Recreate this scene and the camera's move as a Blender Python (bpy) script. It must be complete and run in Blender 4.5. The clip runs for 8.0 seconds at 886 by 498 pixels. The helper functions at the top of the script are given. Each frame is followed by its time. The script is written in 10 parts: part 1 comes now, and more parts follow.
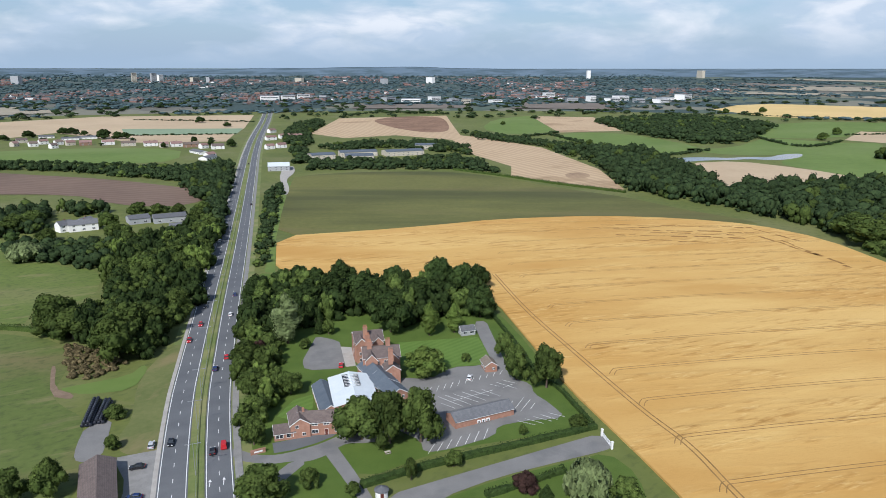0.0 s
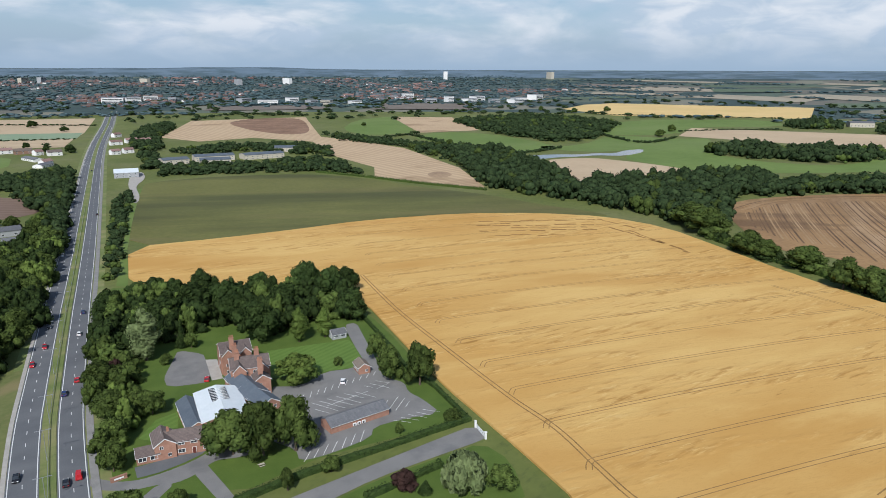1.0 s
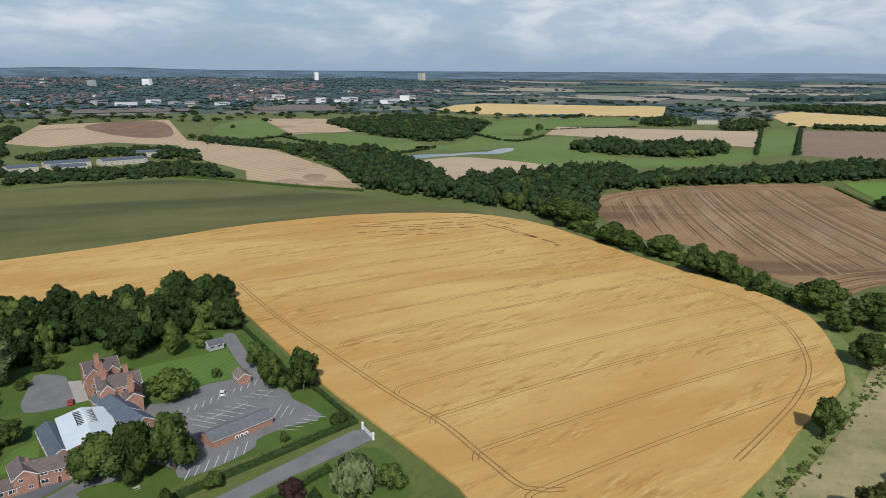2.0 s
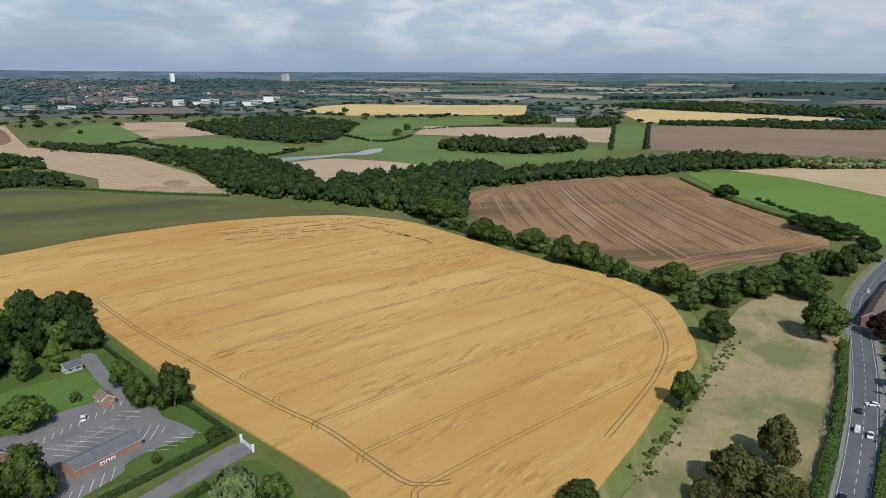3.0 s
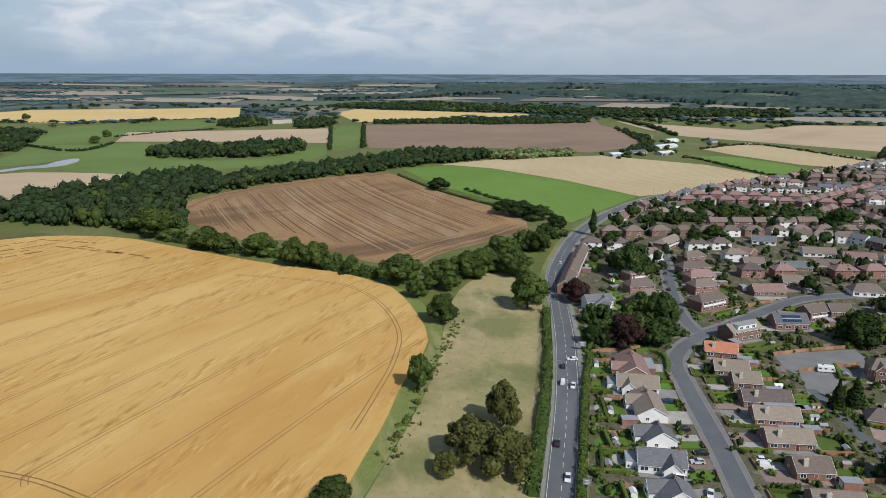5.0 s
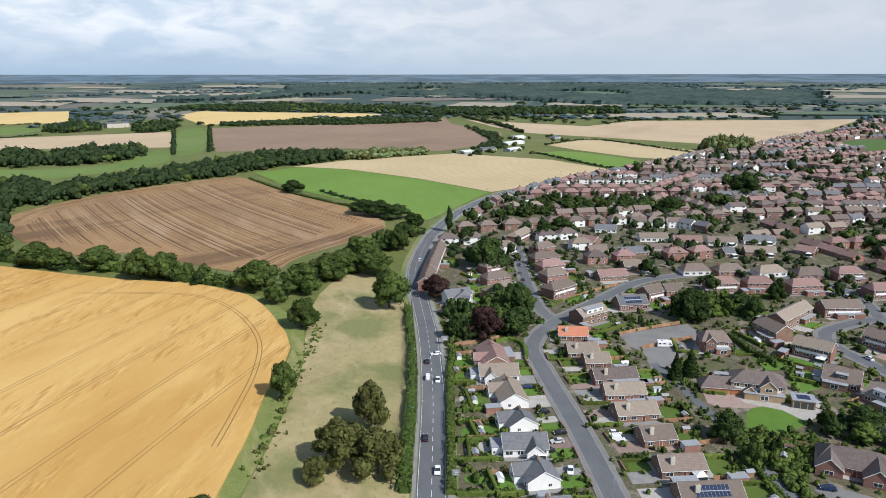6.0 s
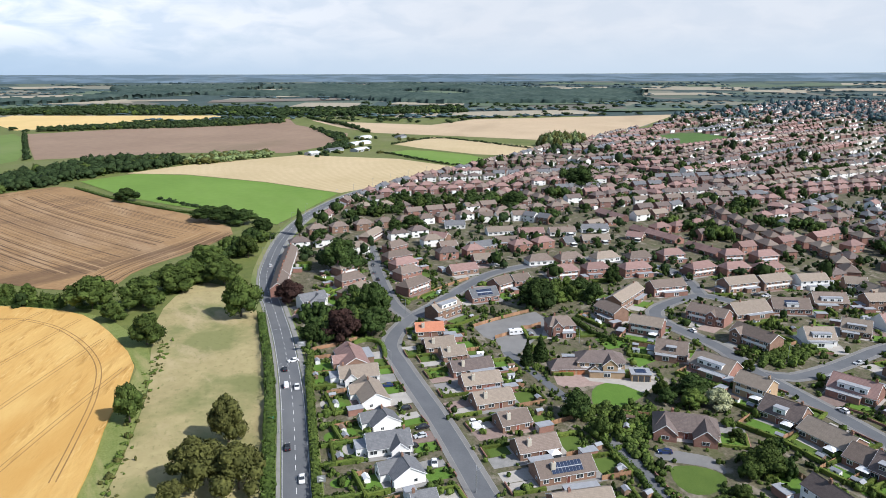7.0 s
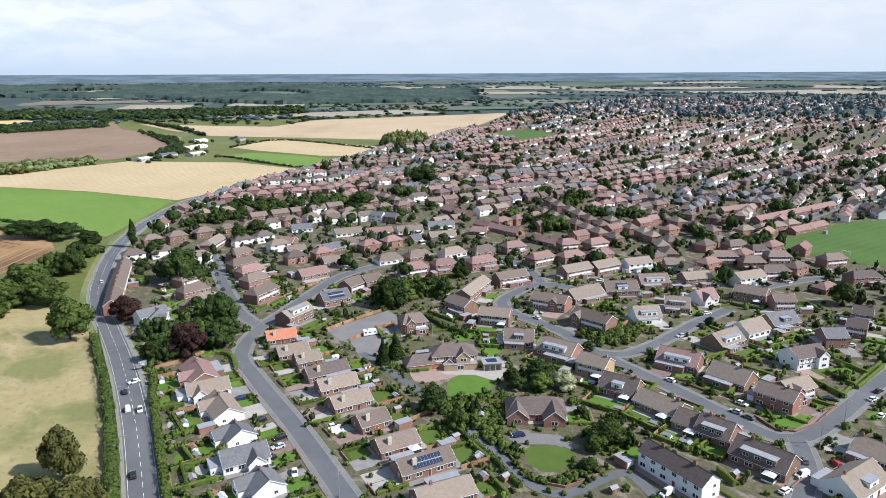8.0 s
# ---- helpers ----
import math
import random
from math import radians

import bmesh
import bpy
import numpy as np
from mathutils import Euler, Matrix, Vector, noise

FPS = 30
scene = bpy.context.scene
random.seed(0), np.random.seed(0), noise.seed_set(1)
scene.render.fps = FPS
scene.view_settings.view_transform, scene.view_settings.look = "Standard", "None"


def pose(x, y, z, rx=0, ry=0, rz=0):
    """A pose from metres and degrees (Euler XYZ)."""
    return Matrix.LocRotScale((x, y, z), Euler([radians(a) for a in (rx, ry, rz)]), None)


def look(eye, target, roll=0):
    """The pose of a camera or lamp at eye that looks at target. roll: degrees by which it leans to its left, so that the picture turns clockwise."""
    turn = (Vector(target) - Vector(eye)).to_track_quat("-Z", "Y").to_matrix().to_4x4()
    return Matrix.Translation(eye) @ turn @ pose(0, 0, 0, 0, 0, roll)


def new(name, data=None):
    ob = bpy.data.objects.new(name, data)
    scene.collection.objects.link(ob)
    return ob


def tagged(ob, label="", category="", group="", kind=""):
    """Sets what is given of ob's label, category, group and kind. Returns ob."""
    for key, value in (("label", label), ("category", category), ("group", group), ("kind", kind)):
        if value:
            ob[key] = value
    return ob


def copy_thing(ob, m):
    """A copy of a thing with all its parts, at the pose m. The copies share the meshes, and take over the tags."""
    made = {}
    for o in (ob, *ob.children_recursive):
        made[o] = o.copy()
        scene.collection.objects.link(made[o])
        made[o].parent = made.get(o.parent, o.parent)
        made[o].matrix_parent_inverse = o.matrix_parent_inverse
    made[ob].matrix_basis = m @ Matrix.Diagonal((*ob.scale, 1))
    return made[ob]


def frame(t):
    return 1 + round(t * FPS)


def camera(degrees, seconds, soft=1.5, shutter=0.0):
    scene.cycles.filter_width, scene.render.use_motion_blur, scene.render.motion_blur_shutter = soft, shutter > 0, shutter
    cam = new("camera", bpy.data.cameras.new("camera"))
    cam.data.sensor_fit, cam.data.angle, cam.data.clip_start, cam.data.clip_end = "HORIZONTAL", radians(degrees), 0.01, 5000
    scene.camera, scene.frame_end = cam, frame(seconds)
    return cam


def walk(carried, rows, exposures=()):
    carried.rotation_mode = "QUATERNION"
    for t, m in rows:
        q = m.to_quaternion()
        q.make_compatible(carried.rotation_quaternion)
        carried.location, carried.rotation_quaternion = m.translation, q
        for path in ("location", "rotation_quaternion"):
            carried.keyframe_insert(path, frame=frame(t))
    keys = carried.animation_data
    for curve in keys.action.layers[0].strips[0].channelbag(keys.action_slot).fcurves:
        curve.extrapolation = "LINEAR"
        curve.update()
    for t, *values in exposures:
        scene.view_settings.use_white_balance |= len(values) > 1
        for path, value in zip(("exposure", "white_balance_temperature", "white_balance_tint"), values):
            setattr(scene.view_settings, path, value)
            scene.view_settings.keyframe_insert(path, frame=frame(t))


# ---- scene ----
cam = camera(64.70, 8.0, soft=0.8)
PATH = [
    (0, -0.00, -0.00, 112.00, -9.18, -14.35, 0.04),
    (0.5, -0.31, -0.09, 112.04, -15.19, -14.31, 0.14),
    (1, -0.61, -0.21, 112.05, -20.45, -14.26, 0.22),
    (2.5, -1.24, -0.95, 111.99, -35.88, -14.10, 0.28),
    (3, -1.47, -1.06, 111.90, -41.25, -14.06, 0.17),
    (3.5, -1.71, -1.16, 111.85, -46.61, -14.00, 0.20),
    (4, -1.91, -1.28, 111.85, -52.19, -13.96, 0.25),
    (4.5, -2.01, -1.41, 111.85, -57.99, -13.93, 0.19),
    (6, -2.08, -1.87, 111.81, -75.62, -13.90, -0.06),
    (6.5, -2.35, -1.77, 111.93, -81.75, -13.92, -0.17),
    (7, -2.65, -1.65, 112.10, -88.02, -13.94, -0.17),
    (7.5, -2.91, -1.53, 112.28, -94.31, -13.95, -0.23),
    (8, -3.18, -1.43, 112.46, -100.70, -13.98, -0.24),
]
walk(cam, [(t, pose(x, y, z, 90 + pitch, 0, yaw) @ pose(0, 0, 0, 0, 0, roll)) for t, x, y, z, yaw, pitch, roll in PATH], [(0, -0.10, 5900, 11), (1, -0.25, 5950, 10), (2.5, -0.46, 6000, 10), (4.5, -0.46, 6100, 10), (6, 0.02, 6050, 10), (7, 0.22, 6050, 11), (8, 0.32, 6000, 12)])

# ---------------------------------------------------------------- sky and sun
SUN_AZIMUTH, SUN_HEIGHT = 62.0, 42.0      # the way the shadows fall, and the sun's elevation, in degrees
sun = new("sun", bpy.data.lights.new("sun", "SUN"))
sun.data.energy, sun.data.angle, sun.data.color = 4.9, radians(0.6), (1.0, 0.95, 0.87)
_sx, _sy = math.cos(radians(SUN_AZIMUTH)), math.sin(radians(SUN_AZIMUTH))
sun.matrix_world = look((-_sx * 400, -_sy * 400, 400 * math.tan(radians(SUN_HEIGHT))), (0, 0, 0))


def make_world():
    """A Nishita sky with broken cloud that flattens towards the horizon."""
    w = bpy.data.worlds.new("world")
    scene.world = w
    w.use_nodes = True
    nt = w.node_tree
    nt.nodes.clear()
    n, l = nt.nodes.new, nt.links.new
    sky = n("ShaderNodeTexSky")
    sky.sky_type, sky.sun_disc = "NISHITA", False
    sky.sun_elevation, sky.sun_rotation = radians(SUN_HEIGHT), math.atan2(-_sx, -_sy)
    sky.air_density, sky.dust_density, sky.ozone_density = 1.2, 1.2, 1.5
    dim = n("ShaderNodeVectorMath"); dim.operation = "SCALE"; dim.inputs[3].default_value = 0.10
    l(sky.outputs[0], dim.inputs[0])
    co = n("ShaderNodeTexCoord")
    sep = n("ShaderNodeSeparateXYZ"); l(co.outputs["Generated"], sep.inputs[0])
    tall = n("ShaderNodeMapping"); tall.inputs["Scale"].default_value = (1, 1, 2.9)
    l(co.outputs["Generated"], tall.inputs[0])
    big = n("ShaderNodeTexNoise"); big.inputs["Scale"].default_value = 5.0; big.inputs["Detail"].default_value = 10; big.inputs["Roughness"].default_value = 0.52; big.inputs["Distortion"].default_value = 0.25
    l(tall.outputs[0], big.inputs["Vector"])
    soft = n("ShaderNodeTexNoise"); soft.inputs["Scale"].default_value = 14.0; soft.inputs["Detail"].default_value = 10; soft.inputs["Roughness"].default_value = 0.5; soft.inputs["Distortion"].default_value = 0.4
    l(tall.outputs[0], soft.inputs["Vector"])
    east = n("ShaderNodeMath"); east.operation = "MULTIPLY_ADD"; east.inputs[1].default_value = 0.32
    cubed = n("ShaderNodeMath"); cubed.operation = "POWER"; cubed.inputs[1].default_value = 3.0
    l(sep.outputs[0], cubed.inputs[0]); l(cubed.outputs[0], east.inputs[0]); l(big.outputs[0], east.inputs[2])
    cover = n("ShaderNodeValToRGB"); l(east.outputs[0], cover.inputs[0])
    cover.color_ramp.elements[0].position, cover.color_ramp.elements[1].position = 0.43, 0.60
    tone = n("ShaderNodeValToRGB"); l(soft.outputs[0], tone.inputs[0])
    tone.color_ramp.elements[0].position, tone.color_ramp.elements[1].position = 0.40, 0.60
    tone.color_ramp.elements[0].color, tone.color_ramp.elements[1].color = (0.60, 0.69, 0.78, 1), (0.87, 0.89, 0.905, 1)
    # the cloud closes to an even sheet in the south east
    toward = n("ShaderNodeMath"); toward.operation = "MULTIPLY_ADD"; toward.inputs[1].default_value = -0.6
    l(sep.outputs[1], toward.inputs[0]); l(sep.outputs[0], toward.inputs[2])
    even = n("ShaderNodeMapRange"); even.inputs[1].default_value, even.inputs[2].default_value, even.inputs[4].default_value = 0.50, 1.0, 0.80
    l(toward.outputs[0], even.inputs[0])
    sheet_ = n("ShaderNodeMixRGB"); sheet_.inputs[2].default_value = (0.60, 0.625, 0.655, 1)
    l(even.outputs[0], sheet_.inputs[0]); l(tone.outputs[0], sheet_.inputs[1])
    veil = n("ShaderNodeMixRGB"); veil.inputs[0].default_value = 0.55; veil.inputs[2].default_value = (0.43, 0.60, 0.80, 1)
    l(dim.outputs[0], veil.inputs[1])
    break_up = n("ShaderNodeMapRange"); break_up.inputs[1].default_value, break_up.inputs[2].default_value, break_up.inputs[3].default_value, break_up.inputs[4].default_value = 0.14, 0.42, 1.0, 0.1
    l(sep.outputs[2], break_up.inputs[0])
    part_cover = n("ShaderNodeMath"); part_cover.operation = "MULTIPLY"; l(cover.outputs[0], part_cover.inputs[0]); l(break_up.outputs[0], part_cover.inputs[1])
    thin = n("ShaderNodeMapRange"); thin.inputs[1].default_value, thin.inputs[2].default_value, thin.inputs[3].default_value, thin.inputs[4].default_value = 0.12, 0.42, 0.6, 0.0
    l(sep.outputs[2], thin.inputs[0]); l(thin.outputs[0], veil.inputs[0])
    mix = n("ShaderNodeMixRGB"); l(part_cover.outputs[0], mix.inputs[0]); l(veil.outputs[0], mix.inputs[1]); l(sheet_.outputs[0], mix.inputs[2])
    low = n("ShaderNodeMapRange"); low.inputs[1].default_value, low.inputs[2].default_value = 0.004, 0.060
    l(sep.outputs[2], low.inputs[0])
    air = n("ShaderNodeMixRGB")
    rim = n("ShaderNodeMixRGB"); rim.inputs[1].default_value, rim.inputs[2].default_value = (0.42, 0.535, 0.655, 1), (0.56, 0.625, 0.68, 1)
    l(even.outputs[0], rim.inputs[0]); l(rim.outputs[0], air.inputs[1])
    l(low.outputs[0], air.inputs[0]); l(mix.outputs[0], air.inputs[2])
    bg = n("ShaderNodeBackground"); bg.inputs[1].default_value = 1.04
    l(air.outputs[0], bg.inputs[0])
    o = n("ShaderNodeOutputWorld"); l(bg.outputs[0], o.inputs[0])


make_world()


# ---------------------------------------------------------------- materials
def material(name, low, high, scale=1.0, rough=0.85, fine=6.0, fine_mix=0.35, bump=0.0, metal=0.0, spread=0.0, island=0.0, stretch=(1, 1, 1), turn=0.0, spec=0.3):
    """Two colours mixed by coarse and fine noise at real size; spread: brightness change from object to object, island: from piece to piece."""
    m = bpy.data.materials.new(name)
    m.use_nodes = True
    nt = m.node_tree
    n, l = nt.nodes.new, nt.links.new
    b = nt.nodes["Principled BSDF"]
    b.inputs["Roughness"].default_value, b.inputs["Metallic"].default_value, b.inputs["Specular IOR Level"].default_value = rough, metal, spec
    co = n("ShaderNodeTexCoord")
    mp = n("ShaderNodeMapping"); mp.inputs["Scale"].default_value = stretch; mp.inputs["Rotation"].default_value = (0, 0, radians(turn))
    l(co.outputs["Object"], mp.inputs[0])
    a = n("ShaderNodeTexNoise"); a.inputs["Scale"].default_value = scale; a.inputs["Detail"].default_value = 5; a.inputs["Roughness"].default_value = 0.6
    l(mp.outputs[0], a.inputs["Vector"])
    c = n("ShaderNodeTexNoise"); c.inputs["Scale"].default_value = scale * fine; c.inputs["Detail"].default_value = 4
    l(mp.outputs[0], c.inputs["Vector"])
    both = n("ShaderNodeMixRGB"); both.inputs[0].default_value = fine_mix
    l(a.outputs[0], both.inputs[1]); l(c.outputs[0], both.inputs[2])
    r = n("ShaderNodeValToRGB"); l(both.outputs[0], r.inputs[0])
    r.color_ramp.elements[0].position, r.color_ramp.elements[1].position = 0.35, 0.65
    r.color_ramp.elements[0].color, r.color_ramp.elements[1].color = (*low, 1), (*high, 1)
    last = r.outputs[0]
    for amount, source in ((spread, "object"), (island, "island")):
        if amount:
            if source == "object":
                q = n("ShaderNodeObjectInfo").outputs["Random"]
            else:
                q = n("ShaderNodeNewGeometry").outputs["Random Per Island"]
            mr = n("ShaderNodeMapRange"); mr.inputs[3].default_value, mr.inputs[4].default_value = 1 - amount, 1 + amount
            l(q, mr.inputs[0])
            s = n("ShaderNodeVectorMath"); s.operation = "SCALE"
            l(last, s.inputs[0]); l(mr.outputs[0], s.inputs[3])
            last = s.outputs[0]
    l(last, b.inputs["Base Color"])
    if bump:
        bp = n("ShaderNodeBump"); bp.inputs["Strength"].default_value = 0.6; bp.inputs["Distance"].default_value = bump
        l(c.outputs[0], bp.inputs["Height"]); l(bp.outputs[0], b.inputs["Normal"])
    return m


def striped(m, colour, period, turn, amount=0.5, sharp=(0.45, 0.6), wobble=1.5):
    """Adds rows (mown stripes, drill lines, tile courses) of a colour to a material."""
    nt = m.node_tree
    n, l = nt.nodes.new, nt.links.new
    b = nt.nodes["Principled BSDF"]
    last = b.inputs["Base Color"].links[0].from_socket
    co = n("ShaderNodeTexCoord")
    mp = n("ShaderNodeMapping"); mp.inputs["Rotation"].default_value = (0, 0, radians(-turn))
    l(co.outputs["Object"], mp.inputs[0])
    wv = n("ShaderNodeTexWave"); wv.bands_direction = "Y"; wv.inputs["Scale"].default_value = 0.314159 / period
    wv.inputs["Distortion"].default_value = wobble; wv.inputs["Detail"].default_value = 3; wv.inputs["Detail Scale"].default_value = 0.6
    l(mp.outputs[0], wv.inputs["Vector"])
    r = n("ShaderNodeMapRange"); r.inputs[1].default_value, r.inputs[2].default_value = sharp; r.inputs[4].default_value = amount
    l(wv.outputs[1], r.inputs[0])
    mx = n("ShaderNodeMixRGB"); mx.inputs[2].default_value = (*colour, 1)
    l(r.outputs[0], mx.inputs[0]); l(last, mx.inputs[1]); l(mx.outputs[0], b.inputs["Base Color"])
    return m


def streaked(m, colour, scale, stretch, turn, edge=(0.6, 0.7), amount=0.8, mask=0.0):
    """Adds long patches of a colour (flattened corn, damp soil, wear) to a material."""
    nt = m.node_tree
    n, l = nt.nodes.new, nt.links.new
    b = nt.nodes["Principled BSDF"]
    last = b.inputs["Base Color"].links[0].from_socket
    co = n("ShaderNodeTexCoord")
    mp = n("ShaderNodeMapping"); mp.vector_type = "TEXTURE"; mp.inputs["Scale"].default_value = (*stretch, 1); mp.inputs["Rotation"].default_value = (0, 0, radians(turn))
    l(co.outputs["Object"], mp.inputs[0])
    t = n("ShaderNodeTexNoise"); t.inputs["Scale"].default_value = scale; t.inputs["Detail"].default_value = 6; t.inputs["Roughness"].default_value = 0.6
    l(mp.outputs[0], t.inputs["Vector"])
    r = n("ShaderNodeMapRange"); r.inputs[1].default_value, r.inputs[2].default_value = edge; r.inputs[4].default_value = amount
    l(t.outputs[0], r.inputs[0])
    mx = n("ShaderNodeMixRGB"); mx.inputs[2].default_value = (*colour, 1)
    amount_out = r.outputs[0]
    if mask:
        k = n("ShaderNodeTexNoise"); k.inputs["Scale"].default_value = mask; k.inputs["Detail"].default_value = 3
        l(co.outputs["Object"], k.inputs["Vector"])
        kr = n("ShaderNodeMapRange"); kr.inputs[1].default_value, kr.inputs[2].default_value = 0.42, 0.60
        l(k.outputs[0], kr.inputs[0])
        km = n("ShaderNodeMath"); km.operation = "MULTIPLY"
        l(r.outputs[0], km.inputs[0]); l(kr.outputs[0], km.inputs[1])
        amount_out = km.outputs[0]
    l(amount_out, mx.inputs[0]); l(last, mx.inputs[1]); l(mx.outputs[0], b.inputs["Base Color"])
    return m


def patched(m, colours, size, share=0.62):
    """Replaces the colour by irregular plots, each of one of the colours, kept grainy by the old colour."""
    nt = m.node_tree
    n, l = nt.nodes.new, nt.links.new
    b = nt.nodes["Principled BSDF"]
    last = b.inputs["Base Color"].links[0].from_socket
    co = n("ShaderNodeTexCoord")
    v = n("ShaderNodeTexVoronoi"); v.distance = "CHEBYCHEV"; v.inputs["Scale"].default_value = 1 / size
    l(co.outputs["Object"], v.inputs["Vector"])
    sp = n("ShaderNodeSeparateColor"); l(v.outputs["Color"], sp.inputs[0])
    r = n("ShaderNodeValToRGB"); r.color_ramp.interpolation = "CONSTANT"; l(sp.outputs[0], r.inputs[0])
    while len(r.color_ramp.elements) < len(colours):
        r.color_ramp.elements.new(0.5)
    for i, c in enumerate(colours):
        r.color_ramp.elements[i].position = i / len(colours)
        r.color_ramp.elements[i].color = (*c, 1)
    mx = n("ShaderNodeMixRGB"); mx.inputs[0].default_value = share
    l(last, mx.inputs[1]); l(r.outputs[0], mx.inputs[2]); l(mx.outputs[0], b.inputs["Base Color"])
    return m


GRASS = streaked(material("meadow_grass", (0.098, 0.122, 0.028), (0.150, 0.168, 0.044), 0.012, fine=14, bump=0.1), (0.19, 0.18, 0.085), 0.010, (1, 1), 0, (0.5, 0.7), 0.6)
LAWN = streaked(material("lawn", (0.062, 0.104, 0.015), (0.098, 0.146, 0.025), 0.08, fine=30, bump=0.05), (0.10, 0.148, 0.030), 0.06, (1, 1), 0, (0.5, 0.7), 0.5)
LAWN_MOWN = striped(material("mown_lawn", (0.085, 0.15, 0.025), (0.115, 0.19, 0.034), 0.1, fine=10), (0.135, 0.21, 0.046), 2.6, 35, 0.45, (0.4, 0.6), 0.2)
GRASS = streaked(streaked(GRASS, (0.05, 0.07, 0.022), 0.35, (2, 1), 30, (0.52, 0.68), 0.45), (0.20, 0.18, 0.09), 0.09, (3, 1), -20, (0.58, 0.68), 0.35)
LAWN_FRESH = material("fresh_lawn", (0.075, 0.15, 0.018), (0.115, 0.205, 0.03), 0.12, fine=16, bump=0.04)


def wheat_material():
    """Ripe corn: soft yellow and orange tracts, straw grain, and lodged wisps that stand up in relief along the drill."""
    m = bpy.data.materials.new("ripe_wheat")
    m.use_nodes = True
    nt = m.node_tree
    n, l = nt.nodes.new, nt.links.new
    b = nt.nodes["Principled BSDF"]
    b.inputs["Roughness"].default_value, b.inputs["Specular IOR Level"].default_value = 0.9, 0.1
    co = n("ShaderNodeTexCoord")

    def noise(scale, stretch, turn, detail=5, rough=0.55):
        mp = n("ShaderNodeMapping"); mp.vector_type = "TEXTURE"
        mp.inputs["Scale"].default_value, mp.inputs["Rotation"].default_value = (*stretch, 1), (0, 0, radians(turn))
        l(co.outputs["Object"], mp.inputs[0])
        t = n("ShaderNodeTexNoise"); t.inputs["Scale"].default_value, t.inputs["Detail"].default_value, t.inputs["Roughness"].default_value = scale, detail, rough
        l(mp.outputs[0], t.inputs["Vector"])
        return t.outputs[0]

    def window(value, lo, hi, out=1.0):
        r = n("ShaderNodeMapRange"); r.interpolation_type = "SMOOTHSTEP"
        r.inputs[1].default_value, r.inputs[2].default_value, r.inputs[4].default_value = lo, hi, out
        l(value, r.inputs[0])
        return r.outputs[0]

    def times(a, c):
        q = n("ShaderNodeMath"); q.operation = "MULTIPLY"
        l(a, q.inputs[0])
        if isinstance(c, float):
            q.inputs[1].default_value = c
        else:
            l(c, q.inputs[1])
        return q.outputs[0]

    def over(under, amount, colour):
        q = n("ShaderNodeMixRGB"); q.inputs[2].default_value = (*colour, 1)
        l(amount, q.inputs[0]); l(under, q.inputs[1])
        return q.outputs[0]

    tracts = n("ShaderNodeValToRGB"); l(noise(0.013, (2.2, 1), 8, 4), tracts.inputs[0])
    tracts.color_ramp.elements[0].position, tracts.color_ramp.elements[1].position = 0.36, 0.64
    tracts.color_ramp.elements[0].color, tracts.color_ramp.elements[1].color = (0.515, 0.298, 0.088, 1), (0.61, 0.398, 0.142, 1)
    grain = noise(1.1, (2.5, 1), 4, 6, 0.7)
    wisps = noise(0.40, (5.5, 1), 12, 5, 0.6)
    ripples = noise(0.75, (5, 1), 9, 4, 0.6)
    swathe = window(noise(0.045, (5, 1), -2, 4, 0.6), 0.44, 0.58)
    rare = window(noise(0.030, (6, 1), -4, 3), 0.52, 0.62)
    look_ = over(tracts.outputs[0], window(noise(0.05, (4, 1), 3, 5), 0.5, 0.68, 0.55), (0.655, 0.445, 0.165))
    look_ = over(look_, window(noise(0.016, (3, 1), -12, 5), 0.54, 0.66, 0.4), (0.46, 0.245, 0.065))
    look_ = over(look_, window(grain, 0.50, 0.72, 0.26), (0.42, 0.235, 0.065))
    look_ = over(look_, times(window(wisps, 0.49, 0.65, 0.62), swathe), (0.37, 0.195, 0.05))
    look_ = over(look_, times(window(ripples, 0.54, 0.66, 0.5), swathe), (0.68, 0.48, 0.20))
    look_ = over(look_, times(window(wisps, 0.60, 0.68, 0.55), rare), (0.27, 0.145, 0.04))
    l(look_, b.inputs["Base Color"])
    relief = n("ShaderNodeMath"); relief.operation = "MULTIPLY_ADD"; relief.inputs[1].default_value = 0.22
    l(grain, relief.inputs[0]); l(times(wisps, swathe), relief.inputs[2])
    bp = n("ShaderNodeBump"); bp.inputs["Strength"].default_value, bp.inputs["Distance"].default_value = 0.55, 0.6
    l(relief.outputs[0], bp.inputs["Height"]); l(bp.outputs[0], b.inputs["Normal"])
    return m


WHEAT_M = wheat_material()
CROP_M = streaked(streaked(material("green_crop", (0.112, 0.114, 0.030), (0.165, 0.162, 0.046), 0.010, fine=24, bump=0.2), (0.058, 0.064, 0.022), 0.006, (5, 1), -10, (0.47, 0.58), 0.75), (0.15, 0.125, 0.05), 0.014, (6, 1), -12, (0.56, 0.66), 0.5)
STUBBLE_M = striped(material("cut_stubble", (0.40, 0.28, 0.17), (0.48, 0.35, 0.215), 0.01, fine=14), (0.60, 0.45, 0.28), 11, -74, 0.5, (0.3, 0.9), 3.0)
STUBBLE_M = streaked(STUBBLE_M, (0.25, 0.16, 0.085), 0.006, (2, 1), 20, (0.58, 0.64), 0.7)
FLAT_TAN = streaked(material("flat_stubble", (0.44, 0.33, 0.21), (0.52, 0.40, 0.26), 0.008, fine=20), (0.36, 0.27, 0.17), 0.006, (4, 1), -10, (0.52, 0.66), 0.5)
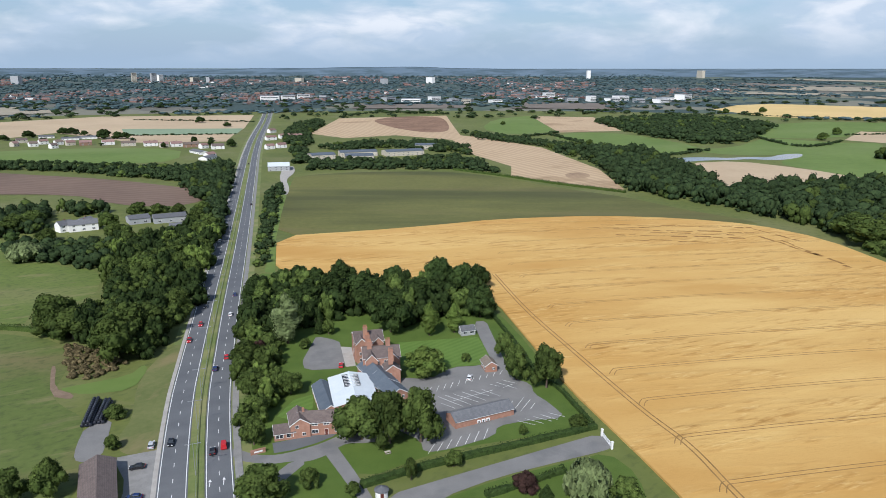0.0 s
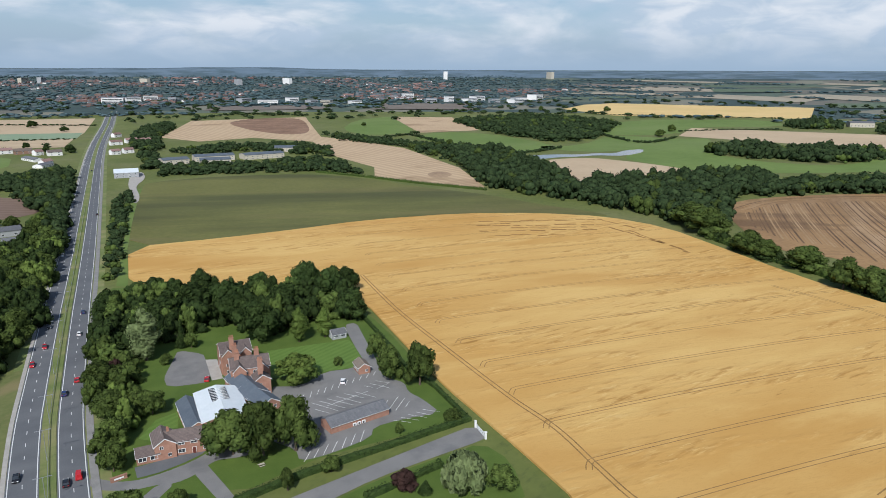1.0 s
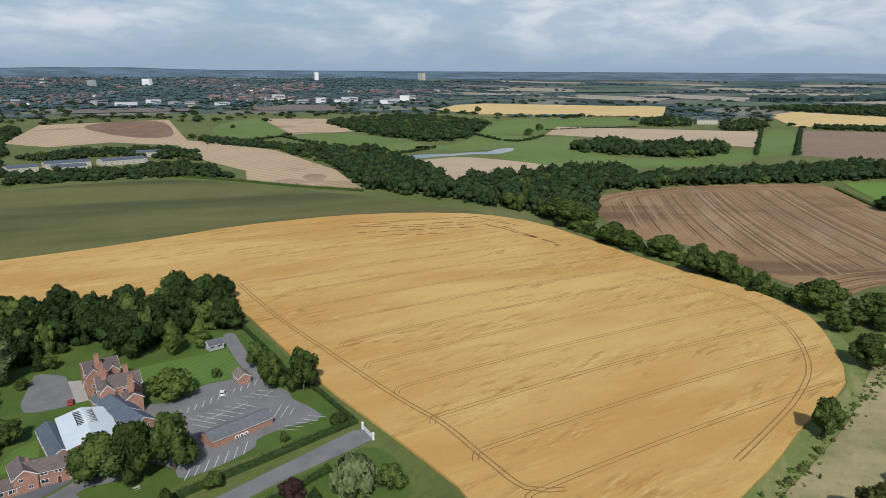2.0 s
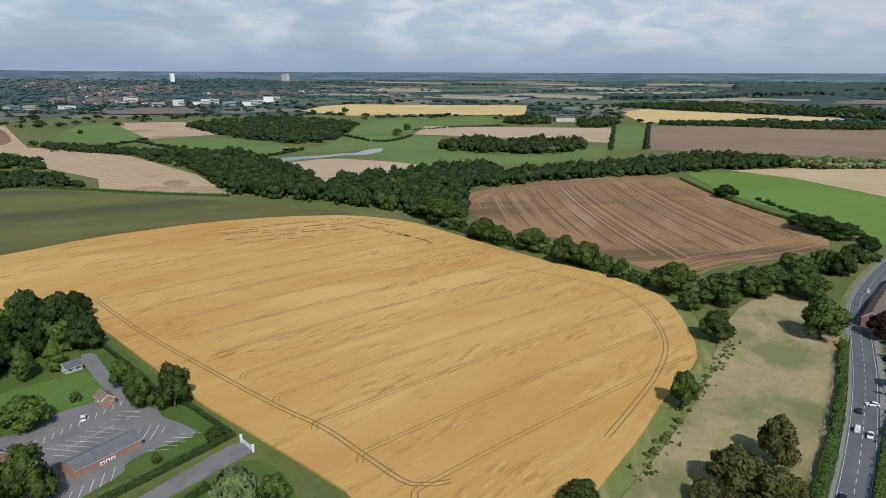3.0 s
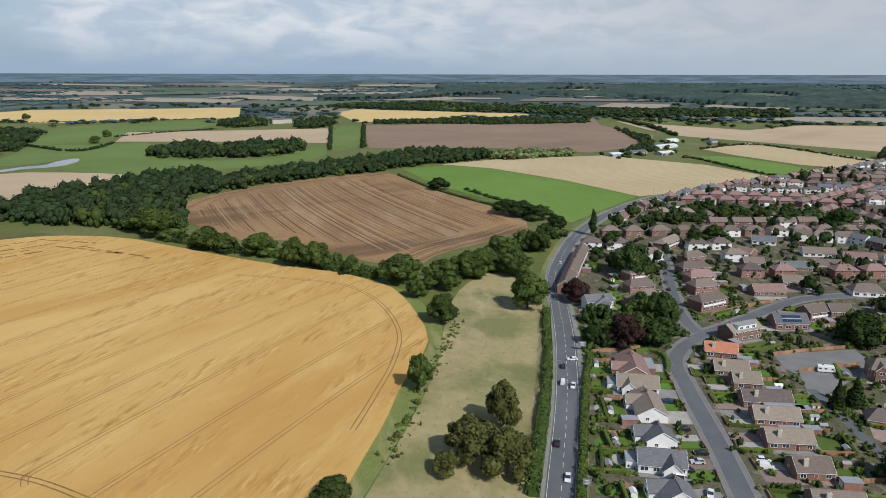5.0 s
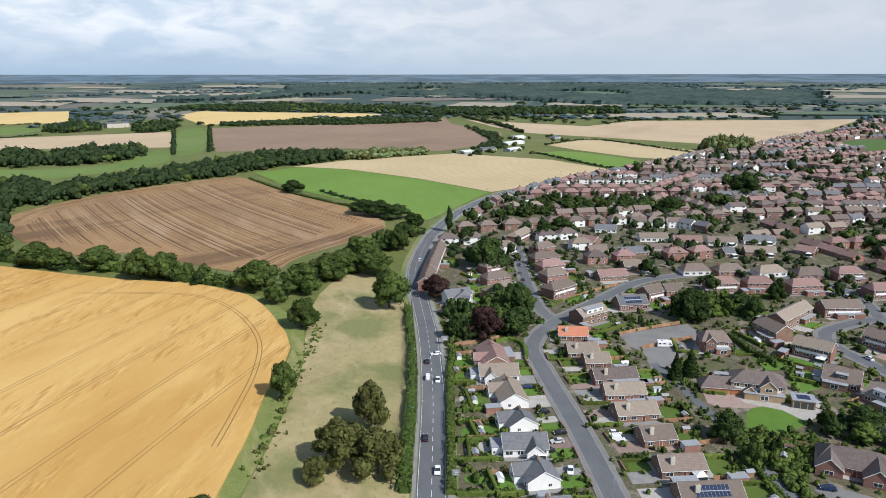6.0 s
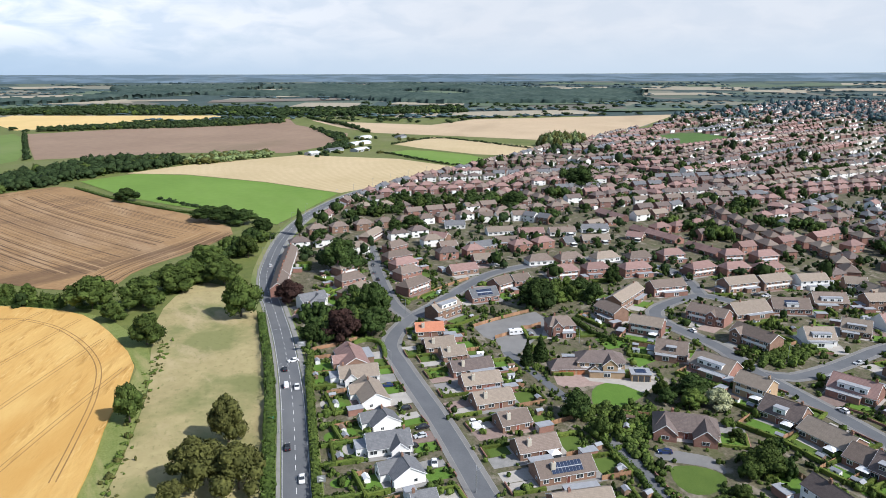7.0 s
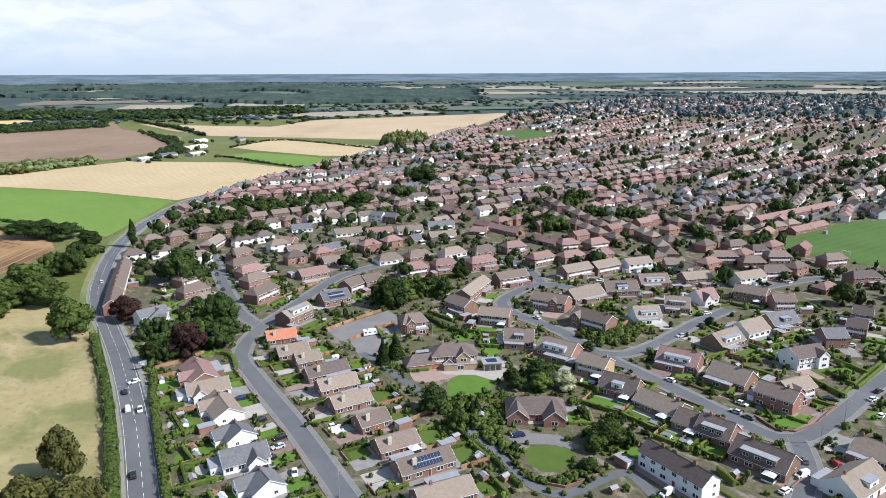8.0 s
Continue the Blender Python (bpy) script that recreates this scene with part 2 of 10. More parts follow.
PALE_M = striped(material("pale_stubble", (0.46, 0.36, 0.20), (0.56, 0.445, 0.265), 0.01, fine=14), (0.41, 0.31, 0.165), 8, -35, 0.4)
YELLOW_M = material("far_wheat", (0.58, 0.42, 0.17), (0.66, 0.48, 0.21), 0.008, fine=12)
PLOUGH_M = streaked(streaked(material("cut_brown_field", (0.25, 0.148, 0.066), (0.36, 0.222, 0.102), 0.012, fine=30, fine_mix=0.45, bump=0.3), (0.19, 0.115, 0.06), 0.012, (3, 1), 52, (0.5, 0.62), 0.6), (0.45, 0.31, 0.18), 0.02, (4, 1), 40, (0.54, 0.66), 0.6)
EARTH_M = streaked(striped(material("bare_earth_field", (0.135, 0.088, 0.064), (0.19, 0.128, 0.092), 0.008, fine=14), (0.22, 0.155, 0.115), 9, -24, 0.5, (0.4, 0.8), 3.0), (0.085, 0.06, 0.045), 0.006, (3, 1), -24, (0.52, 0.66), 0.6)
PLOUGH_M = streaked(PLOUGH_M, (0.105, 0.060, 0.032), 0.014, (4, 1), -32, (0.53, 0.63), 0.7)
BROWN_M = streaked(material("bare_brown_field", (0.225, 0.152, 0.102), (0.295, 0.205, 0.14), 0.006, fine=14), (0.16, 0.12, 0.07), 0.004, (2, 1), 0, (0.55, 0.65), 0.5)
BRIGHT_M = streaked(material("bright_crop", (0.118, 0.205, 0.028), (0.155, 0.255, 0.042), 0.01, fine=14), (0.18, 0.26, 0.06), 0.008, (3, 1), 30, (0.5, 0.66), 0.6)
PITCH_M = striped(material("mown_pitch", (0.055, 0.112, 0.018), (0.078, 0.142, 0.027), 0.03, fine=12), (0.088, 0.15, 0.032), 7, -66, 0.35, (0.4, 0.6), 0.3)
PASTURE_M = streaked(streaked(material("dry_pasture", (0.29, 0.24, 0.115), (0.40, 0.335, 0.165), 0.02, fine=14, bump=0.1), (0.15, 0.17, 0.055), 0.03, (1, 1), 0, (0.46, 0.62), 0.75), (0.46, 0.36, 0.215), 0.06, (3, 1), 40, (0.55, 0.66), 0.65)
PASTURE_M = streaked(PASTURE_M, (0.12, 0.13, 0.045), 0.5, (1.5, 1), 20, (0.55, 0.68), 0.4)
VERGE_M = streaked(material("rough_verge", (0.115, 0.155, 0.042), (0.18, 0.21, 0.07), 0.08, fine=9, bump=0.2), (0.27, 0.245, 0.115), 0.06, (3, 1), 20, (0.48, 0.63), 0.7)
EDGE_M = streaked(material("dry_field_edge", (0.13, 0.17, 0.038), (0.22, 0.24, 0.075), 0.2, fine=7, fine_mix=0.5, bump=0.2), (0.33, 0.28, 0.13), 0.12, (6, 1), 35, (0.52, 0.64), 0.7)
TEAL_M = material("blue_green_crop", (0.20, 0.27, 0.17), (0.25, 0.32, 0.2), 0.01)
ASPHALT = streaked(material("asphalt", (0.175, 0.170, 0.164), (0.225, 0.219, 0.209), 0.12, 0.9, fine=25), (0.13, 0.13, 0.132), 0.08, (1, 1), 0, (0.52, 0.68), 0.6)
ROAD_DARK = streaked(material("dark_asphalt", (0.105, 0.11, 0.118), (0.14, 0.145, 0.152), 0.1, 0.85, fine=25), (0.17, 0.172, 0.175), 0.05, (4, 1), 18, (0.5, 0.7), 0.5)
PAVEMENT = material("concrete_paving", (0.20, 0.195, 0.185), (0.29, 0.28, 0.265), 0.3, 0.9, fine=10)
GRAVEL = material("pale_gravel", (0.33, 0.31, 0.28), (0.44, 0.41, 0.37), 0.3, 0.95, fine=10)
PAINT = material("road_paint", (0.62, 0.62, 0.60), (0.78, 0.78, 0.76), 1.5, 0.7)
DARK_WOOD = material("stained_timber", (0.035, 0.028, 0.022), (0.06, 0.048, 0.038), 1.2, 0.8, fine=12)
WATER = material("pond_water", (0.05, 0.06, 0.065), (0.07, 0.085, 0.09), 0.05, 0.06, spec=0.6)
GARDEN = streaked(streaked(streaked(material("garden_plots", (0.075, 0.068, 0.036), (0.165, 0.142, 0.095), 0.22, 0.9, fine=6, fine_mix=0.5, bump=0.2), (0.050, 0.062, 0.020), 0.45, (1, 1), 0, (0.50, 0.62), 0.7), (0.26, 0.225, 0.18), 0.16, (1.4, 1), 25, (0.55, 0.62), 0.75), (0.085, 0.10, 0.030), 0.11, (1, 1), -15, (0.54, 0.62), 0.5)
# town ground: blued and paled in its colour to stand for haze
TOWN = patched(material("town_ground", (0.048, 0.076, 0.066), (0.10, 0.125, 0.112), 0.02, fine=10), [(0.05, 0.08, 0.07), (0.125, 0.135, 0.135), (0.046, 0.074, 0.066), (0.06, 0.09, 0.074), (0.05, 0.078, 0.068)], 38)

TILES = {
    "brown": striped(material("brown_roof_tile", (0.142, 0.108, 0.088), (0.225, 0.176, 0.147), 0.9, 0.8, fine=6, fine_mix=0.5, spread=0.22), (0.125, 0.105, 0.09), 0.42, 0, 0.35, (0.6, 0.8), 0.3),
    "red": striped(material("red_roof_tile", (0.215, 0.138, 0.122), (0.29, 0.19, 0.168), 0.5, 0.8, fine=5, spread=0.22), (0.17, 0.08, 0.065), 0.42, 0, 0.35, (0.6, 0.8), 0.3),
    "orange": material("orange_roof_tile", (0.42, 0.165, 0.095), (0.50, 0.205, 0.12), 0.5, 0.75, fine=5),
    "slate": striped(material("slate_roof", (0.095, 0.097, 0.104), (0.175, 0.177, 0.185), 0.9, 0.65, fine=6, fine_mix=0.5, spread=0.2), (0.095, 0.10, 0.11), 0.4, 0, 0.3, (0.6, 0.8), 0.3),
    "tan": striped(material("buff_roof_tile", (0.195, 0.157, 0.122), (0.29, 0.238, 0.19), 0.9, 0.8, fine=6, fine_mix=0.5, spread=0.18), (0.21, 0.18, 0.15), 0.42, 0, 0.35, (0.6, 0.8), 0.3),
    "dark": striped(material("dark_roof_tile", (0.098, 0.074, 0.066), (0.175, 0.138, 0.124), 0.9, 0.75, fine=6, fine_mix=0.5, spread=0.22), (0.08, 0.07, 0.07), 0.42, 0, 0.35, (0.6, 0.8), 0.3),
    "sheet": material("white_roof_sheet", (0.58, 0.63, 0.65), (0.66, 0.70, 0.72), 0.3, 0.6),
    "steel": material("blue_grey_sheet", (0.085, 0.105, 0.13), (0.125, 0.145, 0.17), 0.3, 0.6),
}
# far fields: haze is mixed into these three base colours
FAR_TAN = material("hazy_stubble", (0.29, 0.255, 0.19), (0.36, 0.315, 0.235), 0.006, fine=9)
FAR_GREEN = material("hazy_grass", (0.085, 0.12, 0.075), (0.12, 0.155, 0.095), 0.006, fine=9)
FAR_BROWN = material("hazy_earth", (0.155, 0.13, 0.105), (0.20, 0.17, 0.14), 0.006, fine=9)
BRICK = {
    "orange": material("orange_brick", (0.275, 0.145, 0.10), (0.385, 0.215, 0.155), 0.8, 0.9, fine=9, spread=0.1, bump=0.02),
    "red": material("red_brick", (0.215, 0.112, 0.086), (0.31, 0.168, 0.13), 0.8, 0.9, fine=9, spread=0.15, bump=0.02),
    "estate": material("mauve_brick", (0.15, 0.085, 0.072), (0.23, 0.135, 0.115), 0.6, 0.9, fine=9, island=0.3),
    "brown": material("brown_brick", (0.175, 0.105, 0.075), (0.27, 0.168, 0.12), 0.8, 0.9, fine=9, spread=0.15, bump=0.02),
    "buff": material("buff_brick", (0.36, 0.245, 0.145), (0.46, 0.33, 0.21), 0.8, 0.9, fine=9, spread=0.15, bump=0.02),
    "white": material("white_render", (0.70, 0.69, 0.66), (0.80, 0.79, 0.77), 0.4, 0.85, fine=8),
    "stone": material("pale_stone", (0.42, 0.38, 0.31), (0.52, 0.48, 0.40), 0.6, 0.9, fine=8),
    "grey": material("grey_cladding", (0.30, 0.31, 0.32), (0.38, 0.39, 0.40), 0.5, 0.8, fine=8),
}
UPVC = material("white_upvc", (0.74, 0.74, 0.73), (0.80, 0.80, 0.79), 0.8, 0.4)
GLASS = material("window_glass", (0.025, 0.03, 0.036), (0.05, 0.058, 0.066), 0.3, 0.08, spec=0.7)
LEAD = material("grey_flat_roof", (0.25, 0.26, 0.28), (0.34, 0.35, 0.37), 0.4, 0.8)
DOOR_M = material("painted_door", (0.16, 0.05, 0.035), (0.22, 0.07, 0.05), 0.8, 0.5, spread=0.5)
GARAGE_M = material("garage_door", (0.34, 0.13, 0.06), (0.42, 0.17, 0.085), 0.8, 0.6)
POT = material("clay_pot", (0.36, 0.17, 0.10), (0.44, 0.22, 0.14), 2, 0.8)
SOLAR = material("solar_cell", (0.02, 0.03, 0.06), (0.035, 0.05, 0.09), 1, 0.12, spec=0.7)
BARK = material("bark", (0.07, 0.052, 0.038), (0.13, 0.10, 0.075), 1.5, 0.95, fine=6, bump=0.03)
LEAF = {
    "oak": material("oak_leaves", (0.022, 0.038, 0.009), (0.092, 0.126, 0.03), 0.55, 0.8, fine=5, fine_mix=0.5, bump=0.35, spec=0.08, spread=0.30, island=0.26),
    "dark": material("dark_leaves", (0.013, 0.026, 0.008), (0.052, 0.08, 0.021), 0.55, 0.8, fine=5, fine_mix=0.5, bump=0.35, spec=0.08, spread=0.28, island=0.26),
    "light": material("light_leaves", (0.062, 0.100, 0.020), (0.125, 0.165, 0.038), 0.55, 0.8, fine=5, fine_mix=0.5, bump=0.35, spec=0.08, spread=0.22, island=0.2),
    "olive": material("olive_leaves", (0.04, 0.045, 0.014), (0.12, 0.122, 0.036), 0.55, 0.8, fine=5, fine_mix=0.5, bump=0.35, spec=0.08, spread=0.15, island=0.2),
    "copper": material("copper_leaves", (0.030, 0.017, 0.015), (0.058, 0.032, 0.026), 0.55, 0.8, fine=5, fine_mix=0.5, bump=0.35, spec=0.08, spread=0.1, island=0.2),
    "willow": material("willow_leaves", (0.11, 0.145, 0.055), (0.17, 0.21, 0.09), 0.55, 0.8, fine=5, fine_mix=0.5, bump=0.35, spec=0.08, spread=0.1, island=0.2),
    "bloom": material("cream_blossom", (0.26, 0.28, 0.14), (0.42, 0.42, 0.26), 0.10, 0.8, fine=8, island=0.2),
    "hedge": material("hedge_leaves", (0.026, 0.045, 0.01), (0.084, 0.124, 0.028), 0.7, 0.75, fine=8, fine_mix=0.5, bump=0.1, spec=0.08, spread=0.2, island=0.3),
    "clipped": material("clipped_hedge", (0.055, 0.085, 0.016), (0.135, 0.165, 0.035), 0.9, 0.75, fine=6, fine_mix=0.5, bump=0.12, spec=0.08, island=0.35),
    "far": material("far_woodland", (0.014, 0.027, 0.012), (0.046, 0.068, 0.026), 0.22, 0.85, fine=4, fine_mix=0.5, bump=0.6, island=0.25, spec=0.05),
    "bramble": material("bramble_scrub", (0.06, 0.05, 0.022), (0.17, 0.135, 0.07), 0.7, 0.85, fine=8, island=0.4, spec=0.08),
    # ridge forest: weaker haze, put into the leaf colour as blue grey
    "ridge": material("hazed_ridge_woodland", (0.036, 0.060, 0.054), (0.082, 0.112, 0.094), 0.006, 0.9, fine=9, fine_mix=0.4, spec=0.05),
    # farthest trees: the haze of distance is painted into their pale blue green
    "haze": material("hazed_woodland", (0.056, 0.092, 0.102), (0.094, 0.136, 0.144), 0.03, 0.9, fine=6, island=0.2, spec=0.05),
}
FENCE_M = material("timber_fence", (0.27, 0.15, 0.085), (0.37, 0.22, 0.13), 0.8, 0.85, spread=0.25)
STEEL_M = material("galvanised_steel", (0.34, 0.35, 0.36), (0.42, 0.43, 0.44), 1, 0.5, metal=0.6)
RUBBER = material("tyre_rubber", (0.015, 0.015, 0.016), (0.03, 0.03, 0.032), 3, 0.8)
BALE_M = material("black_bale_wrap", (0.012, 0.014, 0.022), (0.025, 0.028, 0.040), 1, 0.35, spec=0.5)
SIGN_GREEN = material("green_sign_face", (0.02, 0.20, 0.10), (0.03, 0.25, 0.13), 1, 0.5)
LAMP_RED = material("red_lamp_lens", (0.30, 0.01, 0.01), (0.38, 0.02, 0.02), 2, 0.3)
PATIO = material("pink_block_paving", (0.23, 0.165, 0.14), (0.31, 0.23, 0.20), 0.6, 0.9, fine=6, spread=0.25)
SOIL = material("bare_soil", (0.17, 0.12, 0.08), (0.25, 0.18, 0.125), 0.3, 0.95)
CAR_PAINT = [material(f"{c}_car_paint", a, b, 1, 0.25, spec=0.6) for c, a, b in (
    ("white", (0.72, 0.72, 0.72), (0.78, 0.78, 0.78)), ("black", (0.012, 0.012, 0.014), (0.02, 0.02, 0.024)), ("blue", (0.015, 0.03, 0.10), (0.02, 0.04, 0.13)),
    ("red", (0.42, 0.015, 0.02), (0.50, 0.025, 0.03)), ("silver", (0.42, 0.44, 0.46), (0.50, 0.52, 0.54)), ("grey", (0.11, 0.12, 0.13), (0.15, 0.16, 0.17)))]
# far backdrop ground: haze is put into the greyed, blued plot colours
DISTANT = patched(material("hazed_farmland", (0.036, 0.06, 0.056), (0.085, 0.115, 0.098), 0.004, fine=8), [(0.042, 0.068, 0.064), (0.13, 0.15, 0.10), (0.04, 0.062, 0.06), (0.27, 0.245, 0.18), (0.042, 0.068, 0.064), (0.042, 0.066, 0.062), (0.10, 0.13, 0.09), (0.042, 0.066, 0.062), (0.19, 0.165, 0.13)], 210)
# backdrop hills: their blue is haze painted into the base colour
SKYLINE = streaked(material("hazed_hills", (0.10, 0.15, 0.195), (0.15, 0.203, 0.25), 0.0025, fine=5), (0.16, 0.18, 0.175), 0.0035, (5, 1), 20, (0.58, 0.66), 0.5)
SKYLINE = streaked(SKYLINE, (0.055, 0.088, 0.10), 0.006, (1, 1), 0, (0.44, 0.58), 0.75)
MEADOW_M = streaked(material("fresh_meadow", (0.105, 0.162, 0.032), (0.155, 0.215, 0.052), 0.008, fine=14, bump=0.1), (0.17, 0.21, 0.07), 0.006, (2, 1), 10, (0.5, 0.66), 0.6)
SHED_M = material("stained_shed_timber", (0.15, 0.10, 0.07), (0.24, 0.165, 0.115), 0.8, 0.85, spread=0.4)


# ---------------------------------------------------------------- plan, in metres from under the camera's start
WHEAT = [(-32.8, 388.7), (-38.4, 483), (21.1, 490), (69.6, 499.9), (127.8, 515.5), (205.6, 516.1), (265.5, 497), (311.1, 465.7), (331.1, 416.6), (325.5, 346.4), (321.9, 310.2), (320, 261.7), (323, 224.3), (314.7, 187.8), (295.6, 164.8), (256.9, 131.9), (232.1, 123.5), (206.5, 118.2), (180.6, 109.3), (159.5, 103.8), (135.5, 97.5), (84.2, 128), (91.3, 139.2), (88.4, 170.7), (85.6, 194.4), (82.2, 222.3), (81, 260.3), (78.6, 327.5), (71.1, 337.7), (50.1, 356), (2.2, 368.8)]
DARK_GREEN = [(-38.5, 484.7), (-40.6, 586.3), (-40.2, 722.7), (-37.2, 773.8), (34.8, 793.4), (124, 784), (173.3, 740.8), (224.4, 645.6), (265, 592), (284.9, 534.8), (316.7, 479.7), (314.3, 466.4), (266.7, 499.1), (206.4, 518.2), (128.3, 517.4), (69.8, 501.6), (21.2, 491.6)]
STUBBLE_FAR = [(-34.7, 1303.5), (24.3, 1664.3), (284.8, 1712.8), (229.7, 1228.3), (262.6, 1169.7), (312.7, 1008.7), (309.2, 773.9), (279, 627.1), (235.9, 679.3), (194.6, 737.4), (214.5, 813.7), (194.2, 933.3), (200.7, 1149.1), (116.1, 1245.9), (25.9, 1206.2)]
STUBBLE_PATCH = [(484.2, 1662.1), (618.9, 1602.6), (548.9, 1271.7), (421.1, 1256.8)]
STUBBLE_POND = [(436.4, 808.9), (511.3, 820.3), (549.5, 741.1), (566.5, 647.4), (509.1, 631.3), (449.4, 649), (383.6, 594.6), (379.2, 620.4), (420.5, 726.3)]
YELLOW_STRIP = [(1018.2, 1766.1), (1166.3, 1899.5), (1285.7, 1919.6), (1690.2, 1525.3), (1387.4, 1259.6), (1020.7, 1524.3)]
STUBBLE_MANOR = [(841.3, 1044.8), (978.3, 1176.6), (1258.8, 887.1), (989.2, 705.2), (918, 897.6)]
YELLOW_MANOR = [(1669.2, 1163), (1822.5, 1189.7), (1886.4, 674), (1790.6, 601.3), (1711.7, 764.4), (1486.7, 872.2), (1425.7, 930.8)]
BROWN_FAR = [(1352, 864.3), (1472.6, 742.3), (1583.4, 510.8), (1794.6, 451.2), (1604.3, 389.7), (1396.4, 234.9), (1205.3, 209.7), (1039.5, 265), (1040.2, 423.7), (945.8, 596)]
PLOUGHED = [(430.6, 475), (492.8, 494.6), (602.2, 482.7), (713.4, 433.4), (699, 401.6), (634.5, 330.7), (560.2, 225.4), (502.5, 166.1), (441.2, 176.3), (391.8, 194.8), (353.9, 190.7), (349.9, 216.1), (364.6, 265.1), (378.8, 305), (358.7, 329.5), (364.1, 362), (392.8, 414.8)]
BRIGHT_GREEN = [(745.7, 422.2), (807.4, 389.2), (798.2, 323.7), (742.1, 216.4), (673.1, 124.2), (575.3, 137.7), (523, 145.5), (550.2, 172.1), (583.5, 229.7), (647.7, 324.4)]
PALE_STUBBLE = [(811.9, 403.5), (891.3, 362.2), (1011.6, 241.9), (963.8, 92.2), (877, 10.7), (750.8, 68.8), (674.6, 122), (746.1, 217.6), (803.1, 325.8)]
PALE_SECOND = [(1180.3, 124.8), (1321.3, 65.7), (1116, -128.4), (1001.3, -77.5), (1022.9, -15.1), (1110.3, 72.4)]
GREEN_SECOND = [(1045.3, 123.1), (1091.9, 79.9), (988.7, -30.4), (910.3, -17.7), (878.5, 7.2), (939.7, 45.6)]
PALE_THIRD = [(1746.3, 385.8), (1687.6, 275.4), (1608.2, 80.8), (1786, -22), (1915.7, -558.9), (1567.5, -386.5), (1272, -222), (1125.8, -138.1), (1261.1, -124.8), (1328, 2.9), (1409.7, 183.9), (1541.4, 276.8)]
SPORTS = [(1305.5, -322), (1422, -447.8), (1289.3, -491.5), (1162.6, -377.2)]
PLAYING_FIELD = [(409.4, -306.6), (463.5, -406.1), (459.4, -479), (328.3, -365.1), (343.6, -333.4), (372.9, -310.6)]
PASTURE = [(270.8, 132.1), (315.7, 148), (348, 151.4), (370.2, 146.9), (359.5, 127.4), (312.5, 95.6), (228.3, 68.5), (188.9, 57.8), (155.2, 48), (126.9, 39.8), (99.6, 83), (138.8, 91.6), (188.7, 102.7), (234.7, 116)]
VERGE = [(319.6, 193.6), (308, 169.1), (282.5, 142.5), (267.5, 130.4), (234.4, 116.4), (188.5, 103), (138.6, 92), (91.9, 82.9), (93, 93.5), (133.9, 99.4), (160.4, 105.9), (188.9, 114), (215.5, 120.6), (236.3, 124.4), (252, 129), (265.6, 140.2), (286.2, 160.1)]
BROWN_LEFT = [(-425.9, 879.6), (-364.6, 847), (-226.8, 778.9), (-115.4, 689.2), (-110.7, 634.1), (-134.5, 606.1), (-185.7, 629.7), (-235.7, 686), (-343.9, 703.1)]
PALE_LEFT = [(-741.4, 1560.7), (-683.5, 1623.7), (-522.5, 1764.7), (-178.6, 1789), (-163.8, 1429.9), (-167.7, 1311.9), (-164.5, 1177), (-303.5, 1180.3), (-487.5, 1375.3), (-576.5, 1204.1)]
TEAL_STRIP = [(-394.7, 1445.3), (-166, 1430.2), (-164, 1322.7), (-354.1, 1316.2)]
MEADOW_LEFT = [(-282.8, 539.5), (-225.7, 509.3), (-165.4, 430.1), (-130.4, 412.4), (-120.5, 359), (-144.8, 349.7), (-139.1, 321.5), (-177.2, 324)]
MEADOW_LOW = [(-180.2, 321), (-146, 315.6), (-115, 300.6), (-103.4, 272.1), (-101.1, 247.1), (-94.1, 237.2), (-83.8, 227.4), (-78.4, 205), (-71.5, 183.1), (-76.9, 166.8), (-104.9, 171.2)]
POND = [(430.8, 852.0), (466.7, 864.9), (497.1, 860.2), (518.9, 850.5), (552.6, 857.8), (575.8, 847.9), (609.0, 875.1), (648.5, 882.5), (622.9, 846.9), (582.8, 822.4), (560.4, 819.9), (538.5, 835.3), (504.3, 828.7), (481.3, 832.3), (442.8, 821.0), (413.6, 814.3)]
TREES_MEADOW = [(359.8, 1442.8, 8, 6), (337.3, 988.4, 9, 8), (394.5, 1029.9, 10, 6), (805.6, 1051.1, 13, 11), (892.2, 1129.4, 14, 9), (1072.9, 1631.4, 16, 10), (967.0, 1620.3, 15, 9), (927.3, 1728.5, 14, 8), (254.2, 1223.4, 8, 8), (710.6, 809.7, 16, 9)]
HOTEL_LAWN = [(-39.1, 397.8), (2.2, 363.6), (49.4, 351), (72.1, 328.3), (78.4, 290.4), (80.7, 222.5), (82.8, 194.9), (63.1, 192.6), (38.7, 189.5), (26.1, 186.6), (5.3, 176.3), (-2.4, 192.8), (-21, 195.8), (-30.3, 197.3), (-44.5, 321.5), (-46.3, 376.6)]
SOUTH_LAWN = [(7.5, 161.4), (25.8, 163.3), (43.1, 170.5), (64.9, 176), (79.4, 179.4), (83.6, 166.6), (78, 144.2), (11.6, 141.9)]
WEST_LAWN = [(-30.3, 197.3), (-2.4, 192.8), (5.3, 176.3), (5.6, 153.5), (-25.9, 158.6)]
FORECOURT = [(-21, 200.8), (-20.1, 194.7), (-14.3, 195.7), (-7.6, 198.7), (-2.4, 202), (-0.5, 204.6), (-7.6, 203.9)]
TERRACE = [(1.4, 276.3), (5.8, 275), (6.9, 255.6), (2.9, 255.1)]
